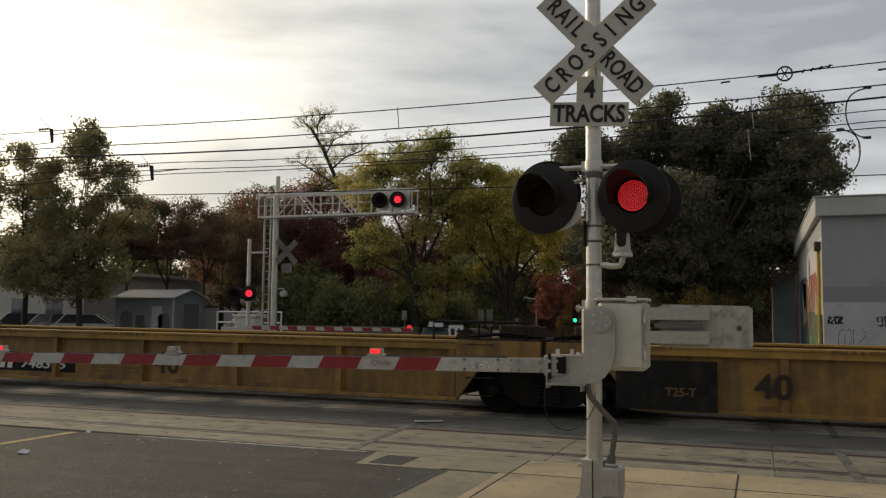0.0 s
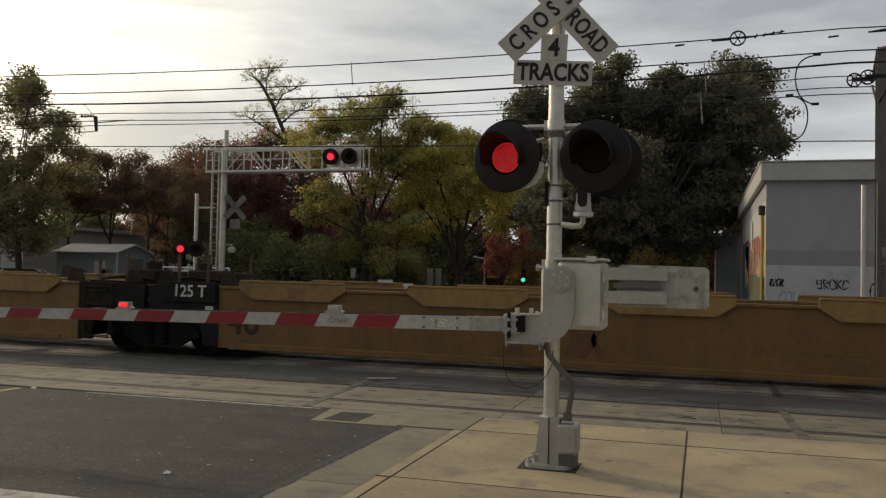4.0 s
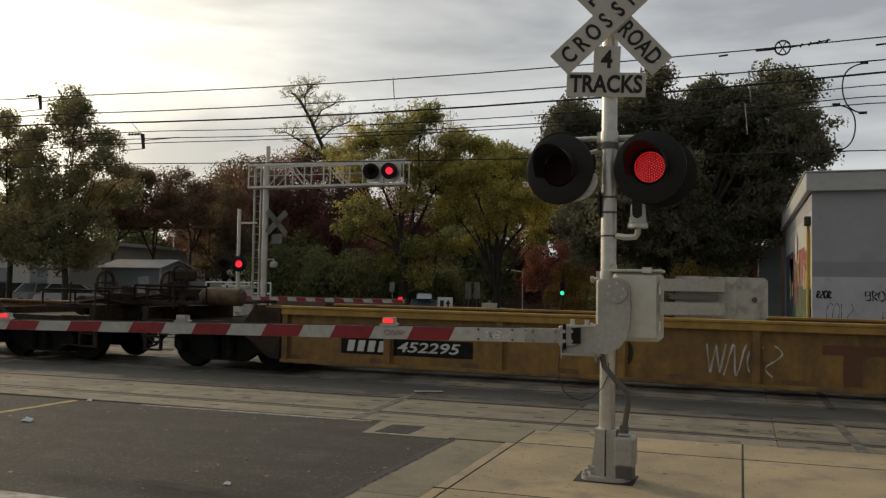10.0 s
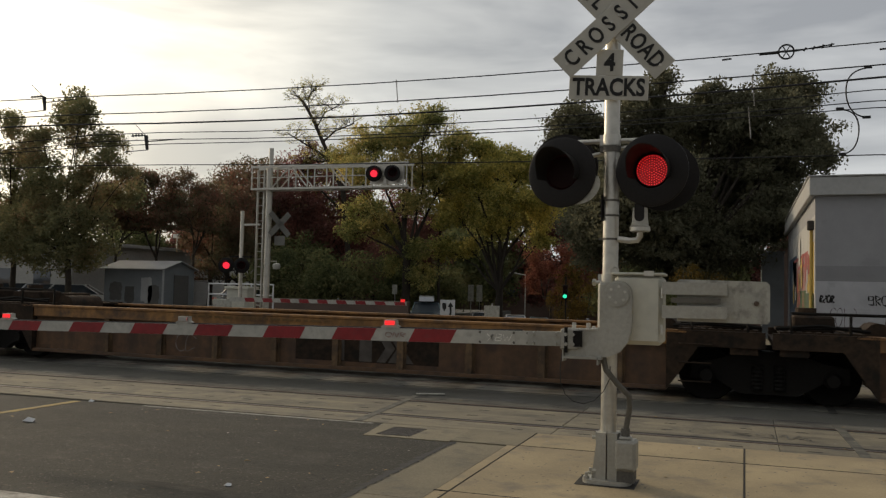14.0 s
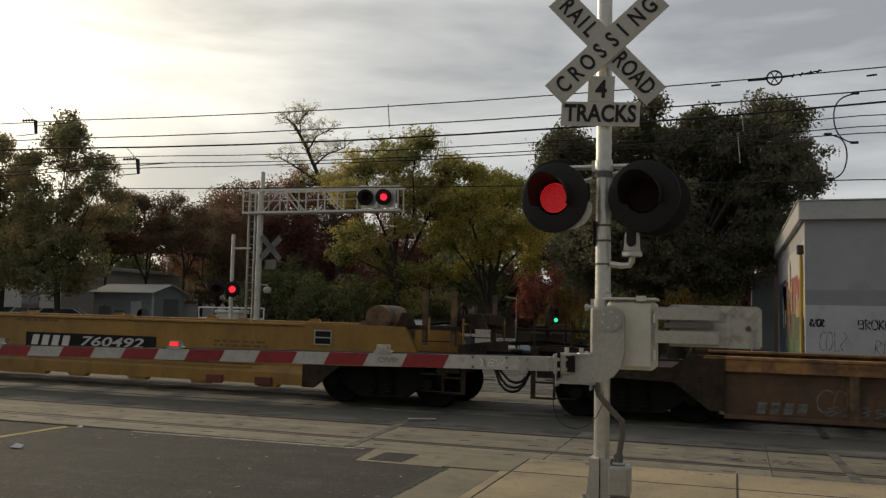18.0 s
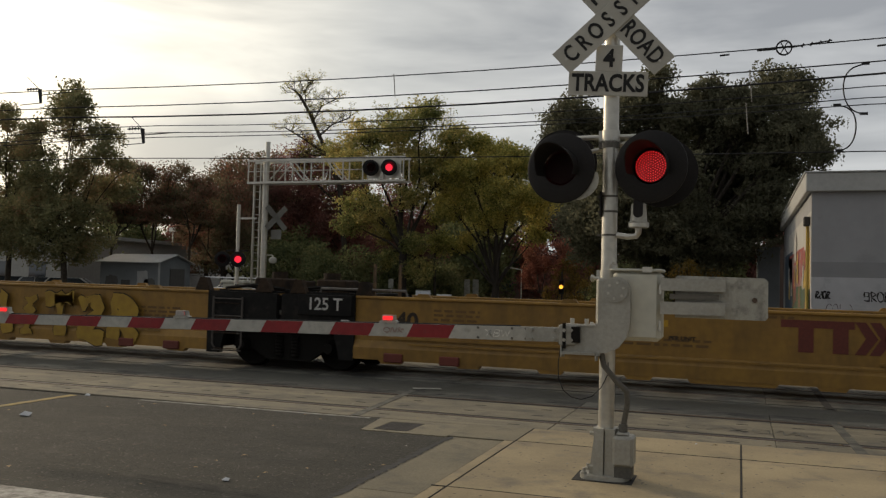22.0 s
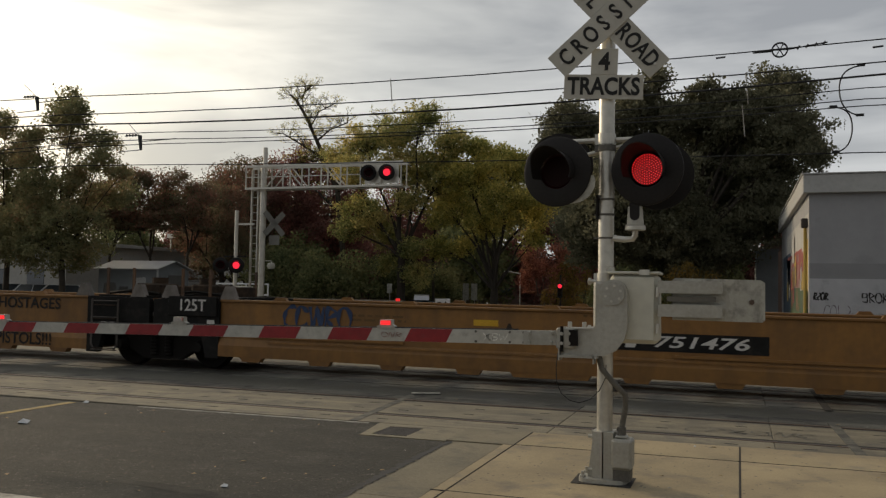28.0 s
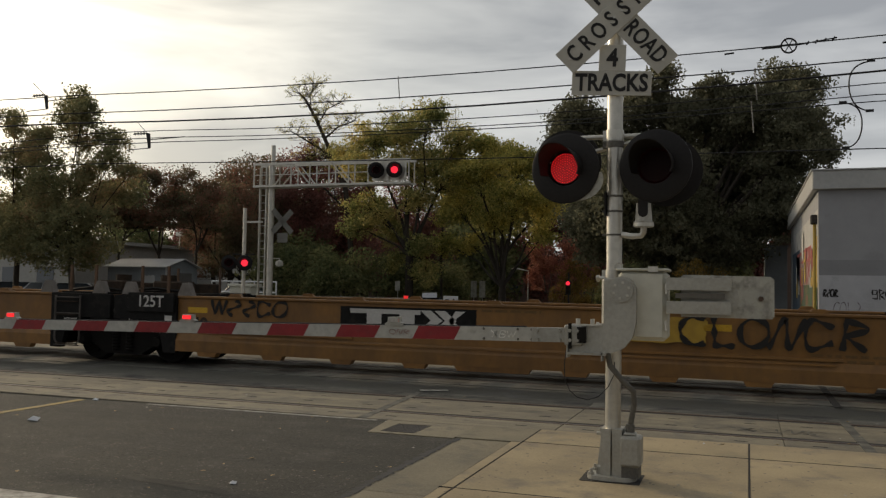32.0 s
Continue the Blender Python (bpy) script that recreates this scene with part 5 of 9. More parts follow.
    for x, z, w, h, sd in ((2.50, 0.88, 0.36, 0.46, 31), (3.56, 0.95, 0.16, 0.26, 33), (4.10, 0.66, 0.14, 0.40, 34), (4.56, 0.75, 0.20, 0.56, 35), (5.10, 0.82, 0.34, 0.60, 36), (5.95, 0.85, 0.26, 0.40, 37)):
        deco("graffiti_fill", blob(sd, w, h, M["sprayyellow"], "graffiti_fill", 0.2), x, z, units[20], "E", 0.090, "dull yellow sprayed fill")
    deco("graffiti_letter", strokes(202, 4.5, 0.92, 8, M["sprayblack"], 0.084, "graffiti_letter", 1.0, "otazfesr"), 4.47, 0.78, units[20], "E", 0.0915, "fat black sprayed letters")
    deco("graffiti_fill", blob(13, 3.6, 1.0, M["spraywhite"]), 11.4, 0.78, units[21], "E", 0.075, "white sprayed letters")
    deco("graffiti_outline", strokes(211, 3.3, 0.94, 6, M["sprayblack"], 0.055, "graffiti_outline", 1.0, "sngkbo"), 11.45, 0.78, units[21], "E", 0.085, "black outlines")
    tag(21, 3.35, 1.13, 2.15, 0.3, 6, 213, M["sprayblack"], 0.045)
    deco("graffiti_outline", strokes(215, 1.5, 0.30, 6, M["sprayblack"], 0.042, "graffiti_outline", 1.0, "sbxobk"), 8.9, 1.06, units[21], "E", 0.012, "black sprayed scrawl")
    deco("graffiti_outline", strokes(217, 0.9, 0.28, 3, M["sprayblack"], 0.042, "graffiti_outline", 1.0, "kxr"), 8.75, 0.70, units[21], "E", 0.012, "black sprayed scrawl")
    tag(22, 3.0, 1.13, 1.6, 0.3, 5, 214, M["sprayblack"], 0.032)
    deco("graffiti_word", strokes(221, 2.7, 0.46, 6, M["sprayblack"], 0.045, "graffiti_word", 1.0, "cloner"), 11.85, 1.02, units[22], "E", 0.085, "black sprayed word")
    deco("graffiti_fill", blob(17, 1.3, 0.4, M["sprayyellow"]), 10.3, 1.02, units[22], "E", 0.075, "patch of yellow spray")
    for i in (21, 22):
        deco("emblem_board", plate(2.48, 0.40, M["blackcar"], "emblem_board"), 5.85 if i == 21 else 6.07, 1.03, units[i], "E", 0.004, "black emblem board")
        emblem(i, 5.85 if i == 21 else 6.07, 1.03, 2.1, M["letter_white"], 0.46)
        forty(i, 1.95, 0.80, 0.34)
        small_print(7.9, 1.2, 1.0, units[i], "E", 68, 1)
    for i in (19, 20, 21, 22, 23):
        small_print(12.9, 0.7, 1.0, units[i], "E", 69, 2)


make_train()

# ---- the crossing signal on the near side ----
NEAR_HALF, NEAR_FROM = 0.58525, 0.615     # flash half-period and phase, seconds
FAR_HALF, FAR_FROM = 0.5585, 0.72


def flashes(half, start, odd):
    """The times at which a lamp of a flashing pair changes, with its state."""
    out, k = [], math.floor((0 - start) / half)
    while start + k * half < 32.0:
        t = start + k * half
        if half == FAR_HALF:
            t -= 0.03 * math.sin(math.pi * t / 32)
        near = round(t)
        if abs(t - near) < 0.11:
            t = near + (0.11 if t > near else -0.11)
        out.append((max(t, 0.0), (k % 2 == 0) != odd))
        k += 1
    return out


def led_mesh(r, lit, dots=True):
    """A lamp insert: lit face towards -y, unlit face towards +y."""
    def make():
        b = Build()
        b.slot(2 if dots else 0)
        b.lathe((0, -0.004, 0), "y", [(0, 0), (0, r)], 24)
        b.slot(0)
        if dots:
            for ring in range(1, 7):
                n = ring * 6
                for k in range(n):
                    a = 2 * math.pi * (k + 0.5 * (ring % 2)) / n
                    rr = r * 0.96 * ring / 6.3
                    c, s, q = rr * math.cos(a), rr * math.sin(a), r * 0.040
                    b.poly([(c + q, -0.008, s), (c, -0.008, s + q), (c - q, -0.008, s), (c, -0.008, s - q)], [(0, 1, 2, 3)])
        b.slot(1)
        b.lathe((0, 0.004, 0), "y", [(0, 0), (0, r)], 24)
        b.lathe((0, 0, 0), "y", [(-0.004, r), (0.004, r)], 24)
        return b.mesh("led_insert", [lit, M["darklens"], M["ledglass"]])
    return shared(("led", r, lit.name, dots), make)


def visor(scale):
    """A lamp hood, longest over the top and cut back slantwise towards its lower ends."""
    b, n, pts = Build(), 28, []
    for k in range(n + 1):
        a = radians(-25 + 230 * k / n)
        deep = -scale * (0.16 + 0.17 * max(0.0, math.sin(a + 0.1)))
        for r, y in ((0.160, -0.012), (0.178, deep), (0.171, deep), (0.152, -0.012)):
            pts.append((r * scale * math.cos(a), y, r * scale * math.sin(a)))
    b.poly(pts, [(4 * k + q, 4 * k + q + 1, 4 * k + q + 5, 4 * k + q + 4) for k in range(n) for q in range(3)])
    return b


def flash_lamp(parent, x, y, z, facing, changes, scale=1.0, lit="led", dots=True, turn=0.0):
    """A round flasher: black target disc, deep hood, housing and the lamp insert that turns its lit face out."""
    back = 0 if facing < 0 else 180
    lamp = part("flash_lamp", shared(("target", scale), lambda: Build().lathe((0, 0, 0), "y", [(0.012, 0.15 * scale), (-0.012, 0.15 * scale), (-0.016, 0.28 * scale), (-0.004, 0.302 * scale), (0.012, 0.302 * scale), (0.012, 0.15 * scale)], 40).mesh("flash_lamp", M["black"], True)),
                None, parent, "black round signal lamp", at=pose(x, y, z, 0, 0, back + turn))
    part("hood", shared(("hood", scale), lambda: visor(scale).mesh("hood", M["black"], True)), None, lamp)
    part("housing", shared(("housing", scale), lambda: Build().lathe((0, 0, 0), "y", [(0.012, 0.15 * scale), (0.09 * scale, 0.145 * scale), (0.15 * scale, 0.09 * scale), (0.15 * scale, 0.0)], 24).mesh("housing", M["black"], True)), None, lamp)
    if changes is not None:
        led = part("led_insert", led_mesh(0.132 * scale, M[lit], dots), None, lamp, "red lamp insert", at=pose(0, 0.01, 0))
        FLIPS.append((led, (0, 0.01, 0), changes))
    else:
        part("lens", shared(("darkdisc", scale), lambda: Build().lathe((0, 0.0, 0), "y", [(0.0, 0), (0.0, 0.14 * scale)], 20).mesh("lens", M["darklens"])), None, lamp)
    return lamp


def crescent():
    """A tapered pale strip for a lit rim, beside and behind the rim of a lamp disc."""
    b, n = Build(), 14
    ang = [radians(-8 - 60 * k / n) for k in range(n + 1)]
    wide = [0.062 * math.sin(math.pi * min(1.0, 0.12 + 0.88 * (k / n) ** 0.8)) for k in range(n + 1)]
    pts = [((0.298 + w) * math.cos(a), 0.0, (0.298 + w) * math.sin(a)) for a, w in zip(ang, wide)] + [(0.27 * math.cos(a), 0.0, 0.27 * math.sin(a)) for a in ang]
    pts += [(x, 0.006, z) for x, y, z in pts]
    m = 2 * n + 2
    b.poly(pts, [(k + o, k + 1 + o, n + 2 + k + o, n + 1 + k + o) for k in range(n) for o in (0, m)] + [(k, k + 1, m + k + 1, m + k) for k in range(n)])
    return b


def make_signal():
    X, Y = -1.08, 7.45
    s = thing("crossing_signal", "galvanized steel crossing signal mast with crossbuck and flashing red lamps", "crossing signal", at=pose(X, Y, 0))
    part("pole", Build().cyl((0, 0, 0.42), (0, 0, 4.6), 0.066, n=28), M["galv"], s, smooth=True)
    cap = Build().lathe((0, 0, 4.6), "z", [(-0.03, 0.072), (0.02, 0.072), (0.05, 0.0)], 20)
    part("pole_cap", cap, M["galv"], s, smooth=True)
    # split cast base
    b = Build()
    for d in (-1, 1):
        x0, x1 = (-0.088, -0.004) if d < 0 else (0.004, 0.088)
        b.prism([(x0, -0.10), (x1, -0.115), (x1, 0.10), (x0, 0.10)] if d > 0 else [(x0, -0.10), (x1, -0.115), (x1, 0.115), (x0, 0.10)], "z", 0.055, 0.445)
        b.box(min(x0, x0 + d * 0.02), max(x1, x1 + d * 0.02) if d > 0 else x1, -0.02, 0.02, 0.40, 0.44)
        b.prism([(d * 0.088, 0.06), (d * 0.13, 0.06), (d * 0.088, 0.40)], "y", -0.06, -0.045)
        b.prism([(d * 0.088, 0.06), (d * 0.13, 0.06), (d * 0.088, 0.40)], "y", 0.045, 0.06)
    part("base_casting", b, M["alu"], s, "split cast aluminium base")
    fl = Build().prism([(0.205 * math.copysign(abs(math.cos(a)) ** 0.6, math.cos(a)), 0.17 * math.copysign(abs(math.sin(a)) ** 0.6, math.sin(a))) for a in [6.2832 * k / 28 for k in range(28)]], "z", 0.0275, 0.060)
    part("base_flange", fl, M["alu"], s)
    part("base_plate", Build().box(-0.25, 0.24, -0.20, 0.20, 0.0, 0.027), M["joint"], s, "dark grimy steel base plate")
    for dx in (-0.165, 0.165):
        for dy in (-0.10, 0.10):
            bolt = Build().cyl((dx, dy, 0.022), (dx, dy, 0.11), 0.014, n=8)
            bolt.cyl((dx, dy, 0.056), (dx, dy, 0.08), 0.028, n=6)
            part("anchor_bolt", bolt, M["alu"], s)
    cb2 = Build()
    for z in (0.40, 0.12):
        cb2.cyl((-0.125, -0.07, z), (-0.06, -0.07, z), 0.018, n=6)
    part("clamp_bolt", cb2, M["zinc"], s)
    jb = Build().box(0.075, 0.245, -0.16, 0.05, 0.15, 0.40, 0.018)
    jb.box(0.10, 0.20, -0.12, 0.0, 0.40, 0.425, 0.01)
    jn = part("junction_box", jb, M["alu"], s, "grey aluminium junction box on the base")
    part("cover", Build().box(0.092, 0.228, -0.170, -0.1605, 0.17, 0.385, 0.006), M["alu"], jn)
    # shade under the box is put into the foot's darker grey
    part("box_foot", Build().box(0.09, 0.23, -0.14, 0.04, 0.056, 0.149), M["conduit"], jn, "foot painted dark for the shade under the box")
    c = Build()
    pts = [Vector(p) for p in ((-0.02, -0.20, 1.08), (0.0, -0.2, 0.98), (0.10, -0.18, 0.86), (0.185, -0.14, 0.77), (0.185, -0.10, 0.66), (0.155, -0.06, 0.50), (0.15, -0.06, 0.42))]
    c.tube(pts, 0.024, 10)
    c.cyl((0.15, -0.06, 0.42), (0.15, -0.06, 0.49), 0.036, n=10)
    part("conduit", c, M["conduit"], s, "bent grey flexible conduit", smooth=True)
    w = Build().tube([(-0.355, -0.25, 1.10), (-0.37, -0.25, 0.98), (-0.365, -0.25, 0.86), (-0.325, -0.25, 0.765), (-0.26, -0.24, 0.71), (-0.18, -0.21, 0.69), (-0.10, -0.15, 0.715), (-0.03, -0.10, 0.79), (0.02, -0.085, 0.90), (0.02, -0.085, 1.0)], 0.004, 6)
    part("loose_wire", w, M["wire"], s, "thin dangling black wire")
    # cross arm with clamps
    arm = Build().cyl((-0.30, 0.02, 2.915), (0.25, 0.02, 2.915), 0.022, n=12)
    arm.cyl((-0.28, 0.0, 2.915), (-0.43, 0.0, 2.72), 0.018, n=10)
    arm.cyl((0.22, 0.0, 2.915), (0.34, 0.0, 2.72), 0.018, n=10)
    arm.cyl((-0.24, 0.03, 2.78), (0.16, 0.03, 2.87), 0.02, n=10)
    part("lamp_crossarm", arm, M["galv"], s, smooth=True)
    for z, h in ((2.915, 0.05), (2.845, 0.03), (2.40, 0.009), (2.27, 0.009), (2.07, 0.008), (1.72, 0.05)):
        k = Build().lathe((0, 0, z), "z", [(-h, 0.0665), (-h, 0.071 if h < 0.03 else 0.076), (h, 0.071 if h < 0.03 else 0.076), (h, 0.0665)], 24)
        k.box(-0.10, -0.066, -0.02, 0.02, z - h, z + h)
        part("pipe_clamp", k, M["galv" if h > 0.03 else "conduit"], s)
    tagbox = Build().box(-0.078, -0.066, -0.06, 0.06, 2.23, 2.44)
    part("tag_plate", tagbox, M["black"], s, "small dark plate on the pole")
    lit_r, lit_l = flashes(NEAR_HALF, NEAR_FROM, False), flashes(NEAR_HALF, NEAR_FROM, True)
    for dx, ch in ((-0.40, lit_l), (0.352, lit_r)):
        la = flash_lamp(s, dx, -0.15, 2.633, -1, ch, turn=-9)
        flash_lamp(s, dx + (-0.05 if dx < 0 else 0.06), 0.22, 2.725 if dx < 0 else 2.63, 1, None)
        if dx < 0:
            # added pale strip stands for the rear disc's rim catching daylight
            part("hood_edge", crescent(), M["zinc"], la, "pale strip added for the lit rim of the rear lamp", at=pose(0, 0.016, 0))
    # bell
    bl = Build().lathe((0.25, -0.06, 2.13), "z", [(0.0, 0.0), (0.0, 0.078), (0.045, 0.084), (0.05, 0.072), (0.11, 0.066), (0.20, 0.060), (0.20, 0.0)], 22)
    bell = part("bell", bl, M["alu"], s, "grey warning bell", smooth=True)
    part("band", Build().lathe((0.25, -0.06, 2.13), "z", [(0.005, 0.086), (0.035, 0.086), (0.035, 0.078), (0.005, 0.078), (0.005, 0.086)], 22), M["galv"], bell, "bright metal band")
    part("sound_opening", Build().prism([(0.212, 2.36)] + [(0.252 - 0.04 * math.cos(a), 2.25 - 0.04 * math.sin(a)) for a in [0.314 * k for k in range(11)]] + [(0.292, 2.36)], "y", -0.132, -0.121), M["black"], bell, "dark rounded opening")
    br = Build().tube([(0.066, -0.02, 2.07), (0.16, -0.04, 2.055), (0.23, -0.055, 2.06), (0.25, -0.06, 2.09), (0.25, -0.06, 2.13)], 0.026, 10)
    part("bell_bracket", br, M["galv"], s, smooth=True)
    # crossbuck
    turn = Matrix.Rotation(radians(9), 4, "Z") @ Matrix.Rotation(radians(2.0), 4, "Y")   # the signs have slipped round a little
    cb = Matrix.Translation((0.033, -0.11, 3.938)) @ turn

    def blade(angle, dy, words):
        m = cb @ Matrix.Translation((0, dy, 0)) @ Matrix.Rotation(radians(angle), 4, "Y")
        pl = part("crossbuck_blade", Build().box(-0.61, 0.61, -0.003, 0.003, -0.114, 0.114, 0.0025), M["sign"], s, "white blade with black capitals")
        pl.matrix_basis = m
        for t, x, size in words:
            part("lettering", text_mesh(t, size, M["ink"], 0, 0.74, 0.004), None, pl, "black capitals", at=pose(x, -0.0055, 0))
        for x in (-0.04, 0.04, -0.55, 0.55):
            part("bolt", shared("signbolt", lambda: Build().cyl((0, -0.003, 0), (0, -0.009, 0), 0.012, n=8).mesh("bolt", M["galv"])), None, pl, at=pose(x, 0, 0.0))
    gaps = [("R", -0.50), ("A", -0.385), ("I", -0.295), ("L", -0.205), ("R", 0.165), ("O", 0.275), ("A", 0.385), ("D", 0.495)]
    blade(45, 0.0, [(ch, x, 0.20) for ch, x in gaps])
    blade(-45, -0.012, [(ch, -0.49 + 0.14 * k - (0.02 if ch == "I" else 0), 0.20) for k, ch in enumerate("CROSSING")])
    st = Build()
    st.box(-0.332, 0.332, -0.003, 0.003, -0.105, 0.105, 0.0025)
    tr = part("track_count_sign", st, M["sign"], s, "white sign with black number and capitals")
    tr.matrix_basis = Matrix.Translation((-0.019, -0.098, 3.354)) @ turn
    part("track_count_panel", Build().box(-0.112, 0.112, -0.003, 0.003, 0.1055, 0.33, 0.0025), M["sign"], tr)
    part("lettering", text_mesh("TRACKS", 0.205, M["ink"], 0, 0.80, 0.006), None, tr, "black capitals", at=pose(0, -0.0055, -0.002))
    part("numeral", text_mesh("4", 0.21, M["ink"], 0, 0.9, 0.006), None, tr, "black numeral", at=pose(0.0, -0.0055, 0.21))
    br = Build().box(-0.03, 0.03, -0.03, 0.10, -0.03, 0.03)
    for z in (3.94, 3.48, 3.32):
        sb = part("sign_bracket", Build().box(-0.04, 0.04, -0.085, -0.06, z - 0.02, z + 0.02), M["galv"], s)
    return s


make_signal()


def make_gate():
    g = thing("crossing_gate", "lowered railroad gate with red and white striped arm", "crossing gate", at=pose(-1.08, 7.45, 0))
    bx = Build().box(0.055, 0.45, -0.16, 0.16, 1.19, 1.76, 0.03)
    body = part("mechanism_box", bx, M["cab"], g, "grey-white steel mechanism box")
    door = Build().box(0.09, 0.42, -0.178, -0.162, 1.22, 1.74, 0.006)
    part("door", door, M["cab"], body)
    part("lid", Build().box(0.04, 0.46, -0.185, 0.17, 1.762, 1.785, 0.008), M["cab"], body)
    for z in (1.32, 1.62):
        part("hinge", Build().cyl((0.448, -0.18, z - 0.04), (0.448, -0.18, z + 0.04), 0.014, n=8), M["galv"], body)
    lf = Build().tube([(0.02, -0.1, 1.785), (0.02, -0.1, 1.815), (0.05, -0.1, 1.83), (0.08, -0.1, 1.815), (0.08, -0.1, 1.785)], 0.008, 6)
    part("lifting_eye", lf, M["galv"], body)
    latch = Build().box(0.30, 0.38, -0.19, -0.178, 1.755, 1.80)
    part("latch", latch, M["galv"], body)
    bracket = Build().box(-0.09, 0.055, -0.10, 0.10, 1.28, 1.70, 0.02)
    part("mounting_bracket", bracket, M["alu"], g)
    for z in (1.30, 1.70):
        bolts = Build()
        bolts.cyl((-0.15, -0.02, z), (-0.07, -0.02, z), 0.016, n=8)
        bolts.cyl((-0.145, -0.02, z), (-0.12, -0.02, z), 0.03, n=6)
        part("u_bolt", bolts, M["galv"], g)
    # cranked arm support in front of the box
    o = []
    for k in range(11):
        a = radians(180 - 18 * k)
        o.append((0.10 + 0.115 * math.cos(a), 1.60 + 0.115 * math.sin(a)))
    o += [(0.215, 1.33), (0.19, 1.22), (0.12, 1.13), (0.02, 1.085), (-0.33, 1.085), (-0.315, 1.30), (-0.10, 1.30), (-0.04, 1.335), (-0.015, 1.42)]
    crank = part("arm_crank", Build().prism(o, "y", -0.265, -0.205), M["alu"], g, "cast aluminium cranked arm support")
    rim = Build().cyl((0.10, -0.285, 1.60), (0.10, -0.265, 1.60), 0.095, n=24)
    part("hub", rim, M["alu"], crank, smooth=True)
    for k in range(6):
        a = radians(60 * k + 20)
        part("hub_bolt", Build().cyl((0.10 + 0.065 * math.cos(a), -0.295, 1.60 + 0.065 * math.sin(a)), (0.10 + 0.065 * math.cos(a), -0.285, 1.60 + 0.065 * math.sin(a)), 0.012, n=6), M["galv"], crank)
    lip = Build().box(-0.335, -0.02, -0.30, -0.17, 1.065, 1.085)
    lip.box(-0.345, -0.335, -0.30, -0.17, 1.04, 1.14)
    lip.box(-0.06, -0.05, -0.30, -0.17, 1.02, 1.085)
    part("flange", lip, M["alu"], crank)
    top = Build().box(-0.32, -0.06, -0.28, -0.19, 1.302, 1.315)
    for x in (-0.26, -0.14):
        top.cyl((x, -0.235, 1.315), (x, -0.235, 1.36), 0.02, n=6)
    part("clamp_plate", top, M["galv"], crank)
    # counterweight
    for z in (1.66, 1.47):
        ch = Build().box(0.45, 0.95, -0.20, -0.14, z - 0.025, z + 0.025)
        ch.box(0.45, 0.95, -0.212, -0.202, z - 0.05, z + 0.05)
        part("counterweight_arm", ch, M["alu"], g)
    part("slot_bar", Build().box(0.52, 0.90, -0.190, -0.178, 1.545, 1.585), M["conduit"], g)
    o = [(0.56, 1.395), (0.56, 1.72), (0.58, 1.735), (1.24, 1.725), (1.27, 1.70), (1.27, 1.41), (1.25, 1.39)]
    cw = part("counterweight", Build().prism(o, "y", -0.13, -0.07), M["zinc"], g, "weathered grey counterweight plate")
    o2 = [(0.62, 1.40), (0.62, 1.70), (0.92, 1.70), (0.99, 1.63), (1.01, 1.55), (0.99, 1.47), (0.92, 1.40)]
    part("wear_plate", Build().prism(o2, "y", -0.137, -0.131), M["alu"], cw)
    for x, z in ((1.17, 1.55), (0.66, 1.69), (0.86, 1.69)):
        part("bolt", Build().cyl((x, -0.15, z), (x, -0.13, z), 0.022, n=6), M["rail"], cw)
    # the arm itself, drooping a little to its tip
    ax = Matrix.Translation((-0.345, -0.25, 1.222)) @ Matrix.Rotation(radians(-0.75), 4, "Y")
    L = 7.0
    am = part("gate_arm", Build().prism([(0.0, -0.060), (0.0, 0.060), (-L, 0.047), (-L, -0.047)], "y", -0.02, 0.02), M["white_tape"], g, "red and white striped arm")
    am.matrix_basis = ax
    knuckle = Build().box(-0.02, 0.13, -0.045, 0.045, -0.085, 0.085, 0.01)
    knuckle.box(-0.30, -0.0, -0.03, -0.021, -0.06, 0.06)
    for x in (-0.25, -0.06, 0.03, 0.09):
        for z in (-0.04, 0.04):
            knuckle.cyl((x, -0.065, z), (x, -0.03, z), 0.016, n=6)
    part("knuckle", knuckle, M["alu"], am)
    brk = Build().cyl((0.03, -0.05, -0.11), (0.03, -0.05, 0.10), 0.014, n=8)
    brk.box(0.09, 0.16, -0.06, 0.06, -0.06, 0.07)
    part("breakaway_joint", brk, M["grime"], am, "dark oily breakaway joint")
    for xs in (-1.155, -1.91, -2.625, -3.395, -4.135, -4.895, -5.69, -6.47):
        h = 0.0592 - 0.013 * (-xs) / L
        lo, hi = (xs - 0.225, xs + 0.165), (xs - 0.165, xs + 0.225)
        st = Build().box(xs - 0.16, xs + 0.16, -0.0206, -0.0202, -h * 0.9, h * 0.9)
        st.poly([(lo[0], -0.0215, -h), (lo[1], -0.0215, -h), (hi[1], -0.0215, h), (hi[0], -0.0215, h)], [(0, 1, 2, 3)])
        part("red_stripe", st, M["red_tape"], am, "red reflective stripe")
    part("arm_scrawl", strokes(404, 0.22, 0.065, 3, M["line_pale"], 0.004, "arm_scrawl", 1.0, "xbw"), None, am, "thin white scrawl", at=pose(-0.55, -0.026, 0.0))
    part("arm_scrawl", strokes(405, 0.2, 0.045, 3, M["tagpink"], 0.005, "arm_scrawl"), None, am, "faint red scrawl", at=pose(-1.5, -0.026, 0.0))
    for x in (-0.30, -0.42, -0.72):
        for z in (-0.042, 0.042):
            part("arm_bolt", shared("arm_bolt", lambda: Build().cyl((0, -0.028, 0), (0, -0.02, 0), 0.011, n=8).mesh("arm_bolt", M["conduit"])), None, am, at=pose(x, 0, z))
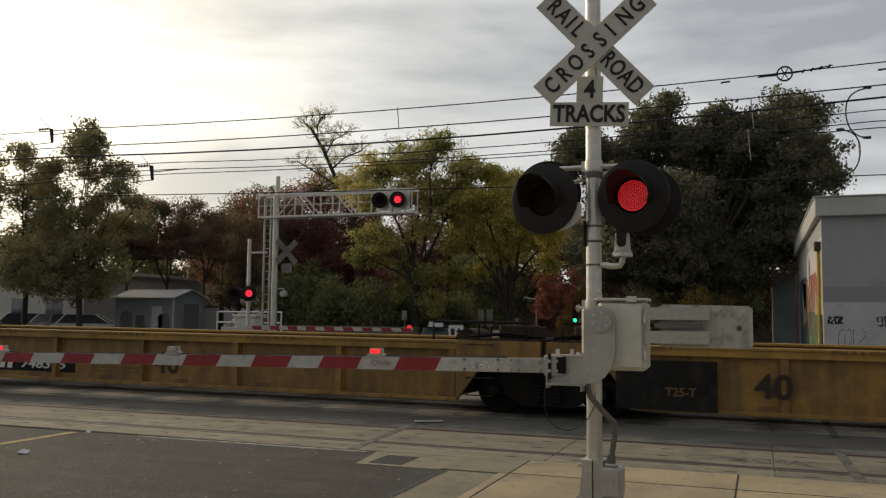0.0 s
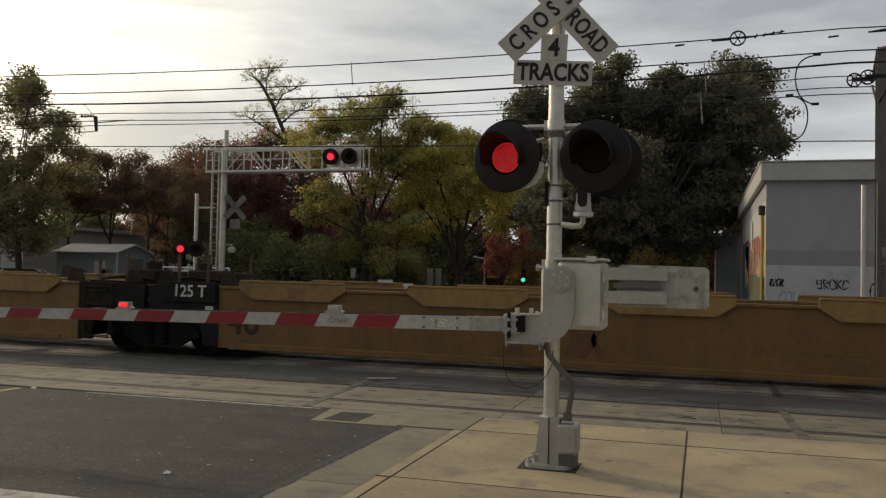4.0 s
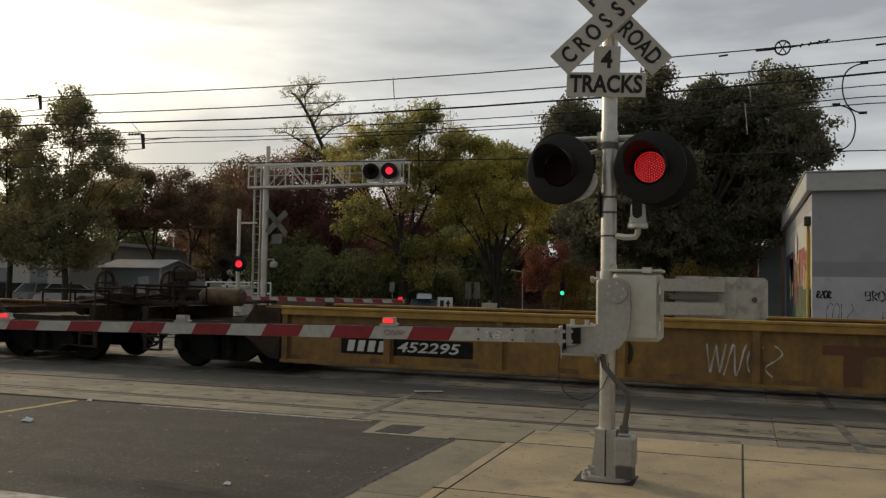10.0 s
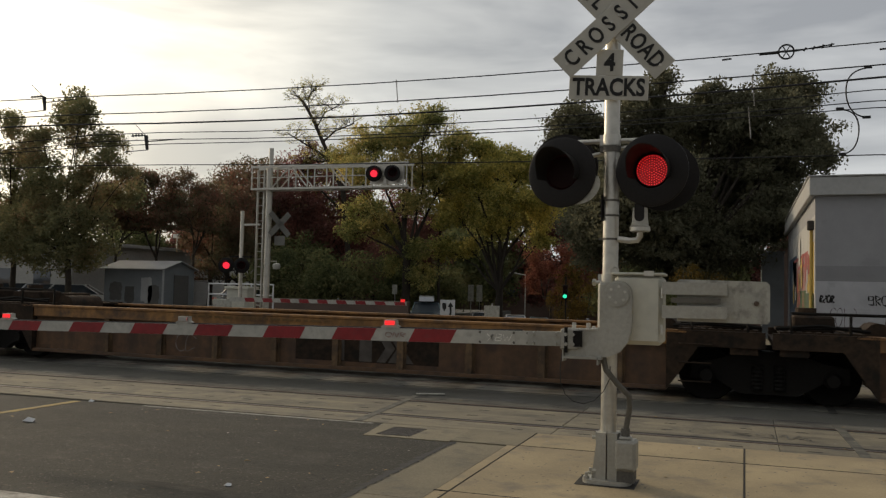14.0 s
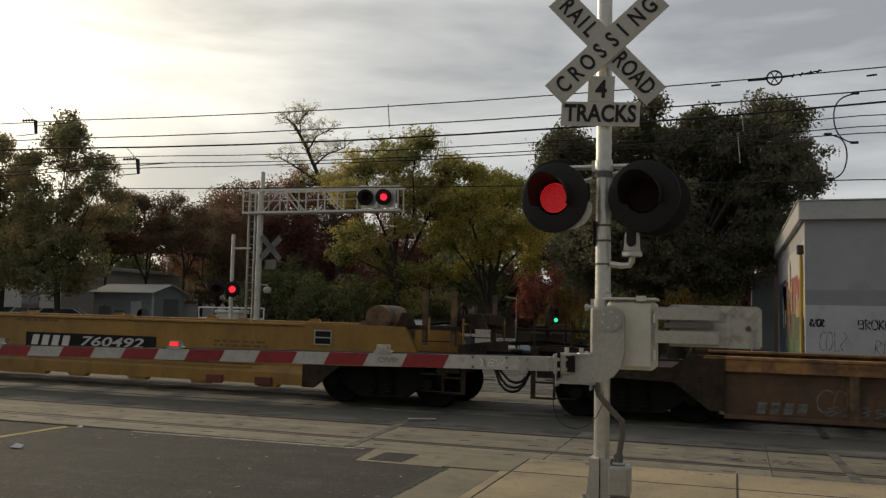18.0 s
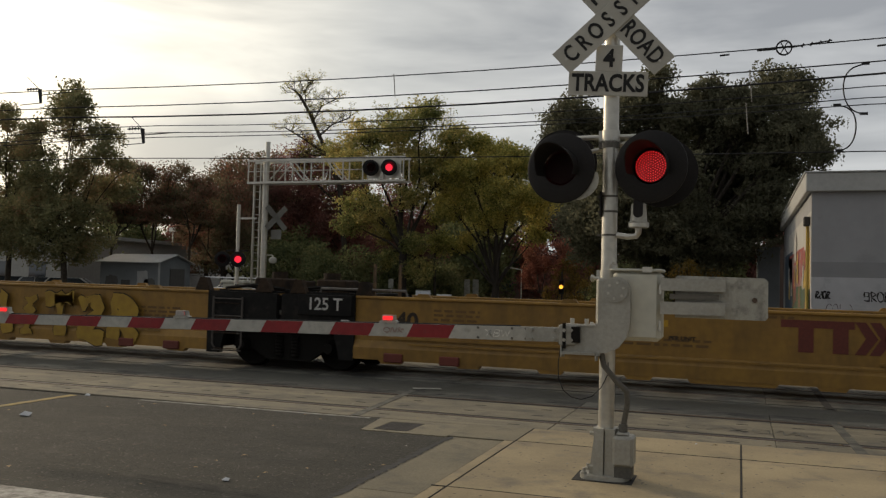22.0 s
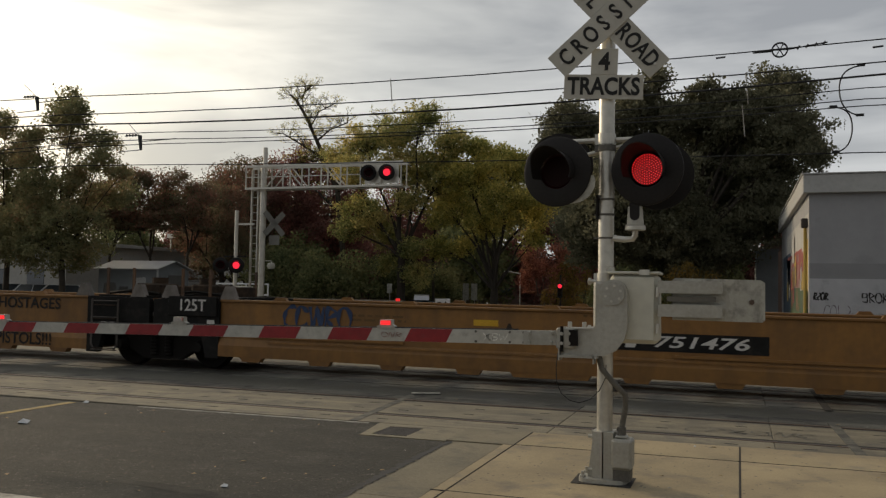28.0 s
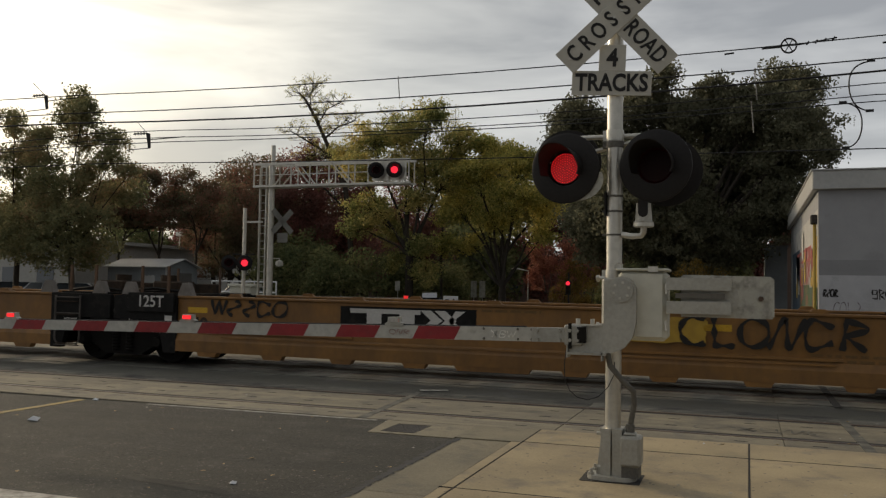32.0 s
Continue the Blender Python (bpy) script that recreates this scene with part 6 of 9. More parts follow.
    cable = Build().tube([(-0.35 - k * 0.55, 0.0, 0.065 - 0.012 * k / 12 - 0.004 * (k % 2)) for k in range(13)], 0.007, 6)
    part("lamp_cable", cable, M["wire"], am)
    lit_r, lit_l = flashes(NEAR_HALF, NEAR_FROM, False), flashes(NEAR_HALF, NEAR_FROM, True)
    for x, ch in ((-1.555, lit_r), (-3.73, lit_l), (-5.93, [(0.0, True)])):
        z = 0.060 - 0.013 * (-x) / L
        lamp = part("arm_lamp", shared("arm_lamp", lambda: Build().prism([(-0.085, 0), (-0.085, 0.018), (-0.06, 0.03), (-0.055, 0.075), (0.055, 0.075), (0.06, 0.03), (0.085, 0.018), (0.085, 0)], "y", -0.03, 0.03).mesh("arm_lamp", M["zinc"])), None, am, "small warning lamp", at=pose(x, 0, z))
        def insert():
            b = Build()
            b.slot(0).box(-0.045, 0.045, -0.010, -0.001, -0.018, 0.018)
            b.slot(1).box(-0.045, 0.045, 0.001, 0.010, -0.018, 0.018)
            return b.mesh("lamp_insert", [M["led"], M["lampoff"]])
        led = part("lamp_insert", shared("arm_insert", insert), None, lamp, "red lamp insert", at=pose(0, -0.031, 0.048))
        FLIPS.append((led, (0, -0.031, 0.048), ch))


make_gate()

# ---- the far side: cantilever signal, gate, building, wires ----
M["pole_steel"] = mat("weathered_pole_steel", (0.15, 0.14, 0.125), (0.10, 0.095, 0.085), 0.7, 0.2, fine=12, coarse=1.5, bump=0.05)
M["backplate"] = mat("dull_sign_back", (0.24, 0.235, 0.21), (0.17, 0.165, 0.15), 0.6, 0.3, bump=0.02)


def make_cantilever():
    c = thing("cantilever_signal", "grey galvanized cantilever signal bridge with red flashing lamps over the road", "signal bridge", at=pose(-17.6, 29.7, 0))
    part("mast", Build().cyl((0, 0, 0), (0, 0, 6.25), 0.125, n=16), M["galv"], c, smooth=True)
    part("mast_top", Build().cyl((0.05, 0, 6.25), (0.05, 0, 7.05), 0.09, n=12), M["galv"], c, smooth=True)
    part("footing", Build().box(-0.4, 0.4, -0.4, 0.4, 0, 0.15, 0.02), M["panel"], c)
    for y in (-0.28, 0.28):
        for z in (5.42, 6.28):
            b = Build().box(-0.65, 5.95, y - 0.035, y + 0.035, z - 0.04, z + 0.04)
            part("chord", b, M["galv"], c)
        n = 8
        for k in range(n + 1):
            x = -0.62 + 6.5 * k / n
            part("upright", Build().box(x - 0.022, x + 0.022, y - 0.022, y + 0.022, 5.46, 6.24), M["galv"], c)
        for k in (1, 2, 4):
            x0, x1 = -0.62 + 6.5 * k / n, -0.62 + 6.5 * (k + 1) / n
            za, zb = (5.46, 6.24) if k % 2 else (6.24, 5.46)
            part("diagonal", Build().cyl((x0 + 0.1, y, za), (x1, y, zb), 0.028, n=6), M["galv"], c)
    rail = Build().box(-0.62, 4.4, -0.31, -0.29, 5.84, 5.87)
    part("walkway_rail", rail, M["galv"], c)
    deck = Build()
    for k in range(26):
        deck.box(-0.6 + k * 0.25, -0.42 + k * 0.25, -0.24, 0.24, 5.40, 5.43)
    part("walkway_grating", deck, M["galv"], c)
    ld = Build()
    for x in (-0.50, -0.22):
        ld.box(x - 0.025, x + 0.025, -0.05, 0.05, 0.4, 6.2)
    for k in range(19):
        ld.cyl((-0.5, 0, 0.6 + k * 0.3), (-0.22, 0, 0.6 + k * 0.3), 0.014, n=6)
    part("ladder", ld, M["galv"], c)
    lr, ll = flashes(FAR_HALF, FAR_FROM, False), flashes(FAR_HALF, FAR_FROM, True)
    for dx, ch in ((4.65, ll), (5.38, lr)):
        flash_lamp(c, dx, -0.46, 5.88, -1, ch, 1.0, "farled", False, 28)
    part("lamp_back_panel", Build().box(4.4, 5.75, -0.2, -0.17, 5.50, 6.20), M["galv"], c)
    for a in (45, -45):
        b = part("crossbuck_blade", Build().box(-0.61, 0.61, -0.004, 0.004, -0.114, 0.114), M["backplate"], c, "grey crossbuck blade seen from behind")
        b.matrix_basis = Matrix.Translation((0.42, 0.16, 4.08)) @ Matrix.Rotation(radians(62), 4, "Z") @ Matrix.Rotation(radians(a), 4, "Y")
    part("track_count_sign", Build().box(0.2, 0.66, 0.16, 0.168, 3.25, 3.62), M["backplate"], c)
    bell = Build().lathe((0.42, 0, 2.30), "z", [(0, 0.0), (0.02, 0.13), (0.12, 0.16), (0.22, 0.13), (0.26, 0.0)], 16)
    part("bell", bell, M["zinc"], c, "grey round bell", smooth=True)
    part("bell_bracket", Build().tube([(0.12, 0, 2.62), (0.42, 0, 2.62), (0.42, 0, 2.55)], 0.02, 6), M["galv"], c)


def make_far_gate():
    g = thing("crossing_gate", "far lowered gate with red and white arm beside a lamp post", "crossing gate", at=pose(-18.45, 29.2, 0))
    part("pole", Build().cyl((0, 0, 0), (0, 0, 4.55), 0.075, n=12), M["galv"], g, smooth=True)
    part("brace", Build().box(0, 0.8, -0.02, 0.02, 3.98, 4.05), M["galv"], g)
    lr, ll = flashes(FAR_HALF, FAR_FROM, False), flashes(FAR_HALF, FAR_FROM, True)
    for dx, ch in ((-0.55, ll), (0.14, lr)):
        flash_lamp(g, dx, -0.18, 2.42, -1, ch, 1.0, "farled", False, 30)
    part("crossarm", Build().box(-0.5, 0.45, -0.03, 0.03, 2.74, 2.79), M["black"], g)
    part("mechanism_box", Build().box(-0.25, 0.35, -0.2, 0.2, 0.55, 1.15, 0.03), M["cab"], g, "grey mechanism box")
    part("counterweight", Build().box(-1.15, -0.2, -0.1, -0.04, 0.78, 1.12, 0.02), M["zinc"], g)
    am = part("gate_arm", Build().prism([(0.0, 1.04), (0.0, 1.20), (7.2, 1.18), (7.2, 1.06)], "y", -0.72, -0.68), M["white_tape"], g, "red and white striped arm")
    for k in range(9):
        x = 0.75 + k * 0.76
        z0, z1 = 1.043 + 0.0028 * x, 1.197 - 0.0028 * x
        part("red_stripe", Build().poly([(x - 0.04, -0.723, z0), (x + 0.36, -0.723, z0), (x + 0.30, -0.723, z1), (x - 0.10, -0.723, z1)], [(0, 1, 2, 3)]), M["red_tape"], am, "red reflective stripe")
    part("tip_lamp", Build().box(7.0, 7.14, -0.75, -0.68, 1.18, 1.28), M["tail_led"], am, "small red tip lamp")


make_cantilever()
make_far_gate()

M.update(
    stucco=mat("grey_painted_block", (0.335, 0.335, 0.34), (0.295, 0.295, 0.30), 0.85, fine=2.5, coarse=0.4, bump=0.03, dirt=(0.26, 0.26, 0.265), dirt_at=0.66),
    stucco_light=mat("patched_grey_paint", (0.42, 0.42, 0.43), (0.37, 0.37, 0.38), 0.85, fine=3, coarse=0.7, bump=0.1, dirt=(0.30, 0.30, 0.31)),
    fascia=mat("pale_metal_fascia", (0.46, 0.46, 0.44), (0.38, 0.38, 0.365), 0.6, fine=8, coarse=0.6, bump=0.02),
    mural_red=mat("mural_red", (0.34, 0.10, 0.09), (0.24, 0.06, 0.06), 0.8, bump=0.05),
    mural_yellow=mat("mural_yellow", (0.52, 0.38, 0.10), (0.42, 0.28, 0.06), 0.8, bump=0.05),
    mural_pink=mat("mural_faded_pink", (0.30, 0.17, 0.16), (0.22, 0.10, 0.10), 0.8, fine=4, coarse=0.8, bump=0.05, dirt=(0.36, 0.33, 0.30), dirt_at=0.58),
    stucco_dim=mat("dim_grey_paint", (0.27, 0.27, 0.275), (0.235, 0.235, 0.24), 0.85, fine=2.5, coarse=0.4, bump=0.03),
    mural_green=mat("mural_green", (0.10, 0.15, 0.07), (0.06, 0.10, 0.05), 0.8, bump=0.05),
    mural_blue=mat("mural_blue", (0.06, 0.09, 0.13), (0.03, 0.05, 0.08), 0.8, bump=0.05),
    tagplum=mat("thin_plum_marker", (0.10, 0.06, 0.07), None, 0.8, bump=0),
    mural_white=mat("mural_white", (0.5, 0.49, 0.46), (0.4, 0.39, 0.37), 0.8, bump=0.05),
    brick=mat("dull_brown_wall", (0.16, 0.11, 0.085), (0.11, 0.075, 0.06), 0.85, bump=0.1),
    grey_wall=mat("dim_grey_wall", (0.105, 0.10, 0.092), (0.08, 0.077, 0.07), 0.85, fine=6, coarse=0.5, bump=0.1),
    hall_wall=mat("pale_grey_wall", (0.50, 0.485, 0.445), (0.41, 0.40, 0.37), 0.85, fine=5, coarse=0.4, bump=0.05),
    shed=mat("blue_grey_panel", (0.20, 0.215, 0.222), (0.14, 0.15, 0.156), 0.6, bump=0.05),
    shed_roof=mat("pale_roof_sheet", (0.42, 0.42, 0.41), (0.33, 0.33, 0.32), 0.5, bump=0.05),
    bark=mat("bark", (0.060, 0.048, 0.036), (0.032, 0.026, 0.02), 0.95, fine=14, coarse=3, bump=0.6),
    paint_white=mat("white_car_paint", (0.62, 0.62, 0.62), (0.56, 0.56, 0.56), 0.3, bump=0, spec=0.5, coat=0.5),
    paint_silver=mat("silver_car_paint", (0.36, 0.37, 0.38), (0.32, 0.33, 0.34), 0.3, 0.4, bump=0, coat=0.5),
    paint_teal=mat("blue_grey_car_paint", (0.11, 0.17, 0.19), (0.09, 0.14, 0.16), 0.3, 0.3, bump=0, coat=0.5),
    paint_dark=mat("dark_car_paint", (0.025, 0.027, 0.03), None, 0.3, 0.2, bump=0, coat=0.5),
    paint_red=mat("dark_red_car_paint", (0.22, 0.02, 0.02), None, 0.3, 0.2, bump=0, coat=0.5),
    window=glass_mat("dark_window_glass"),
    tyre=mat("tyre_rubber", (0.02, 0.02, 0.02), None, 0.85, bump=0.05),
)


def make_building():
    x0, x1, y0, y1, h = 2.05, 15.0, 29.0, 47.0, 4.8
    b = thing("graffiti_building", "low grey building with mural, graffiti and flat roof", "building")
    w = Build()
    w.box(x0, x1, y0, y0 + 0.25, 0, h)
    part("front_wall", w, M["stucco"], b)
    part("side_wall", Build().box(x0, x0 + 0.25, y0 + 0.251, y1, 0, h), M["stucco"], b)
    part("rear_wall", Build().box(x0 + 0.251, x1, y1 - 0.25, y1, 0, h), M["stucco"], b)
    part("end_wall", Build().box(x1 - 0.25, x1, y0 + 0.251, y1 - 0.251, 0, h), M["stucco"], b)
    part("roof", Build().box(x0 + 0.1, x1 - 0.1, y0 + 0.1, y1 - 0.1, h + 0.05, h + 0.2), M["fascia"], b)
    part("painted_band", Build().box(x0 + 0.004, x1, y0 - 0.006, y0 - 0.0005, 0, 2.15), M["stucco_light"], b, "patched band of paler paint")
    f = Build()
    f.box(x0 - 0.18, x1 + 0.1, y0 - 0.18, y0 - 0.02, h - 0.02, h + 0.56, 0.02)
    f.box(x0 - 0.18, x0 - 0.02, y0 - 0.0199, y1 + 0.1, h - 0.02, h + 0.56, 0.02)
    fas = part("fascia", f, M["fascia"], b, "pale sheet-metal roof fascia")
    cp = Build().box(x0 - 0.22, x1 + 0.1, y0 - 0.22, y0 + 0.1, h + 0.565, h + 0.60)
    cp.box(x0 - 0.22, x0 + 0.1, y0 + 0.1001, y1 + 0.1, h + 0.565, h + 0.60)
    part("coping", cp, M["fascia"], fas)
    # mural along the side wall
    rng = random.Random(8)
    part("overspray_band", Build().box(x0 + 0.004, x1, y0 - 0.004, y0 - 0.0004, 2.151, 2.62), M["stucco_dim"], b, "darker worn band of paint")
    part("mural_field", Build().box(x0 - 0.008, x0 - 0.0045, y0 + 1.151, y0 + 13.0, 1.9, 3.25), M["mural_pink"], b, "faded pink mural field")
    part("mural_field", Build().box(x0 - 0.008, x0 - 0.0045, y0 + 0.951, y0 + 10.0, 0.0, 1.899), M["mural_green"], b, "green mural field")
    part("mural_field", Build().box(x0 - 0.008, x0 - 0.0045, y0 + 10.001, y0 + 16.0, 0.0, 3.4), M["mural_blue"], b, "dark blue mural field")
    part("mural_line", Build().box(x0 - 0.012, x0 - 0.0085, y0 + 1.16, y0 + 12.0, 3.12, 3.24), M["mural_red"], b, "red mural line")
    part("mural_line", Build().box(x0 - 0.012, x0 - 0.0085, y0 + 0.96, y0 + 9.0, 2.75, 2.85), M["mural_red"], b, "red mural line")
    part("mural_ground", Build().box(x0 - 0.004, x0 - 0.0005, y0 + 0.02, y0 + 13.0, 0.0, 4.2), M["mural_white"], b, "pale mural ground")
    part("mural_band", Build().box(x0 - 0.008, x0 - 0.0045, y0 + 0.45, y0 + 1.15, 1.2, 3.4), M["mural_yellow"], b, "yellow mural band")
    part("mural_band", Build().box(x0 - 0.008, x0 - 0.0045, y0 + 0.30, y0 + 0.95, 0.0, 1.199), M["mural_green"], b, "green mural band")
    for k in range(34):
        m = ("mural_red", "mural_white", "mural_green", "mural_blue", "mural_yellow")[k * 7 % 5]
        z = rng.uniform(0.3, 1.6) if m in ("mural_green", "mural_blue") else rng.uniform(1.6, 3.5)
        me = blob(700 + k, rng.uniform(0.3, 1.3), rng.uniform(0.3, 1.1), M[m], "mural_patch")
        part("mural_patch", me, None, b, "bright mural patch", at=pose(x0 - 0.013 - 0.001 * k, y0 + 0.6 + rng.uniform(0, 12.0), z, 0, 0, -90))
    for k in range(6):
        part("mural_stroke", strokes(740 + k, 1.2, 1.8, 2, M["mural_blue" if k % 2 else "mural_red"], 0.05, "mural_stroke"), None, b, "dark mural stroke", at=pose(x0 - 0.05, y0 + 1.4 + 1.7 * k, 1.9, 0, 0, -90))
    part("downspout", Build().cyl((x0 - 0.08, y0 + 0.5, 0), (x0 - 0.08, y0 + 0.5, 3.75), 0.05, n=8), M["mural_yellow"], b)
    hd = Build().box(x0 - 0.2, x0, y0 + 0.36, y0 + 0.64, 3.75, 4.05, 0.03)
    part("rain_head", hd, M["iron"], b)
    for x, z, w2, h2, n, seed, m, r in ((2.38, 1.60, 0.42, 0.24, 4, 301, "sprayblack", 0.03), (2.82, 1.05, 0.80, 0.62, 4, 302, "tagplum", 0.010), (2.80, 0.55, 0.8, 0.22, 5, 303, "tagpink", 0.022), (3.98, 1.58, 0.95, 0.32, 5, 304, "sprayblack", 0.022), (5.5, 1.4, 1.0, 0.5, 5, 305, "sprayblack", 0.026), (4.4, 0.9, 0.9, 0.5, 4, 306, "tagplum", 0.011)):
        part("graffiti_scrawl", strokes(seed, w2, h2, n, M[m], r, "graffiti_scrawl", 1.0, {304: "groke", 302: "cols"}.get(seed, "")), None, b, "sprayed scrawl", at=pose(x, y0 - 0.008, z))
    part("utility_box", Build().box(4.55, 4.95, y0 - 0.2, y0 - 0.007, 0.05, 0.75, 0.02), M["zinc"], b)
    t = thing("annex_wall", "dim grey shed wall behind the painted building", "building")
    part("wall", Build().box(0.85, 1.9, 47.5, 52, -1, 3.9), M["shed"], t)
    part("roof", Build().box(0.8, 1.95, 47.4, 52.1, 3.9, 4.0), M["shed"], t)


make_building()


WIRE_ENDS = []


def wire_run(y, c2, c1, c0, r, label):
    """A wire along the tracks, hung in spans of 24 m between x = -20 and x = 4 and on; height c2 d^2 + c1 d + c0, d = x + 8."""
    pts = []
    for i in range(-26, 18):
        x = 3.0 * i
        d = (x + 20.0) % 24.0 - 12.0
        z = c2 * d * d + c0 + c1 * (max(min(x + 8.0, 14.0), -14.0))
        pts.append((x, y, z))
    z3, z6 = [p[2] for p in pts if p[0] in (3.0, 6.0)]
    WIRE_ENDS.append((y, (z3 + z6) / 2))
    return tagged(part("overhead_wire", Build().tube(pts, r, 6), M["wire"]), label, "cable", "overhead wires")


def tension_wheel(x, y, z, sc, rigged):
    """A spoked wheel in the wire; a rigged one has its rod and insulators beside it."""
    t = thing("tension_wheel", "small dark spoked tensioning wheel in the overhead wire", "wheel", "tension wheels", at=pose(x, y, z))
    part("rim", Build().lathe((0, 0, 0), "y", [(-0.02, 0.17 * sc), (0.02, 0.17 * sc), (0.02, 0.14 * sc), (-0.02, 0.14 * sc), (-0.02, 0.17 * sc)], 20), M["wire"], t)
    for k in range(3):
        a = radians(60 * k)
        part("spoke", Build().cyl((-0.15 * sc * math.cos(a), 0, -0.15 * sc * math.sin(a)), (0.15 * sc * math.cos(a), 0, 0.15 * sc * math.sin(a)), 0.012, n=5), M["wire"], t)
    if not rigged:
        part("hanger_plate", Build().box(-0.05, 0.35, -0.03, 0.03, -0.03, 0.05), M["wire"], t)
        return
    part("pull_rod", Build().cyl((-0.55, 0, -0.03), (-0.15 * sc, 0, 0), 0.016, 0.036, n=6), M["wire"], t)
    rod = Build().cyl((0.17, 0, 0.0), (0.95, 0, 0.10), 0.014, n=6)
    for k in range(4):
        rod.cyl((0.35 + k * 0.17, 0, -0.01 + k * 0.02), (0.40 + k * 0.17, 0, 0.06 + k * 0.02), 0.022, n=6)
    part("strain_insulator", rod, M["wire"], t)
    part("turnbuckle", Build().cyl((-1.32, 0, -0.09), (-1.12, 0, -0.075), 0.02, n=6), M["wire"], t)


def make_wires():
    wire_run(19.9, 0.0016, 0.0005, 6.809, 0.013, "thin black messenger wire over the tracks")
    wire_run(19.6, 0.0015, 0.0022, 6.247, 0.014, "thin black overhead wire over the tracks")
    wire_run(19.4, 0.0020, 0.0026, 5.880, 0.021, "thick black overhead wire over the tracks")
    wire_run(23.6, 0.0022, 0.0080, 6.454, 0.013, "thin black messenger wire over the far tracks")
    wire_run(23.9, 0.0020, 0.0062, 6.281, 0.013, "thin black overhead wire over the far tracks")
    wire_run(23.75, 0.0014, 0.0057, 6.158, 0.013, "thin black overhead wire over the far tracks")
    wire_run(23.5, 0.0005, -0.0167, 5.294, 0.014, "black contact wire over the far tracks")
    # tensioning wheel and clamps
    for x, z, sc, rigged in ((0.83, 6.92, 1.0, True), (3.97, 6.93, 1.15, True), (3.16, 5.90, 0.9, False), (3.42, 5.95, 0.95, False)):
        tension_wheel(x, 19.9, z, sc, rigged)
    # jumper loops
    for x0, z0, x1, z1, y, bul in ((2.50, 6.62, 2.47, 5.53, 20.5, -0.42), (1.99, 5.84, 2.04, 4.82, 21.0, 0.36)):
        pts = []
        for i in range(15):
            a = i / 14
            pts.append((x0 + (x1 - x0) * a + bul * math.sin(a * math.pi) ** 0.8 * (1.15 - 0.3 * a), y, z0 + (z1 - z0) * (a - 0.10 * math.sin(a * 2 * math.pi))))
        tagged(part("jumper_cable", Build().tube(pts, 0.016, 6), M["wire"]), "curved black jumper cable between overhead wires", "cable", "jumper cables")
        for p in (pts[0], pts[-1]):
            tagged(part("cable_clamp", Build().box(p[0] - 0.08, p[0] + 0.08, p[1] - 0.02, p[1] + 0.02, p[2] - 0.02, p[2] + 0.035), M["wire"]), "small black cable clamp on a wire", "clamp", "cable clamps")
    # section insulators
    for x, y, z in ((-15.75, 19.9, 5.55), (-19.4, 19.9, 6.84)):
        i = thing("section_insulator", "dark hanging insulator arm on the overhead wire", "insulator", "section insulators", at=pose(x, y, z))
        part("arm", Build().prism([(-0.05, 0.22), (0.05, 0.20), (0.08, -0.20), (0.03, -0.22)], "y", -0.03, 0.03), M["wire"], i)
        st = Build()
        for k in range(4):
            st.cyl((-0.45 + k * 0.10, 0, 0.18), (-0.42 + k * 0.10, 0, 0.24), 0.03, n=6)
        st.cyl((-0.5, 0, 0.20), (0.0, 0, 0.20), 0.012, n=5)
        st.cyl((-0.7, 0, -0.24), (0.05, 0, -0.21), 0.012, n=5)
        st.cyl((0.0, 0, 0.02), (1.2, 0, 0.06), 0.014, n=5)
        part("strain_insulator", st, M["wire"], i)
        part("hanger_rod", Build().cyl((0, 0, 0.18), (0, -0.48, 0.44), 0.008, n=5), M["wire"], i)
    for x, z0, z1, y in ((0.13, 6.36, 5.70, 19.55), (0.06, 5.69, 5.0, 19.55), (-8.2, 6.82, 6.24, 19.75)):
        tagged(part("dropper_wire", Build().cyl((x, y, z0), (x + 0.05, y, z1), 0.012, n=5), M["line_white"]), "thin pale dropper wire hanging from the messenger", "cable", "dropper wires")
    p = thing("catenary_pole", "dark steel overhead line pole between the tracks", "pole", at=pose(4.0, 21.5, 0))
    b = Build().prism([(-0.14, -0.12), (0.14, -0.12), (0.14, -0.10), (0.012, -0.10), (0.012, 0.10), (0.14, 0.10), (0.14, 0.12), (-0.14, 0.12), (-0.14, 0.10), (-0.012, 0.10), (-0.012, -0.10), (-0.14, -0.10)], "z", 0, 6.95)
    part("column", b, M["pole_steel"], p)
    part("number_plate", Build().box(-0.05, 0.05, -0.126, -0.1215, 2.05, 2.45), M["line_white"], p, "small pale plate")
    part("cable_box", Build().box(-0.14, -0.04, -0.18, -0.121, 1.2, 3.9, 0.01), M["pole_steel"], p)
    br = Build().tube([(-0.1, -0.1, 6.9), (0.1, -1.9, 6.6)], 0.035, 6)
    br.tube([(-0.1, 0.1, 6.9), (0.1, 1.9, 6.6)], 0.035, 6)
    br.tube([(-0.1, -0.1, 5.7), (0.1, -1.9, 6.5)], 0.03, 6)
    br.tube([(-0.1, 0.1, 5.7), (0.1, 1.9, 6.5)], 0.03, 6)
    part("bracket_arm", br, M["iron"], p)
    for wy, wz in WIRE_ENDS:
        part("wire_hanger", Build().tube([(0.12, 0, min(wz, 6.85)), (0.5, 0, wz), (0.5, wy - 21.5, wz)], 0.03, 6), M["iron"], p)
    q = thing("marker_post", "slim white marker post beside the overhead line pole", "post", at=pose(4.15, 24.8, 0))
    part("post", Build().cyl((0, 0, 0), (0, 0, 4.2), 0.06, n=8), M["galv"], q)


make_wires()


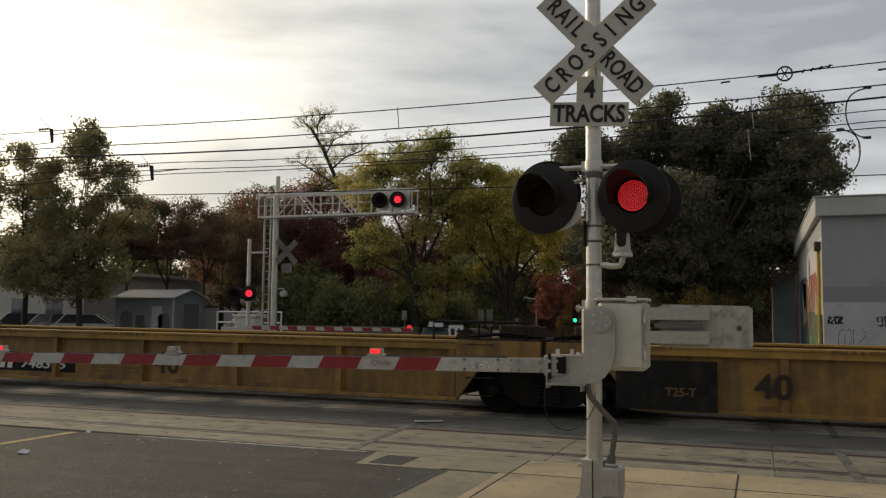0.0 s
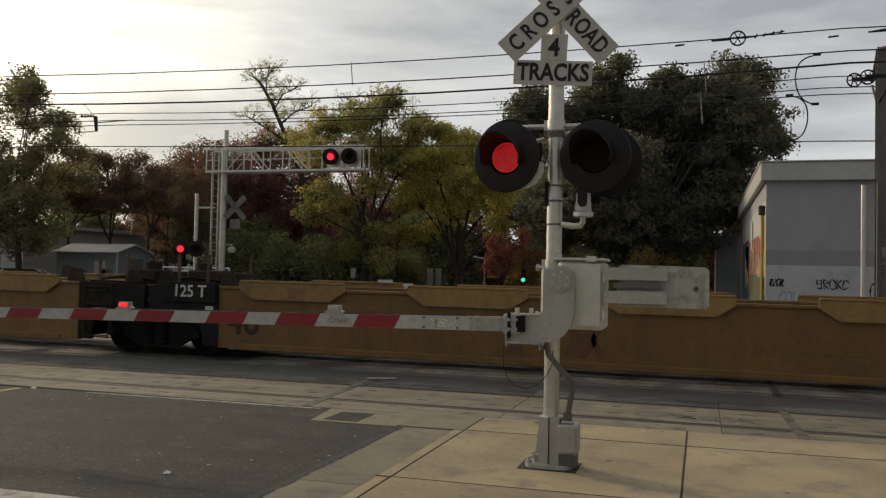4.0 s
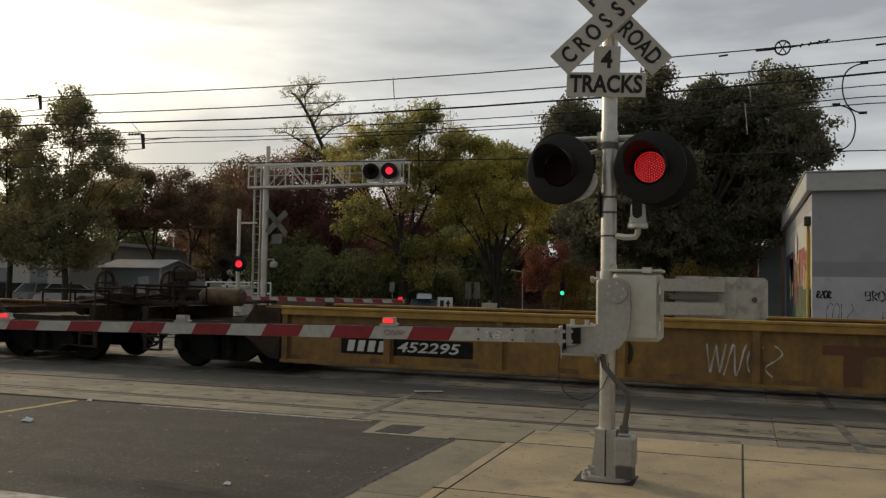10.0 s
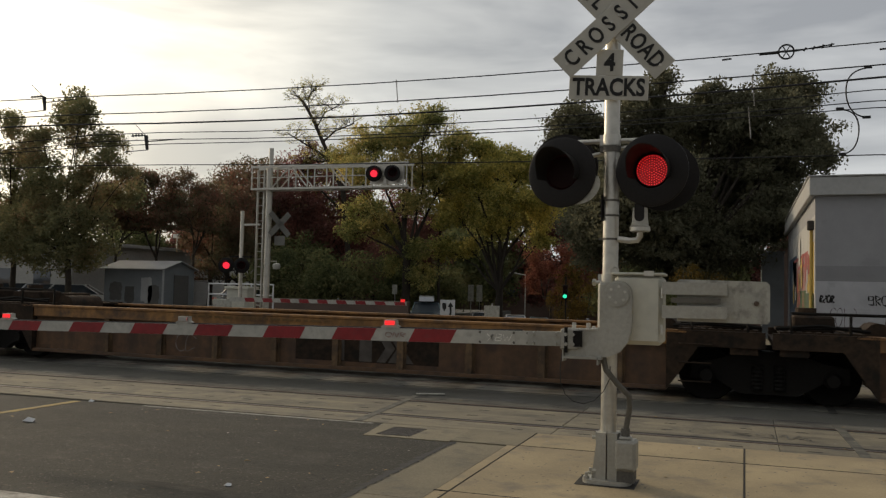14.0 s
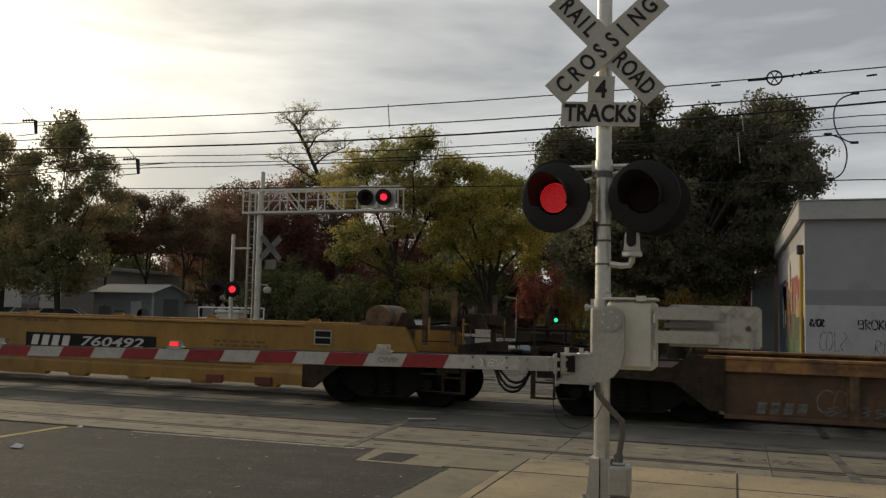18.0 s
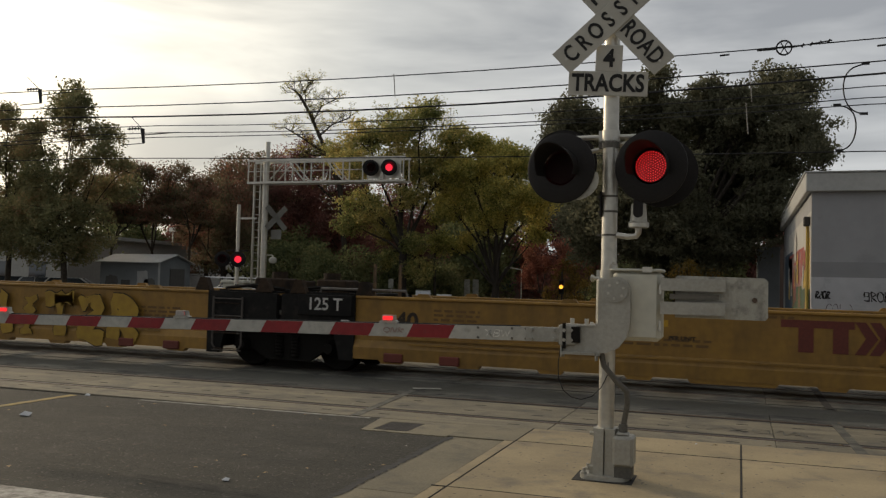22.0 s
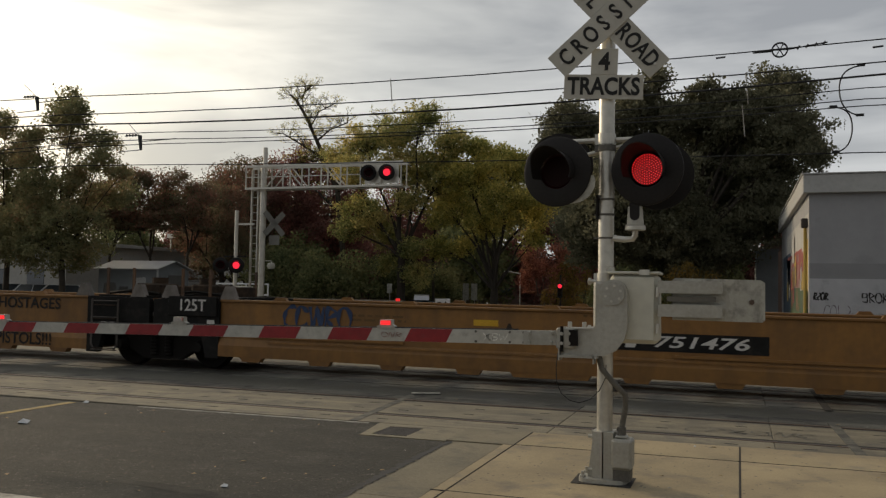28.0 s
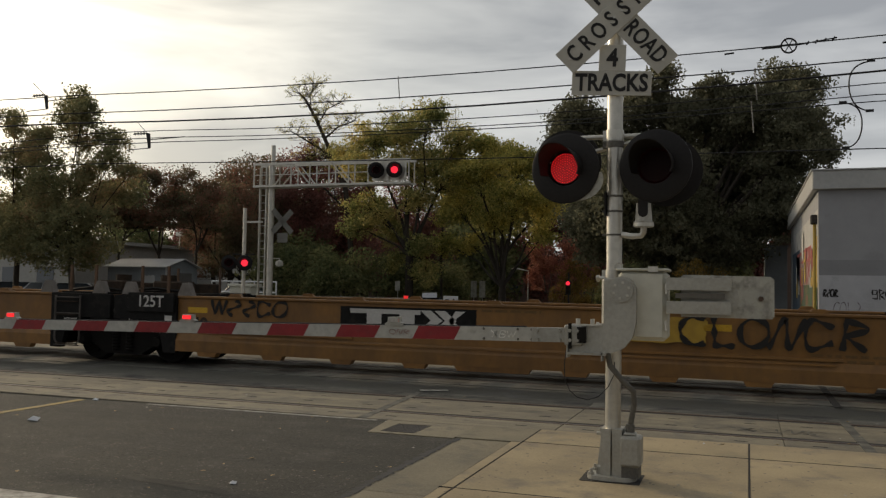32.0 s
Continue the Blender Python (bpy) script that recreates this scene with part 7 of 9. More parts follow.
# ---- trees ----
LEAF = dict(
    elm=leaf_mat("yellow_green_leaves", [(0.055, 0.062, 0.026), (0.139, 0.147, 0.055), (0.257, 0.221, 0.084), (0.388, 0.301, 0.108)]),
    elm2=leaf_mat("olive_leaves", [(0.068, 0.075, 0.027), (0.147, 0.146, 0.044), (0.265, 0.229, 0.069), (0.405, 0.318, 0.091)]),
    oak=leaf_mat("dark_green_leaves", [(0.048, 0.046, 0.032), (0.07, 0.07, 0.046), (0.1, 0.097, 0.063), (0.142, 0.132, 0.083)]),
    left=leaf_mat("dull_green_leaves", [(0.074, 0.079, 0.044), (0.109, 0.11, 0.056), (0.152, 0.134, 0.069), (0.21, 0.134, 0.078)]),
    rust=leaf_mat("rusty_leaves", [(0.058, 0.062, 0.036), (0.085, 0.078, 0.046), (0.115, 0.072, 0.05), (0.19, 0.078, 0.056)]),
    plum=leaf_mat("plum_leaves", [(0.059, 0.038, 0.034), (0.1, 0.055, 0.045), (0.144, 0.064, 0.055), (0.209, 0.087, 0.068)]),
    hedge=leaf_mat("hedge_leaves", [(0.037, 0.046, 0.024), (0.07, 0.078, 0.036), (0.108, 0.108, 0.05), (0.151, 0.129, 0.059)]),
    maple=leaf_mat("red_maple_leaves", [(0.077, 0.032, 0.026), (0.135, 0.052, 0.039), (0.198, 0.086, 0.055), (0.234, 0.144, 0.078)]),
    gold=leaf_mat("golden_leaves", [(0.039, 0.034, 0.013), (0.081, 0.06, 0.019), (0.133, 0.085, 0.025), (0.172, 0.12, 0.038)]),
)


def leaves(rng, centres, per, size, flat=0.8):
    """Small folded leaf sprays scattered in clumps; centres are (x, y, z, radius)."""
    vs, fs = [], []
    for cx, cy, cz, r in centres:
        k = max(6, int(per * r * r))
        d = rng.normal(size=(k, 3))
        d /= np.linalg.norm(d, axis=1)[:, None]
        rad = r * rng.uniform(0.25, 1.0, k) ** 0.55
        p = np.array((cx, cy, cz)) + d * rad[:, None] * np.array((1, 1, flat))
        a = rng.normal(size=(k, 3))
        a /= np.linalg.norm(a, axis=1)[:, None]
        b = np.cross(a, rng.normal(size=(k, 3)))
        b /= np.linalg.norm(b, axis=1)[:, None] + 1e-9
        s = size * rng.uniform(0.5, 1.25, k)[:, None]
        q = np.stack([p - a * s, p - b * s * 0.55, p + a * s, p + b * s * 0.55], 1)
        n = len(vs) * 4
        vs.append(q.reshape(-1, 3))
        fs.append(k)
    return np.concatenate(vs), sum(fs)


def leaf_object(name, v, n, material, parent, label=""):
    me = bpy.data.meshes.new(name)
    me.vertices.add(4 * n)
    me.vertices.foreach_set("co", v.ravel())
    me.loops.add(4 * n)
    me.loops.foreach_set("vertex_index", np.arange(4 * n))
    me.polygons.add(n)
    me.polygons.foreach_set("loop_start", np.arange(0, 4 * n, 4))
    me.update(calc_edges=True)
    me.materials.append(material)
    return part(name, me, None, parent, label)


def tree(x, y, base, top, rx, leaf, label, seed, dens=26, size=0.16, clump=(0.7, 1.5), trunk=0.28, limbs=26, clumps=3, stems=1, bare=0, ry=None, category="tree"):
    """A tapered trunk, forking limbs and clumps of leaves about their ends, in a crown from base to top."""
    rng, r = np.random.default_rng(seed), random.Random(seed)
    z0 = ground_z(x, y)
    t = thing("tree", label, category, at=pose(x, y, z0))
    base, top = base - z0 * 0.5, top - z0
    wood, ends = Build(), []
    ry = ry or rx
    zc, rz = (base + top) / 2, (top - base) / 2
    for s in range(stems):
        ox, oy = (r.uniform(-0.8, 0.8), r.uniform(-0.5, 0.5)) if stems > 1 else (0, 0)
        fork = base + rz * 0.25
        pts = [(ox * 0.3, oy * 0.3, -0.05), (ox * 0.6 + r.uniform(-0.1, 0.1), oy * 0.6, fork * 0.5), (ox, oy, fork), (ox * 1.5 + r.uniform(-0.4, 0.4), oy * 1.5, zc + rz * 0.3)]
        for k in range(3):
            wood.cyl(pts[k], pts[k + 1], trunk * (1 - 0.25 * k), trunk * (0.75 - 0.25 * k), n=9)
        for k in range(limbs // stems):
            a, e = r.uniform(0, 6.283), r.uniform(-0.75, 1.0)
            f = r.uniform(0.55, 1.0) * (1 + 0.18 * math.sin(3 * a + seed))
            c = math.sqrt(max(0.0, 1 - e * e * 0.9))
            end = (rx * f * c * math.cos(a), ry * f * c * math.sin(a), zc + rz * e * min(f * 1.05, 1.0))
            st = r.uniform(0.25, 0.95)
            start = (pts[2][0] * (1 - st) + pts[3][0] * st, pts[2][1] * (1 - st) + pts[3][1] * st, pts[2][2] * (1 - st) + pts[3][2] * st)
            mid = tuple(start[i] * 0.5 + end[i] * 0.5 + r.uniform(-0.5, 0.5) + (0.4 if i == 2 else 0) for i in range(3))
            wood.cyl(start, mid, trunk * 0.32, trunk * 0.20, n=6)
            wood.cyl(mid, end, trunk * 0.20, trunk * 0.06, n=5)
            ends.append((*end, r.uniform(*clump)))
            for _ in range(clumps * 2):
                w = r.uniform(0.35, 1.0)
                p = [mid[i] * (1 - w) + end[i] * w + r.uniform(-1, 1) * clump[1] * 0.9 for i in range(3)]
                p[2] = max(p[2], base - 0.3)
                ends.append((*p, r.uniform(*clump) * 0.8))
                wood.cyl(mid, p, trunk * 0.09, trunk * 0.03, n=4)
    for k in range(bare):
        a = r.uniform(-0.9, 0.9)
        p = Vector((a * rx * 0.75, r.uniform(-1, 1), zc + rz * 0.45))
        for g in range(5):
            q = p + Vector((r.uniform(-0.7, 0.7) + a * 0.4, r.uniform(-0.4, 0.4), r.uniform(0.4, 1.1)))
            wood.cyl(p, q, 0.06 - 0.009 * g, 0.05 - 0.009 * g, n=4)
            for _ in range(3):
                e = q + Vector((r.uniform(-1, 1), r.uniform(-0.5, 0.5), r.uniform(0.0, 0.9)))
                wood.cyl(q, e, 0.022, 0.008, n=3)
                ends.append((*e, 0.22))
            p = q
    part("trunk", wood, M["bark"], t, smooth=True)
    v, n = leaves(rng, ends, dens * 3.8, size * 1.15)
    leaf_object("crown", v, n, LEAF[leaf], t)
    return t


def grown_tree(x, y, fork, base, top, rx, leaf, label, seed, levels=6, per=120, size=0.085, spread=0.42, trunk=0.3, stems=1, kids=(2, 3), cx=0.0, up=0.25, category="tree", ry=None, fill=0, taper=0.0, full=1.0):
    """A tree grown by forking: trunk, limbs, branches and twigs with leaves strewn along the twigs; the crown fills rx, ry, base to top."""
    rng, r = np.random.default_rng(seed), random.Random(seed)
    z0 = ground_z(x, y)
    t = thing("tree", label, category, at=pose(x, y, z0))
    fork, base, top = fork - z0, base - z0, top - z0
    segs, tips = [], []

    def grow(p, d, length, rad, level):
        for k in range(2):
            d = (d + Vector((r.uniform(-0.28, 0.28), r.uniform(-0.28, 0.28), r.uniform(-0.14, 0.2)))).normalized()
            q = p + d * length * 0.5
            segs.append((p, q, rad * (1 - 0.16 * k), rad * (0.84 - 0.16 * k)))
            p = q
            if k == 0 and level > 1 and r.random() < 0.6:
                side = (d + Vector((r.uniform(-1, 1), r.uniform(-1, 1), r.uniform(-0.5, 0.5)))).normalized()
                grow(p, side, length * 0.62, rad * 0.5, level - 1)
        if level <= 1:
            tips.append(p)
            tips.append(p - d * length * 0.45)
            return
        n = r.choice(kids)
        for k in range(n):
            a = 6.283 * (k + r.uniform(-0.3, 0.3)) / n
            o = d.orthogonal().normalized()
            o = o * math.cos(a) + d.cross(o) * math.sin(a)
            e = (d + o * r.uniform(0.45, 0.95) + Vector((0, 0, up))).normalized()
            grow(p, e, length * r.uniform(0.66, 0.86), rad * (0.72 if n == 2 else 0.6), level - 1)

    for k in range(stems):
        a = 6.283 * k / stems + r.uniform(-0.4, 0.4)
        tilt = 0.0 if stems == 1 else 0.35
        foot = Vector((0.25 * math.cos(a), 0.2 * math.sin(a), -0.1)) * (1 if stems > 1 else 0) + Vector((0, 0, -0.1))
        head = Vector((cx * 0.4 + fork * tilt * math.cos(a), fork * tilt * math.sin(a), fork))
        mid = (foot + head) / 2 + Vector((r.uniform(-0.15, 0.15), r.uniform(-0.1, 0.1), 0))
        segs.append((foot, mid, trunk, trunk * 0.84))
        segs.append((mid, head, trunk * 0.84, trunk * 0.72))
        n = 3 if stems < 3 else 2
        for j in range(n):
            b = 6.283 * j / n + r.uniform(-0.5, 0.5)
            grow(head, Vector((math.cos(b) * 0.8 + 0.5 * tilt * math.cos(a), math.sin(b) * 0.8, r.uniform(0.5, 1.4))).normalized(), (top - fork) * 0.32, trunk * 0.55, levels - 1)
    arr = np.array([tuple(p) for p in tips])
    mean = arr.mean(0)
    ex, ey = np.percentile(abs(arr[:, 0] - mean[0]), 99), np.percentile(abs(arr[:, 1] - mean[1]), 99)
    lo, hi = np.percentile(arr[:, 2], 1), np.percentile(arr[:, 2], 99.7)
    ry = ry or rx

    def fit(p):
        if p[2] <= fork + 1e-4:
            return Vector(p)
        w = min(1.0, (p[2] - fork) / (0.25 * (hi - fork)))
        u, v2, h = (p[0] - mean[0]) / ex, (p[1] - mean[1]) / ey, min(max((p[2] - lo) / (hi - lo), 0.0), 1.02)
        u, v2, h = math.copysign(abs(u) ** full, u), math.copysign(abs(v2) ** full, v2), h ** full
        g = (1 + 0.3 * taper - taper * h) * math.sqrt(max(0.08, 1 - (1 - full) * 1.6 * h ** 6))
        f = Vector((cx + u * rx * g, v2 * ry * g, base + h * (top - base)))
        return Vector(p) * (1 - w) + f * w

    wood = Build()
    for p, q, a, b in segs:
        p, q = fit(p), fit(q)
        if (q - p).length > 0.01:
            wood.cyl(p, q, max(a, 0.012), max(b, 0.008), n=9 if a > 0.15 else 5 if a > 0.05 else 3, caps=False)
    part("trunk", wood, M["bark"], t, smooth=True)
    ends = np.array([tuple(fit(p)) for p in tips])
    if fill:
        pick = ends[rng.integers(0, len(ends), fill)]
        ends = np.concatenate([ends, pick * (1, 1, 0.85) * rng.uniform(0.55, 0.95, (fill, 1)) + np.array((0, 0, base * 0.15 + 0.3))])
    k = len(ends) * per
    c = np.repeat(ends, per, 0) + np.clip(rng.normal(size=(k, 3)), -1.7, 1.7) * spread * np.repeat(rng.uniform(0.5, 1.2, len(ends)), per)[:, None] * (1, 1, 0.7)
    c += np.clip(base + 0.4 - c[:, 2:3], 0, None) * (0, 0, 0.8)
    a = rng.normal(size=(k, 3))
    a /= np.linalg.norm(a, axis=1)[:, None]
    b = np.cross(a, rng.normal(size=(k, 3)))
    b /= np.linalg.norm(b, axis=1)[:, None] + 1e-9
    sz = size * rng.uniform(0.5, 1.3, k)[:, None]
    v = np.stack([c - a * sz, c - b * sz * 0.55, c + a * sz, c + b * sz * 0.55], 1).reshape(-1, 3)
    leaf_object("crown", v, k, LEAF[leaf], t)
    return t


def lobed_tree(x, y, fork, lobes, leaf, label, seed, dens=1.0, per=46, size=0.075, spread=0.30, trunk=0.3, core=0.0, lean=0.0, category="tree", flat=0.6):
    """A tree whose limbs end in rounded masses of foliage; lobes are (across, height, half width, half height) about the foot."""
    rng, r = np.random.default_rng(seed), random.Random(seed)
    z0 = ground_z(x, y)
    t = thing("tree", label, category, at=pose(x, y, z0))
    wood, clumps, cores = Build(), [], []
    head = Vector((lean, 0, fork - z0))
    foot, bend = Vector((0, 0, -0.1)), Vector((lean * 0.3 + r.uniform(-0.1, 0.1), r.uniform(-0.1, 0.1), (fork - z0) * 0.5))
    wood.cyl(foot, bend, trunk, trunk * 0.84, n=10, caps=False)
    wood.cyl(bend, head, trunk * 0.84, trunk * 0.75, n=10, caps=False)
    for dx, h, rx, rz in lobes:
        ry = (rx + rz) * 0.6
        c = Vector((dx, r.uniform(-1.0, 1.0) * ry * 0.9, h - z0))
        mid = head.lerp(c, 0.5) + Vector((r.uniform(-0.4, 0.4), r.uniform(-0.3, 0.3), r.uniform(0.0, 0.5)))
        q1, q2 = head.lerp(mid, 0.5) + Vector((r.uniform(-0.2, 0.2), 0, r.uniform(-0.1, 0.2))), mid.lerp(c, 0.5) + Vector((r.uniform(-0.2, 0.2), 0, r.uniform(-0.1, 0.2)))
        rad = trunk * min(0.55, 0.22 + 0.10 * rx)
        for k, (a, b) in enumerate(((head, q1), (q1, mid), (mid, q2), (q2, c))):
            wood.cyl(a, b, rad * (1 - 0.2 * k), rad * (0.8 - 0.2 * k), n=6, caps=False)
        n = int(dens * 13 * (rx * rz + rx * ry + ry * rz) / 3 + 5)
        for k in range(n):
            d = rng.normal(size=3)
            d /= np.linalg.norm(d)
            f = rng.uniform(0.12, 1.0) ** 0.5
            wob = 1 + 0.16 * math.sin(4 * math.atan2(d[2], d[0]) + seed + dx)
            p = np.array(c) + d * f * wob * np.array((rx, ry, rz))
            clumps.append((*p, rng.uniform(0.55, 1.25)))
            if k % 2 == 0:
                wood.cyl(q2.lerp(c, r.random()), p, max(rad * 0.14, 0.016), 0.008, n=3, caps=False)
        for k in range(int(core * 60 * rx * rz)):
            d = rng.normal(size=3)
            d /= np.linalg.norm(d)
            cores.append(np.array(c) + d * rng.uniform(0.0, 0.80) * np.array((rx, ry, rz)))
    part("trunk", wood, M["bark"], t, smooth=True)
    cl = np.array(clumps)
    k = len(cl) * per
    c = np.repeat(cl[:, :3], per, 0) + np.clip(rng.normal(size=(k, 3)), -1.8, 1.8) * spread * np.repeat(cl[:, 3], per)[:, None] * (1, 1, flat)
    sz = size * rng.uniform(0.55, 1.3, (k, 1))
    if cores:
        c = np.concatenate([c, np.array(cores)])
        sz = np.concatenate([sz, 0.24 * rng.uniform(0.6, 1.2, (len(cores), 1))])
        k = len(c)
    a = rng.normal(size=(k, 3))
    a /= np.linalg.norm(a, axis=1)[:, None]
    b = np.cross(a, rng.normal(size=(k, 3)))
    b /= np.linalg.norm(b, axis=1)[:, None] + 1e-9
    v = np.stack([c - a * sz, c - b * sz * 0.6, c + a * sz, c + b * sz * 0.6], 1).reshape(-1, 3)
    leaf_object("crown", v, k, LEAF[leaf], t)
    return t


def bare_tree():
    """The half-dead tree: crooked bare limbs with fine twigs and a few leaves left at their ends."""
    r, rng = random.Random(31), np.random.default_rng(31)
    X, Y = -27.2, 57.0
    t = thing("tree", "half-dead tree with crooked bare limbs and few leaves", "tree", at=pose(X, Y, ground_z(X, Y)))
    wood, ends = Build(), []
    limbs = [([(0.0, 0.0), (0.1, 4.0), (-0.4, 8.6), (-1.9, 11.7), (-2.8, 13.8), (-3.7, 15.3), (-4.3, 15.9)], 0.24),
             ([(-1.2, 10.6), (-2.6, 11.7), (-3.8, 12.4), (-5.0, 13.1)], 0.10),
             ([(-2.2, 12.4), (-1.2, 13.2), (0.2, 13.7)], 0.07), ([(-2.7, 13.6), (-2.1, 14.6), (-0.8, 15.0)], 0.06),
             ([(-3.4, 14.8), (-3.5, 15.8), (-3.0, 16.5)], 0.05), ([(-0.6, 9.0), (1.2, 11.4), (2.6, 13.2), (3.4, 14.1)], 0.11),
             ([(-0.2, 7.0), (-2.2, 8.8), (-3.6, 9.8), (-4.2, 10.8)], 0.09), ([(-1.6, 11.0), (-2.4, 10.9), (-3.6, 11.3)], 0.06)]
    for pts, rad in limbs:
        n = len(pts)
        p3 = [Vector((u, r.uniform(-0.3, 0.3) * (k > 1), z)) for k, (u, z) in enumerate(pts)]
        for k in range(n - 1):
            wood.cyl(p3[k], p3[k + 1], rad * (1 - 0.8 * k / n), rad * (1 - 0.8 * (k + 1) / n), n=6, caps=False)
        for k in range(max(1, n - 4), n):
            for _ in range(10):
                p = p3[k - 1].lerp(p3[k], r.uniform(0.3, 1.0))
                q = p + Vector((r.uniform(-0.8, 0.8), r.uniform(-0.5, 0.5), r.uniform(-0.1, 0.8)))
                wood.cyl(p, q, 0.028, 0.014, n=3, caps=False)
                for _ in range(4):
                    e = q + Vector((r.uniform(-0.45, 0.45), r.uniform(-0.3, 0.3), r.uniform(-0.1, 0.45)))
                    wood.cyl(p.lerp(q, r.uniform(0.4, 1.0)), e, 0.014, 0.007, n=3, caps=False)
                    ends.append((*e, 0.20))
    part("trunk", wood, M["bark"], t, smooth=True)
    v, n = leaves(rng, ends, 260, 0.055)
    leaf_object("crown", v, n, LEAF["elm2"], t, "sparse olive leaves")


def make_trees():
    lobed_tree(-20.57, 52.0, 3.6, [(-5.0, 10.4, 1.5, 0.8), (-3.1, 11.4, 1.6, 1.0), (-0.5, 11.8, 1.6, 1.3), (1.4, 12.5, 1.2, 1.2), (3.0, 11.2, 1.3, 1.0), (-0.2, 9.7, 2.3, 1.3), (-3.1, 9.1, 1.5, 1.0), (-2.7, 6.6, 1.7, 1.2), (-3.6, 5.3, 0.9, 0.7), (-1.5, 5.1, 1.3, 0.8), (2.0, 8.8, 2.0, 1.4), (0.3, 7.2, 1.2, 0.9), (0.8, 4.2, 0.7, 0.9), (1.1, 2.6, 0.8, 0.9), (-1.2, 3.3, 0.9, 0.7)],
               "elm", "large elm with yellow-green autumn leaves and forked limbs", 11, 2.2, 62, 0.088, 0.32, 0.32)
    lobed_tree(-14.91, 54.0, 1.6, [(-0.6, 10.4, 1.6, 1.1), (1.3, 9.6, 1.4, 1.1), (-1.7, 8.8, 1.8, 1.3), (1.0, 7.5, 1.9, 1.2), (-2.8, 6.6, 1.8, 1.1), (-0.5, 5.8, 1.4, 0.8), (2.8, 6.9, 1.1, 1.2), (2.5, 5.1, 0.9, 0.7), (-3.5, 4.3, 1.1, 0.8), (-1.7, 11.0, 1.0, 0.7), (-3.6, 10.2, 1.2, 0.9), (-2.2, 4.5, 0.8, 0.6)],
               "elm2", "broad elm with golden olive leaves and a low fork", 13, 2.2, 62, 0.088, 0.32, 0.30)
    lobed_tree(-18.2, 66.0, 4.0, [(-2.6, 9.0, 2.6, 1.6), (0.5, 10.6, 2.6, 1.6), (3.2, 8.6, 2.4, 1.6), (0.4, 7.4, 3.0, 1.4)],
               "elm", "elm with olive autumn leaves behind the others", 12, 1.8, 60, 0.11, 0.40, 0.3)
    lobed_tree(-2.94, 48.0, 3.0, [(-6.2, 11.1, 1.5, 1.4), (-4.1, 9.6, 2.5, 2.9), (-2.3, 12.0, 1.6, 1.5), (-1.3, 13.3, 0.6, 0.7), (1.0, 11.8, 1.6, 1.3), (2.6, 11.8, 0.9, 1.2), (4.6, 12.6, 1.1, 1.2), (5.6, 11.8, 0.9, 1.2), (5.5, 9.7, 1.7, 1.6), (6.7, 8.9, 0.6, 0.9), (1.4, 8.2, 3.9, 3.7), (-2.1, 6.4, 3.2, 3.1), (4.3, 6.3, 1.9, 2.4), (-4.6, 5.2, 1.8, 2.5), (0.0, 4.3, 4.3, 2.1), (-6.8, 10.0, 0.8, 0.8), (-0.6, 10.8, 1.6, 1.5), (3.2, 10.8, 1.8, 1.7), (4.2, 8.6, 1.8, 1.8), (2.0, 10.6, 1.6, 1.4)],
               "oak", "large dense dark green oak behind the building", 14, 2.3, 80, 0.092, 0.33, 0.5, core=2.6)
    lobed_tree(-36.6, 40.0, 3.4, [(-0.4, 12.0, 0.9, 0.9), (-1.1, 11.0, 1.1, 0.8), (0.9, 11.1, 1.0, 0.8), (2.0, 9.8, 1.0, 0.8), (0.1, 9.8, 0.8, 0.6), (2.8, 8.5, 1.0, 0.8), (3.9, 7.8, 0.6, 0.4), (1.0, 7.9, 1.0, 0.6), (-1.9, 10.1, 0.8, 0.6), (-2.2, 8.6, 1.2, 0.7), (-0.5, 7.1, 2.2, 0.9), (2.3, 6.9, 1.6, 0.8), (-2.1, 5.8, 2.4, 1.3), (0.8, 5.3, 2.3, 1.3), (-0.3, 3.5, 3.0, 1.3), (-2.8, 4.0, 1.8, 1.5)],
               "left", "tall tree with dull green leaves in rounded masses", 52, 1.7, 70, 0.085, 0.26, 0.2, core=0.15, lean=-0.2, flat=0.95)
    lobed_tree(-41.73, 41.0, 3.0, [(-0.2, 11.1, 1.0, 0.8), (0.5, 10.0, 0.9, 0.6), (-0.4, 8.9, 1.3, 1.0), (0.3, 7.5, 1.5, 0.9), (-0.3, 6.1, 1.9, 1.4), (0.0, 4.4, 1.7, 1.4), (-2.5, 8.9, 2.2, 2.1), (-2.2, 5.4, 2.6, 2.1)],
               "left", "tree with dull green and reddish leaves", 18, 1.8, 70, 0.085, 0.27, 0.2, core=0.25, flat=0.95)
    grown_tree(-19.0, 54.0, 7.0, 8.0, 14.4, 1.5, "elm2", "thin upright half-bare tree with sparse leaves", 28, 5, 10, 0.06, 0.25, 0.10, up=0.6)
    bare_tree()
    grown_tree(-37.6, 49.0, 3.4, 5.2, 9.2, 3.0, "rust", "tree with dull rusty leaves", 44, 5, 130, 0.075, 0.38, 0.14, fill=40)
    grown_tree(-34.0, 52.0, 2.6, 2.6, 8.6, 3.0, "rust", "tree with dull rusty leaves", 45, 5, 130, 0.075, 0.38, 0.14, fill=40)
    grown_tree(-39.6, 47.4, 3.4, 5.0, 8.2, 3.0, "rust", "smaller tree with rusty red leaves", 37, 5, 110, 0.07, 0.34, 0.12)
    grown_tree(-35.0, 49.5, 3.6, 5.0, 8.4, 2.7, "rust", "smaller tree with rusty autumn leaves", 29, 5, 70, 0.07, 0.32, 0.12)
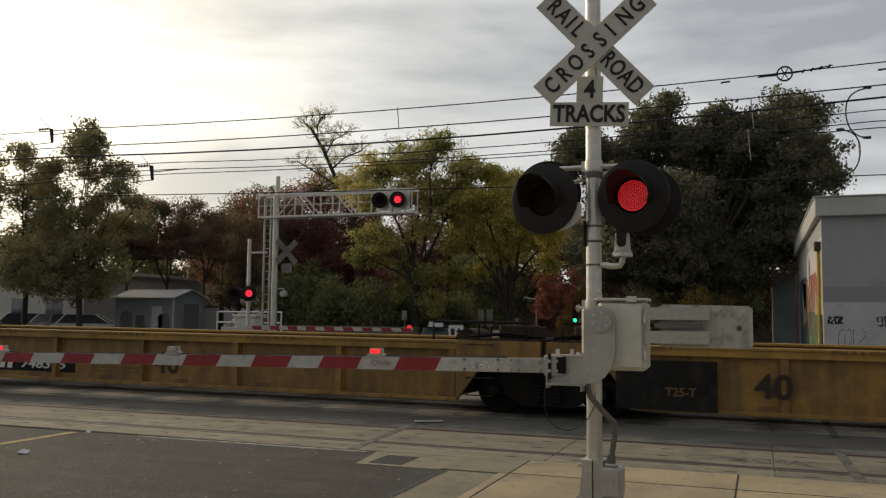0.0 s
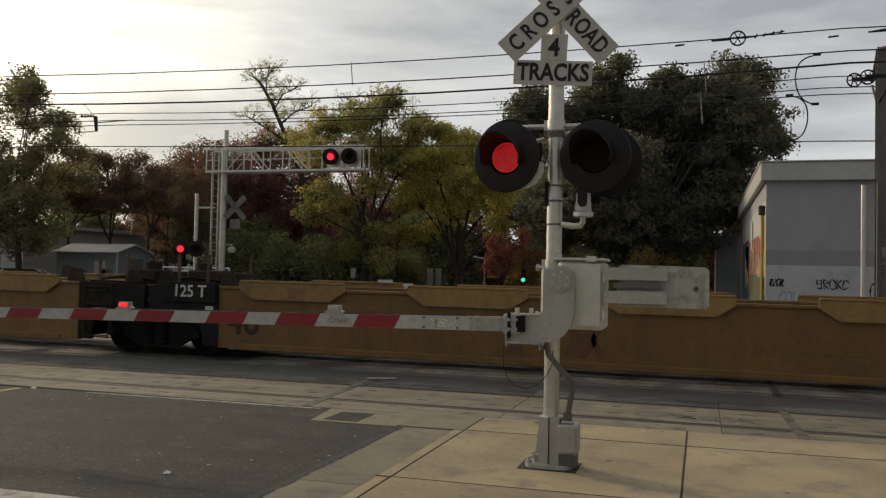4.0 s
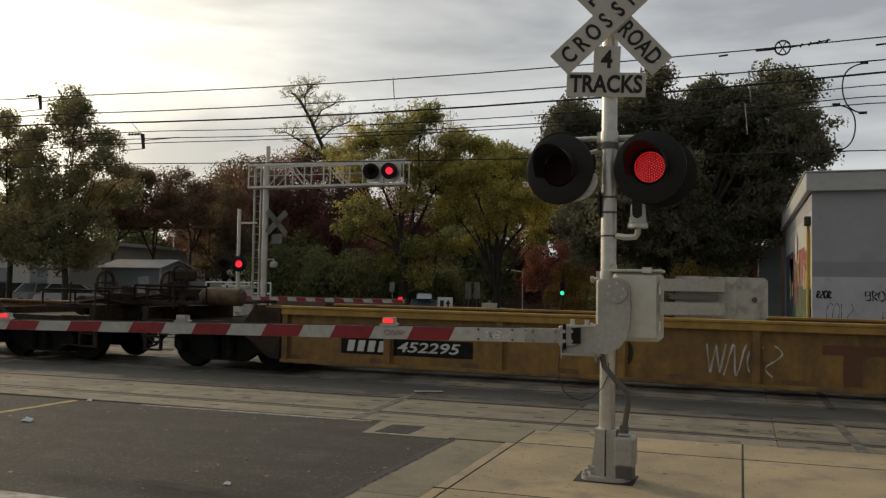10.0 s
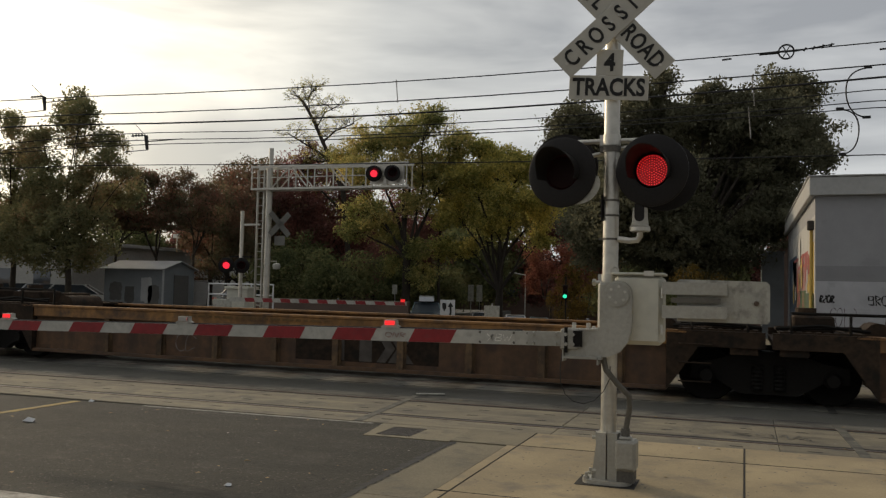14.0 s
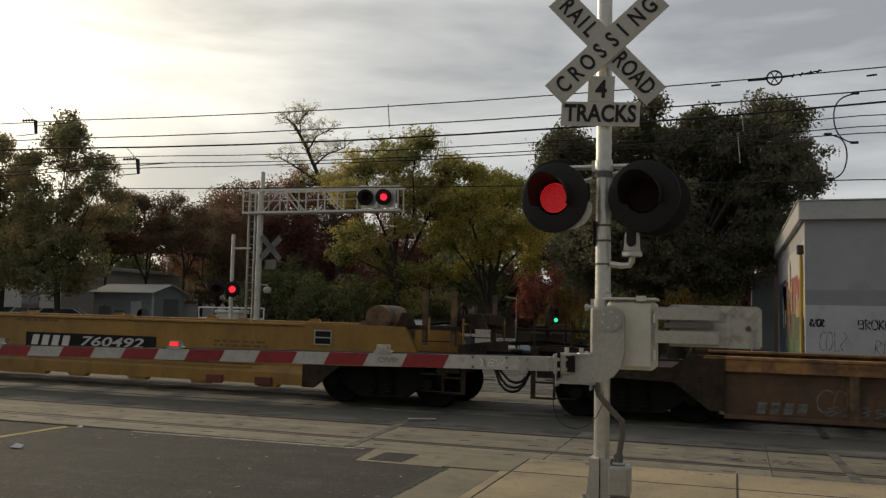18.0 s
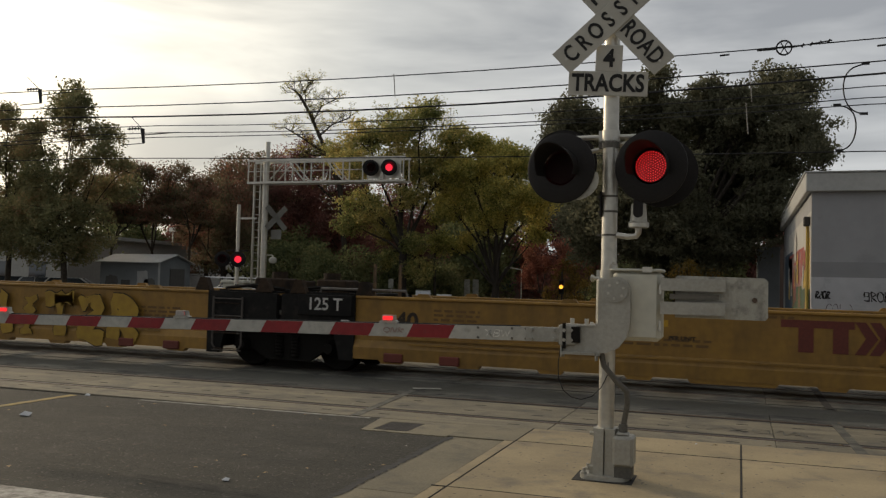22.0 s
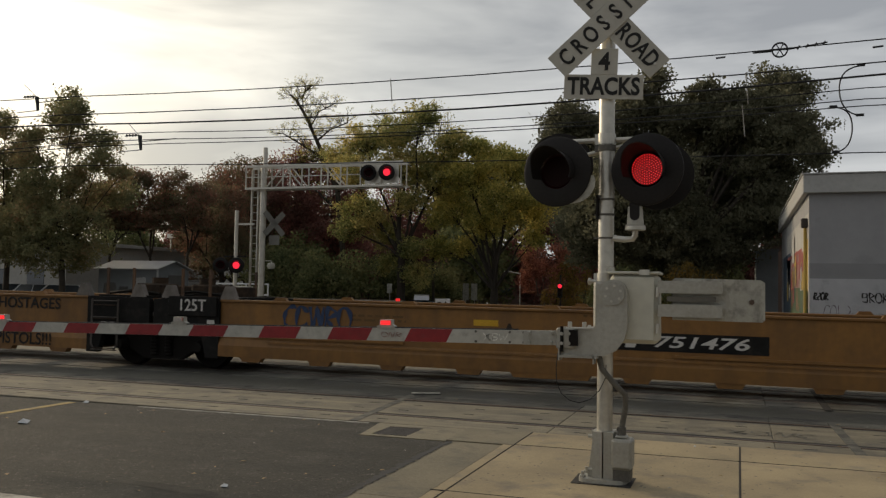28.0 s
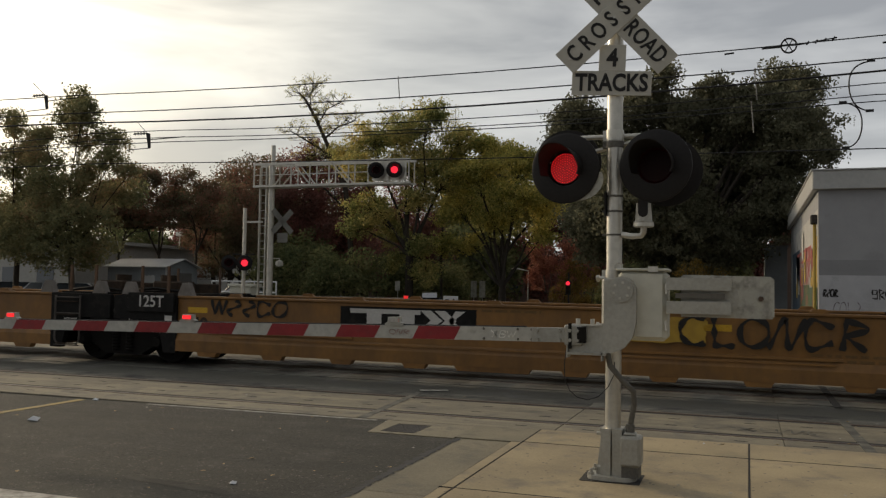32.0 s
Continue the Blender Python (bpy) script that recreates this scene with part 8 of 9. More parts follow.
    grown_tree(-43.5, 64.0, 3.6, 4.6, 9.6, 4.6, "rust", "tree with rusty red autumn leaves", 19, 5, 170, 0.085, 0.45, 0.24, fill=40)
    grown_tree(-37.5, 60.0, 2.0, 1.8, 12.0, 4.6, "rust", "tree with several stems and dark rusty leaves", 20, 5, 85, 0.10, 0.45, 0.16, stems=5, fill=40, up=0.45)
    grown_tree(-31.4, 60.0, 3.0, 2.0, 12.2, 4.2, "plum", "dark tree with plum-red autumn leaves", 21, 5, 200, 0.085, 0.48, 0.24, fill=60)
    grown_tree(-56.0, 100.0, 5.0, 3.0, 15.0, 8.0, "rust", "tree with reddish autumn leaves", 22, 5, 170, 0.14, 0.7, 0.3, fill=40)
    grown_tree(-26.0, 60.0, 2.4, 1.0, 10.2, 4.6, "plum", "dark tree with plum-red autumn leaves", 23, 5, 220, 0.09, 0.55, 0.24, fill=80)
    grown_tree(-12.9, 60.0, 1.2, 1.2, 5.0, 1.9, "maple", "small maple with bright red autumn leaves", 24, 5, 90, 0.06, 0.26, 0.09)
    grown_tree(-10.9, 58.0, 0.8, -0.6, 3.7, 1.5, "gold", "small tree with green and golden leaves", 25, 5, 80, 0.055, 0.24, 0.08)
    grown_tree(-1.9, 41.0, 0.8, 0.9, 2.9, 1.1, "gold", "small shrub with golden leaves", 26, 4, 50, 0.05, 0.2, 0.05, category="shrub")
    for k, (x, y, w, h) in enumerate(((-27.5, 50, 3.0, 4.0), (-23.6, 49, 2.2, 3.2), (-22.5, 57, 2.6, 3.2), (-7.5, 62, 3.0, 3.4), (-28.8, 52, 2.4, 4.6), (-31.0, 57, 2.8, 5.6), (-6.0, 74, 4.0, 3.6), (-11.0, 88, 4.5, 3.0), (-22, 62, 2.0, 2.6))):
        tree(x, y, 0.2, h, w, "hedge", "dense dark green shrub", 40 + k, 34, 0.10, limbs=24, trunk=0.10, clump=(0.5, 1.0), category="shrub")
    for k in range(13):
        x = -78 + k * 8.2
        tree(x, 96 + 7 * (k % 3), 0.6, 11.0 + 2.4 * ((k * 5) % 4) / 3, 6.0, ("hedge", "plum", "oak")[k % 3], "distant dark tree in the row beyond the street", 60 + k, 12, 0.24, limbs=30, clump=(1.1, 2.1), clumps=2)


make_trees()


# ---- cars, signs and buildings beyond ----
def car(x, y, turn, paint, label, roof_box=False, lights=False, tall=0.0, wide=1.8):
    c = thing("car", label, "car", "cars beyond the tracks", at=pose(x, y, ground_z(x, y), 0, 0, turn))
    w = wide / 2
    h = 1.45 + tall
    b = Build().prism([(-2.2, 0.35), (-2.25, 0.75), (-2.05, 0.92), (-0.95, 0.98), (1.45, 0.98), (2.05, 0.9), (2.2, 0.7), (2.18, 0.35)], "y", -w, w)
    part("body", b, M[paint], c)
    cab = Build()
    lo = [(-1.35, -w + 0.04), (1.75, -w + 0.04), (1.75, w - 0.04), (-1.35, w - 0.04)]
    hi = [(-0.45, -w + 0.22), (1.25, -w + 0.22), (1.25, w - 0.22), (-0.45, w - 0.22)]
    cab.poly([(p[0], p[1], 0.975) for p in lo] + [(p[0], p[1], h - 0.03) for p in hi], [(0, 1, 5, 4), (1, 2, 6, 5), (2, 3, 7, 6), (3, 0, 4, 7), (4, 5, 6, 7)])
    part("window_glass", cab, M["window"], c, "dark glass")
    rf = Build().box(-0.5, 1.3, -w + 0.2, w - 0.2, h - 0.03, h, 0.012)
    part("roof", rf, M[paint], c)
    for s in (-1, 1):
        for p, q, r in (((-1.35, s * (w - 0.04), 0.98), (-0.45, s * (w - 0.22), h - 0.02), 0.035), ((0.5, s * (w - 0.03), 0.98), (0.45, s * (w - 0.21), h - 0.02), 0.03), ((1.75, s * (w - 0.04), 0.98), (1.25, s * (w - 0.22), h - 0.02), 0.05)):
            part("pillar", Build().cyl(p, q, r, n=5), M[paint], c)
    for wx in (-1.4, 1.35):
        for s in (-1, 1):
            wl = part("wheel", shared("carwheel", lambda: Build().lathe((0, 0, 0), "y", [(-0.1, 0.0), (-0.1, 0.2), (-0.1, 0.31), (0.1, 0.31), (0.1, 0.2), (0.1, 0.0)], 16).mesh("wheel", M["tyre"])), None, c, at=pose(wx, s * (w - 0.09), 0.31))
            part("rim", shared("carrim", lambda: Build().cyl((0, -0.105, 0), (0, 0.105, 0), 0.19, n=12).mesh("rim", M["zinc"])), None, wl)
    for s in (-1, 1):
        part("headlamp", Build().box(-2.26, -2.1, s * 0.62 - 0.17, s * 0.62 + 0.17, 0.66, 0.80, 0.02), M["head_led" if lights else "zinc"], c)
        part("tail_lamp", Build().box(2.1, 2.21, s * 0.68 - 0.12, s * 0.68 + 0.12, 0.72, 0.90, 0.02), M["lampred"], c)
    part("bumper", Build().box(-2.3, -2.2, -w + 0.08, w - 0.08, 0.36, 0.56, 0.02), M["rubber"], c)
    part("plate", Build().box(-2.312, -2.302, -0.26, 0.26, 0.42, 0.54), M["line_white"], c, "plain pale plate")
    if roof_box:
        bx = Build().prism([(-0.75, h + 0.08), (-0.55, h + 0.34), (0.2, h + 0.40), (1.15, h + 0.34), (1.3, h + 0.08)], "y", -0.42, 0.42)
        part("roof_box", bx, M["paint_silver"], c, "grey roof cargo box")
        part("roof_rack", Build().box(-0.3, -0.24, -0.7, 0.7, h, h + 0.08).box(0.9, 0.96, -0.7, 0.7, h, h + 0.08), M["black"], c)


def make_beyond():
    car(-17.3, 47.0, 110, "paint_teal", "blue-grey car with a roof cargo box waiting at the gate", True, False, 0.12, 1.8)
    car(-17.9, 60.5, 107, "paint_silver", "silver car waiting in the far lane")
    car(-16.9, 66.0, 106, "paint_white", "white car waiting in the far lane")
    car(-16.4, 72.0, 105, "paint_teal", "dull blue car waiting in the far lane")
    car(-18.6, 100.0, 100, "paint_white", "white car with lit headlamps in the far lane", False, True)
    car(-12.9, 72.0, 102, "paint_silver", "silver car in the far lane", False, True)
    car(-11.7, 80.0, 102, "paint_white", "white car in the far lane", False, True)
    for k, (x, y, p) in enumerate(((-41.6, 44.0, "paint_silver"), (-38.6, 43.0, "paint_white"), (-31.0, 50.0, "paint_silver"), (-45.4, 45.0, "paint_dark"))):
        car(x, y, 200 + 10 * k, p, ("silver" if p == "paint_silver" else "dark") + " parked car in the parking lot", False, False, 0.1)
    s = thing("keep_right_sign", "white traffic sign with a black curved arrow on a post", "traffic sign", at=pose(-12.95, 38.0, 0))
    part("post", Build().box(-0.03, 0.03, 0.02, 0.06, 0, 1.2), M["galv"], s)
    p = part("panel", Build().box(-0.36, 0.36, -0.005, 0.005, 0.35, 1.20, 0.004), M["paint_white"], s)
    ar = Build().poly([(0.05, -0.009, 0.45), (0.17, -0.009, 0.45), (0.20, -0.009, 0.62), (0.11, -0.009, 0.62)], [(0, 1, 2, 3)])
    ar.poly([(0.11, -0.009, 0.62), (0.20, -0.009, 0.62), (0.19, -0.009, 0.90), (0.09, -0.009, 0.90)], [(0, 1, 2, 3)])
    ar.poly([(0.0, -0.009, 0.88), (0.28, -0.009, 0.88), (0.15, -0.009, 1.10)], [(0, 1, 2)])
    part("arrow", ar, M["ink"], p, "black arrow")
    sh = Build().poly([(-0.26, -0.009, 1.05), (-0.06, -0.009, 1.05), (-0.06, -0.009, 0.82), (-0.16, -0.009, 0.66), (-0.26, -0.009, 0.82)], [(0, 1, 2, 3, 4)])
    part("shield", sh, M["ink"], p, "black island symbol")
    for x, y, z in ((-11.4, 40.0, 0.9),):
        w = thing("notice_board", "pale grey notice board on a post", "sign", at=pose(x, y, 0))
        part("board", Build().box(-0.38, 0.38, -0.02, 0.02, 0.3, 0.95, 0.01), M["zinc"], w)
        part("post", Build().box(-0.03, 0.03, 0.021, 0.07, 0, 1.05), M["galv"], w)
    # street signals
    for x, y, hd, ch in ((-10.8, 55.0, 1.70, {"green_led": [(0.0, True), (19.75, False)], "amber_led": [(0.0, False), (19.75, True), (23.3, False)], "farled": [(0.0, False), (23.3, True)]}),
                         (-20.4, 74.0, 1.35, {"farled": [(0.0, True)]})):
        t = thing("traffic_light", "small street traffic light on a pole", "traffic light", "street traffic lights", at=pose(x, y, 0))
        part("pole", Build().cyl((0, 0, ground_z(x, y)), (0, 0, hd + 1.0), 0.05, n=8), M["iron"], t)
        hs = part("housing", Build().box(-0.16, 0.16, -0.22, -0.06, hd - 0.46, hd + 0.46, 0.02), M["black"], t)
        for k, c in enumerate(("farled", "amber_led", "green_led")):
            if c in ch:
                z = hd - (0.0 if len(ch) > 1 else 0.0)
                z = hd + (0.27, 0.0, -0.27)[k] if len(ch) > 1 else hd
                l = part("lens", led_mesh(0.13, M[c], False), None, hs, "round lamp", at=pose(0, -0.235, z))
                FLIPS.append((l, (0, -0.235, z), ch[c]))
    lp = thing("street_lamp", "thin grey street lamp pole beyond the crossing", "street lamp", at=pose(-18.1, 74.0, ground_z(-18, 74)))
    part("pole", Build().cyl((0, 0, 0), (0, 0, 5.2), 0.06, 0.045, n=8), M["galv"], lp)
    part("arm", Build().cyl((0, 0, 5.15), (-0.9, 0, 5.3), 0.04, n=6), M["galv"], lp)
    part("head", Build().box(-1.4, -0.8, -0.12, 0.12, 5.26, 5.36, 0.02), M["galv"], lp)
    for dx in (-0.35, 0.3):
        sg = thing("street_sign", "dull grey backside of a tall street sign", "sign", at=pose(-18.35 + dx, 60.0, ground_z(-18, 60)))
        part("panel", Build().box(-0.22, 0.22, -0.015, 0.015, 2.2, 3.4, 0.008), M["zinc"], sg)
        part("post", Build().cyl((0, 0.05, 0), (0, 0.05, 3.3), 0.03, n=6), M["galv"], sg)
    sg = thing("street_sign", "small grey street sign on a post", "sign", at=pose(-20.95, 51.0, 0))
    part("panel", Build().box(-0.17, 0.17, -0.015, 0.015, 1.35, 1.95, 0.008), M["zinc"], sg)
    part("post", Build().cyl((0, 0.05, 0), (0, 0.05, 1.9), 0.03, n=6), M["galv"], sg)
    # hut, fence, low buildings
    k = thing("kiosk", "small blue-grey painted hut with a pale metal gable roof", "hut", at=pose(-34.1, 44.0, 0))
    part("wall", Build().prism([(-1.5, 0), (1.5, 0), (1.5, 2.55), (0, 3.0), (-1.5, 2.55)], "x", -2.15, 2.05), M["shed"], k)
    for sd in (-1, 1):
        part("roof", Build().poly([(-2.35, sd * 1.75, 2.50), (2.25, sd * 1.75, 2.50), (2.25, 0, 3.02), (-2.35, 0, 3.02), (-2.35, sd * 1.75, 2.55), (2.25, sd * 1.75, 2.55), (2.25, 0, 3.07), (-2.35, 0, 3.07)], [(0, 1, 2, 3), (4, 5, 6, 7), (0, 1, 5, 4), (1, 2, 6, 5), (0, 3, 7, 4)]), M["shed_roof"], k)
    part("corner_trim", Build().box(2.0, 2.09, -1.54, -1.45, 0, 2.5), M["shed_roof"], k)
    part("door", Build().box(2.06, 2.09, -0.5, 0.9, 0.05, 2.2), M["grey_wall"], k, "dark door")
    for x, z, w2, h2, m in ((-1.3, 1.2, 0.9, 1.1, "grey_wall"), (-0.3, 1.0, 0.7, 1.0, "grey_wall"), (0.9, 1.3, 0.8, 1.5, "shed_roof"), (1.4, 1.0, 0.8, 1.2, "grey_wall")):
        part("mural_patch", blob(int(x * 10) + 50, w2, h2, M[m], "mural_patch"), None, k, "dark painted mural shape", at=pose(x, -1.506, z))
    f = thing("rail_fence", "white pipe rail fence at the far kerb", "fence", at=pose(-20.6, 33.5, 0))
    for i in range(4):
        part("post", Build().cyl((-2.2 + i * 1.1, 0, 0), (-2.2 + i * 1.1, 0, 1.75), 0.035, n=6), M["paint_white"], f)
    for z in (1.72, 1.25):
        part("rail", Build().cyl((-2.2, 0, z), (1.1, 0, z), 0.035, n=6), M["paint_white"], f)
    bx = thing("relay_cabinet", "grey-white relay cabinet with flat top", "cabinet", at=pose(-19.9, 31.6, 0))
    part("body", Build().box(-0.5, 0.5, -0.35, 0.35, 0.1, 1.5, 0.02), M["cab"], bx)
    part("lid", Build().box(-0.58, 0.58, -0.42, 0.42, 1.5, 1.62, 0.02), M["cab"], bx)
    part("base", Build().box(-0.45, 0.45, -0.3, 0.3, 0, 0.1), M["panel"], bx)
    w = thing("low_wall", "brown brick low wall along the far side", "wall", at=pose(-24, 46, 0))
    part("wall", Build().box(-6, 6, -0.1, 0.1, 0, 0.9), M["brick"], w)
    part("cap", Build().box(-6.05, 6.05, -0.16, 0.16, 0.9, 0.98), M["panel"], w)
    for nm, x0, x1, y0, y1, h, m in (("grey_hall", -62, -44.6, 49.0, 66.0, 4.4, "hall_wall"), ("grey_hall", -62, -45.0, 66.3, 96.0, 4.4, "hall_wall"), ("brown_hall", -60, 12, 112, 122, 5.6, "brick"), ("brown_hall", 2, 30, 62, 74, 5.0, "brick")):
        b = thing(nm, "low flat-roofed grey building beyond the trees" if m == "hall_wall" else "low brown building beyond the trees", "building")
        part("shell", Build().box(x0, x1, y0, y1, -2.6, h), M[m], b)
        part("roof", Build().box(x0 - 0.3, x1 + 0.3, y0 - 0.3, y1 + 0.3, h, h + 0.25), M["fascia" if m == "hall_wall" else "grey_wall"], b)
        for i in range(int((x1 - x0) / 3.2)):
            wx = x0 + 1.2 + i * 3.2
            win = part("window", Build().box(wx, wx + 1.5, y0 - 0.03, y0 - 0.005, 1.1, 2.6), M["window"], b, "dark window")
            part("sill", Build().box(wx - 0.06, wx + 1.56, y0 - 0.12, y0 - 0.004, 1.02, 1.098), M["panel"], win)
    lp = thing("lot_lamp", "thin lamp post with a box light in the parking lot", "street lamp", at=pose(-45.5, 62, 0))
    part("pole", Build().cyl((0, 0, 0), (0, 0, 5.6), 0.06, n=8), M["galv"], lp)
    part("head", Build().box(-0.3, 0.3, -0.2, 0.2, 5.6, 5.95, 0.03), M["galv"], lp)
    kb = Build()
    for (xa, ya), (xb, yb) in zip(FAR_EDGE[:-1], FAR_EDGE[1:]):
        za, zb = ground_z(0, ya), ground_z(0, yb)
        kb.poly([(xa - 0.3, ya, za - 0.2), (xa - 0.02, ya, za - 0.2), (xa - 0.02, ya, za + 0.14), (xa - 0.3, ya, za + 0.14), (xb - 0.3, yb, zb - 0.2), (xb - 0.02, yb, zb - 0.2), (xb - 0.02, yb, zb + 0.14), (xb - 0.3, yb, zb + 0.14)], [(0, 1, 2, 3), (4, 5, 6, 7), (0, 1, 5, 4), (1, 2, 6, 5), (2, 3, 7, 6), (3, 0, 4, 7)])
    tagged(part("kerb_far", kb, M["gutter"]), "grey concrete kerb along the far street", "kerb", kind="structure")
    wk = Build().prism([(27.0, -0.1), (27.0, 0.10), (34.0, 0.10), (84.0, -2.40), (110, -2.40), (110, -2.7), (84.0, -2.7), (34.0, -0.1)], "x", ROAD_R + 0.52, 1.99)
    tagged(part("pavement_far", wk, M["gutter"]), "grey concrete sidewalk beyond the tracks", "pavement", kind="structure")
    isl = Build().box(-13.6, -9.9, 35.5, 41, -0.45, 0.10, 0.02)
    tagged(part("traffic_island", isl, M["gutter"]), "concrete traffic island in the far street", "traffic island", kind="structure")


make_beyond()


# ---- pieces of the pavement and the crossing ----
def make_pavement():
    pv = thing("pavement", "tan concrete sidewalk of large slabs by the tracks", "pavement", kind="structure")
    rows = [(-4.2, -0.02), (0.0, 2.18), (2.2, 4.4), (4.40, 6.60), (6.60, 8.83), (8.84, EDGE)]
    for y0, y1 in rows:
        for k, (x0, x1) in enumerate(((-2.20, -0.001), (0.011, 2.10), (2.112, 4.2), (4.212, 6.3), (6.312, 8.4), (8.412, 13.9))):
            part("slab", Build().box(x0, x1, y0, y1 - 0.012, -0.06, 0.022, 0.006), M["walk"], pv)
        if y0 < 8.8:
            part("kerb_stone", Build().box(-2.325, -2.214, y0, y1 - 0.012, -0.08, 0.018, 0.008), M["walk"], pv)
    for n, (x0, x1, y0, y1) in enumerate([(-2.2, 13.9, 8.824, 8.838), (-2.33, 13.9, 6.589, 6.602), (-2.33, 13.9, 4.388, 4.402)] + [(-2.211, -2.201, a, b) for a, b in ((-4.2, 4.387), (4.403, 6.587), (6.605, 8.821), (8.839, EDGE))] + [(-0.002, 0.012, a, b) for a, b in ((-4.2, 4.387), (4.403, 6.587), (6.605, 8.821), (8.839, EDGE))]):
        part("joint_filler", Build().box(x0, x1, y0, y1, 0.0, 0.0226), M["joint"], pv)
    gt = thing("gutter", "grey concrete gutter along the asphalt", "gutter", kind="structure")
    for y0, y1 in ((-4.2, -1.2), (-1.19, 1.8), (1.81, 4.0), (4.01, 6.3), (6.31, 8.82), (8.835, EDGE)):
        part("gutter_slab", Build().box(-2.95 if y0 > 8.8 else -2.90, -2.215 if y0 > 8.8 else -2.335, y0, y1, -0.08, 0.018 if y0 > 8.8 else 0.006, 0.005), M["gutter"], gt)
    dr = thing("storm_drain", "square concrete drain inlet with a dark iron grate", "drain", at=pose(-3.64, 9.22, 0))
    fr = Build()
    fr.prism([(-0.31, -0.41), (0.68, -0.41), (0.68, -0.31), (-0.32, -0.31)], "z", -0.05, 0.008)
    fr.prism([(-0.40, 0.25), (0.68, 0.25), (0.68, 0.44), (-0.43, 0.44)], "z", -0.05, 0.008)
    fr.prism([(-0.32, -0.309), (-0.21, -0.309), (-0.21, 0.249), (-0.40, 0.249)], "z", -0.05, 0.008)
    fr.box(0.20, 0.68, -0.309, 0.249, -0.05, 0.008)
    part("collar", fr, M["gutter"], dr, "pale concrete collar")
    part("pit", Build().box(-0.21, 0.2, -0.31, 0.25, -0.045, 0.0015), M["joint"], dr)
    for k in range(13):
        part("grate_bar", shared("grate_bar", lambda: Build().box(-0.012, 0.012, -0.29, 0.23, -0.01, 0.008).mesh("grate_bar", M["iron"])), None, dr, at=pose(-0.19 + k * 0.031, 0, 0))
    for y in (-0.2, -0.03, 0.14):
        part("cross_bar", Build().box(-0.2, 0.19, y - 0.008, y + 0.008, -0.012, 0.004), M["iron"], dr)


make_pavement()


def make_panels():
    """Concrete crossing panels beside and between the rails, with lifting slots."""
    for n, tc in enumerate(TRACKS):
        th = thing("crossing_surface", ("pale" if n == 0 else "dark-toned") + " concrete crossing panels along the rails", "crossing panels", "track crossings", "structure", at=LAID)
        inner, outer = GAUGE / 2 - 0.104, GAUGE / 2 + 0.078
        strips = [(tc - inner, tc + inner, "gauge_panel"), (tc - (1.39 if n == 0 else 1.45), tc - outer, "field_panel"), (tc + outer, tc + 1.35, "field_panel")]
        L = 2.44
        for y0, y1, name in strips:
            def mk(y0=y0, y1=y1, name=name):
                b = Build()
                b.slot(0).box(0.003, L - 0.003, y0, y1, -0.09, 0.0, 0.006)
                b.slot(1)
                for fx in ((0.3, 1.2, 2.1) if name == "gauge_panel" else (0.35, 2.0)):
                    for fy in ((0.28, 0.72) if name == "gauge_panel" else (0.5,)):
                        b.box(fx - 0.07, fx + 0.07, y0 + (y1 - y0) * fy - 0.02, y0 + (y1 - y0) * fy + 0.02, -0.01, 0.0012)
                return b.mesh(name, [M["panel" if n == 0 and y0 < tc else "panel_dark"], M["joint"]])
            me = mk()
            for k in range(13 if n < 2 else 10):
                x = -21.6 + k * L
                part(name, me, None, th, at=pose(x, 0, 0))
        rest = Build()
        for y0, y1, name in strips:
            rest.box(-60, -21.62, y0, y1, -0.09, 0.0)
            rest.box((-21.6 + L * (13 if n < 2 else 10)) + 0.01, 30, y0, y1, -0.09, 0.0)
        r = part("far_panels", rest, M["panel_dark"], th)
        r["kind"] = "stuff"
    # dark filled gaps across the panels
    for x, x2, y0, y1, m in ((-4.43, -4.70, 9.70, 12.4, "panel_dark"), (1.19, 1.12, 9.7, 12.2, "panel_dark"), (1.2, 1.2, 13.5, 16.5, "joint")):
        tagged(part("asphalt_patch", Build().prism([(x - 0.055, y0), (x + 0.055, y0), (x2 + 0.055, y1), (x2 - 0.055, y1)], "z", 0.0008, 0.004), M[m], at=LAID), "dark asphalt seam across the crossing panels", "seam", kind="structure")
    for me in strokes(77, 1.5, 0.34, 6, M["panel_dark"], 0.014, "scrawl_on_ground", 1.0, "csxgnc"):
        sc = part("ground_scrawl", me, None, at=LAID @ Matrix.Translation((0.1, 10.88, 0.002)) @ Matrix.Rotation(radians(-90), 4, "X"))
        tagged(sc, "faded dark sprayed scrawl on the crossing panel", "scrawl", "ground scrawl", kind="structure")


make_panels()


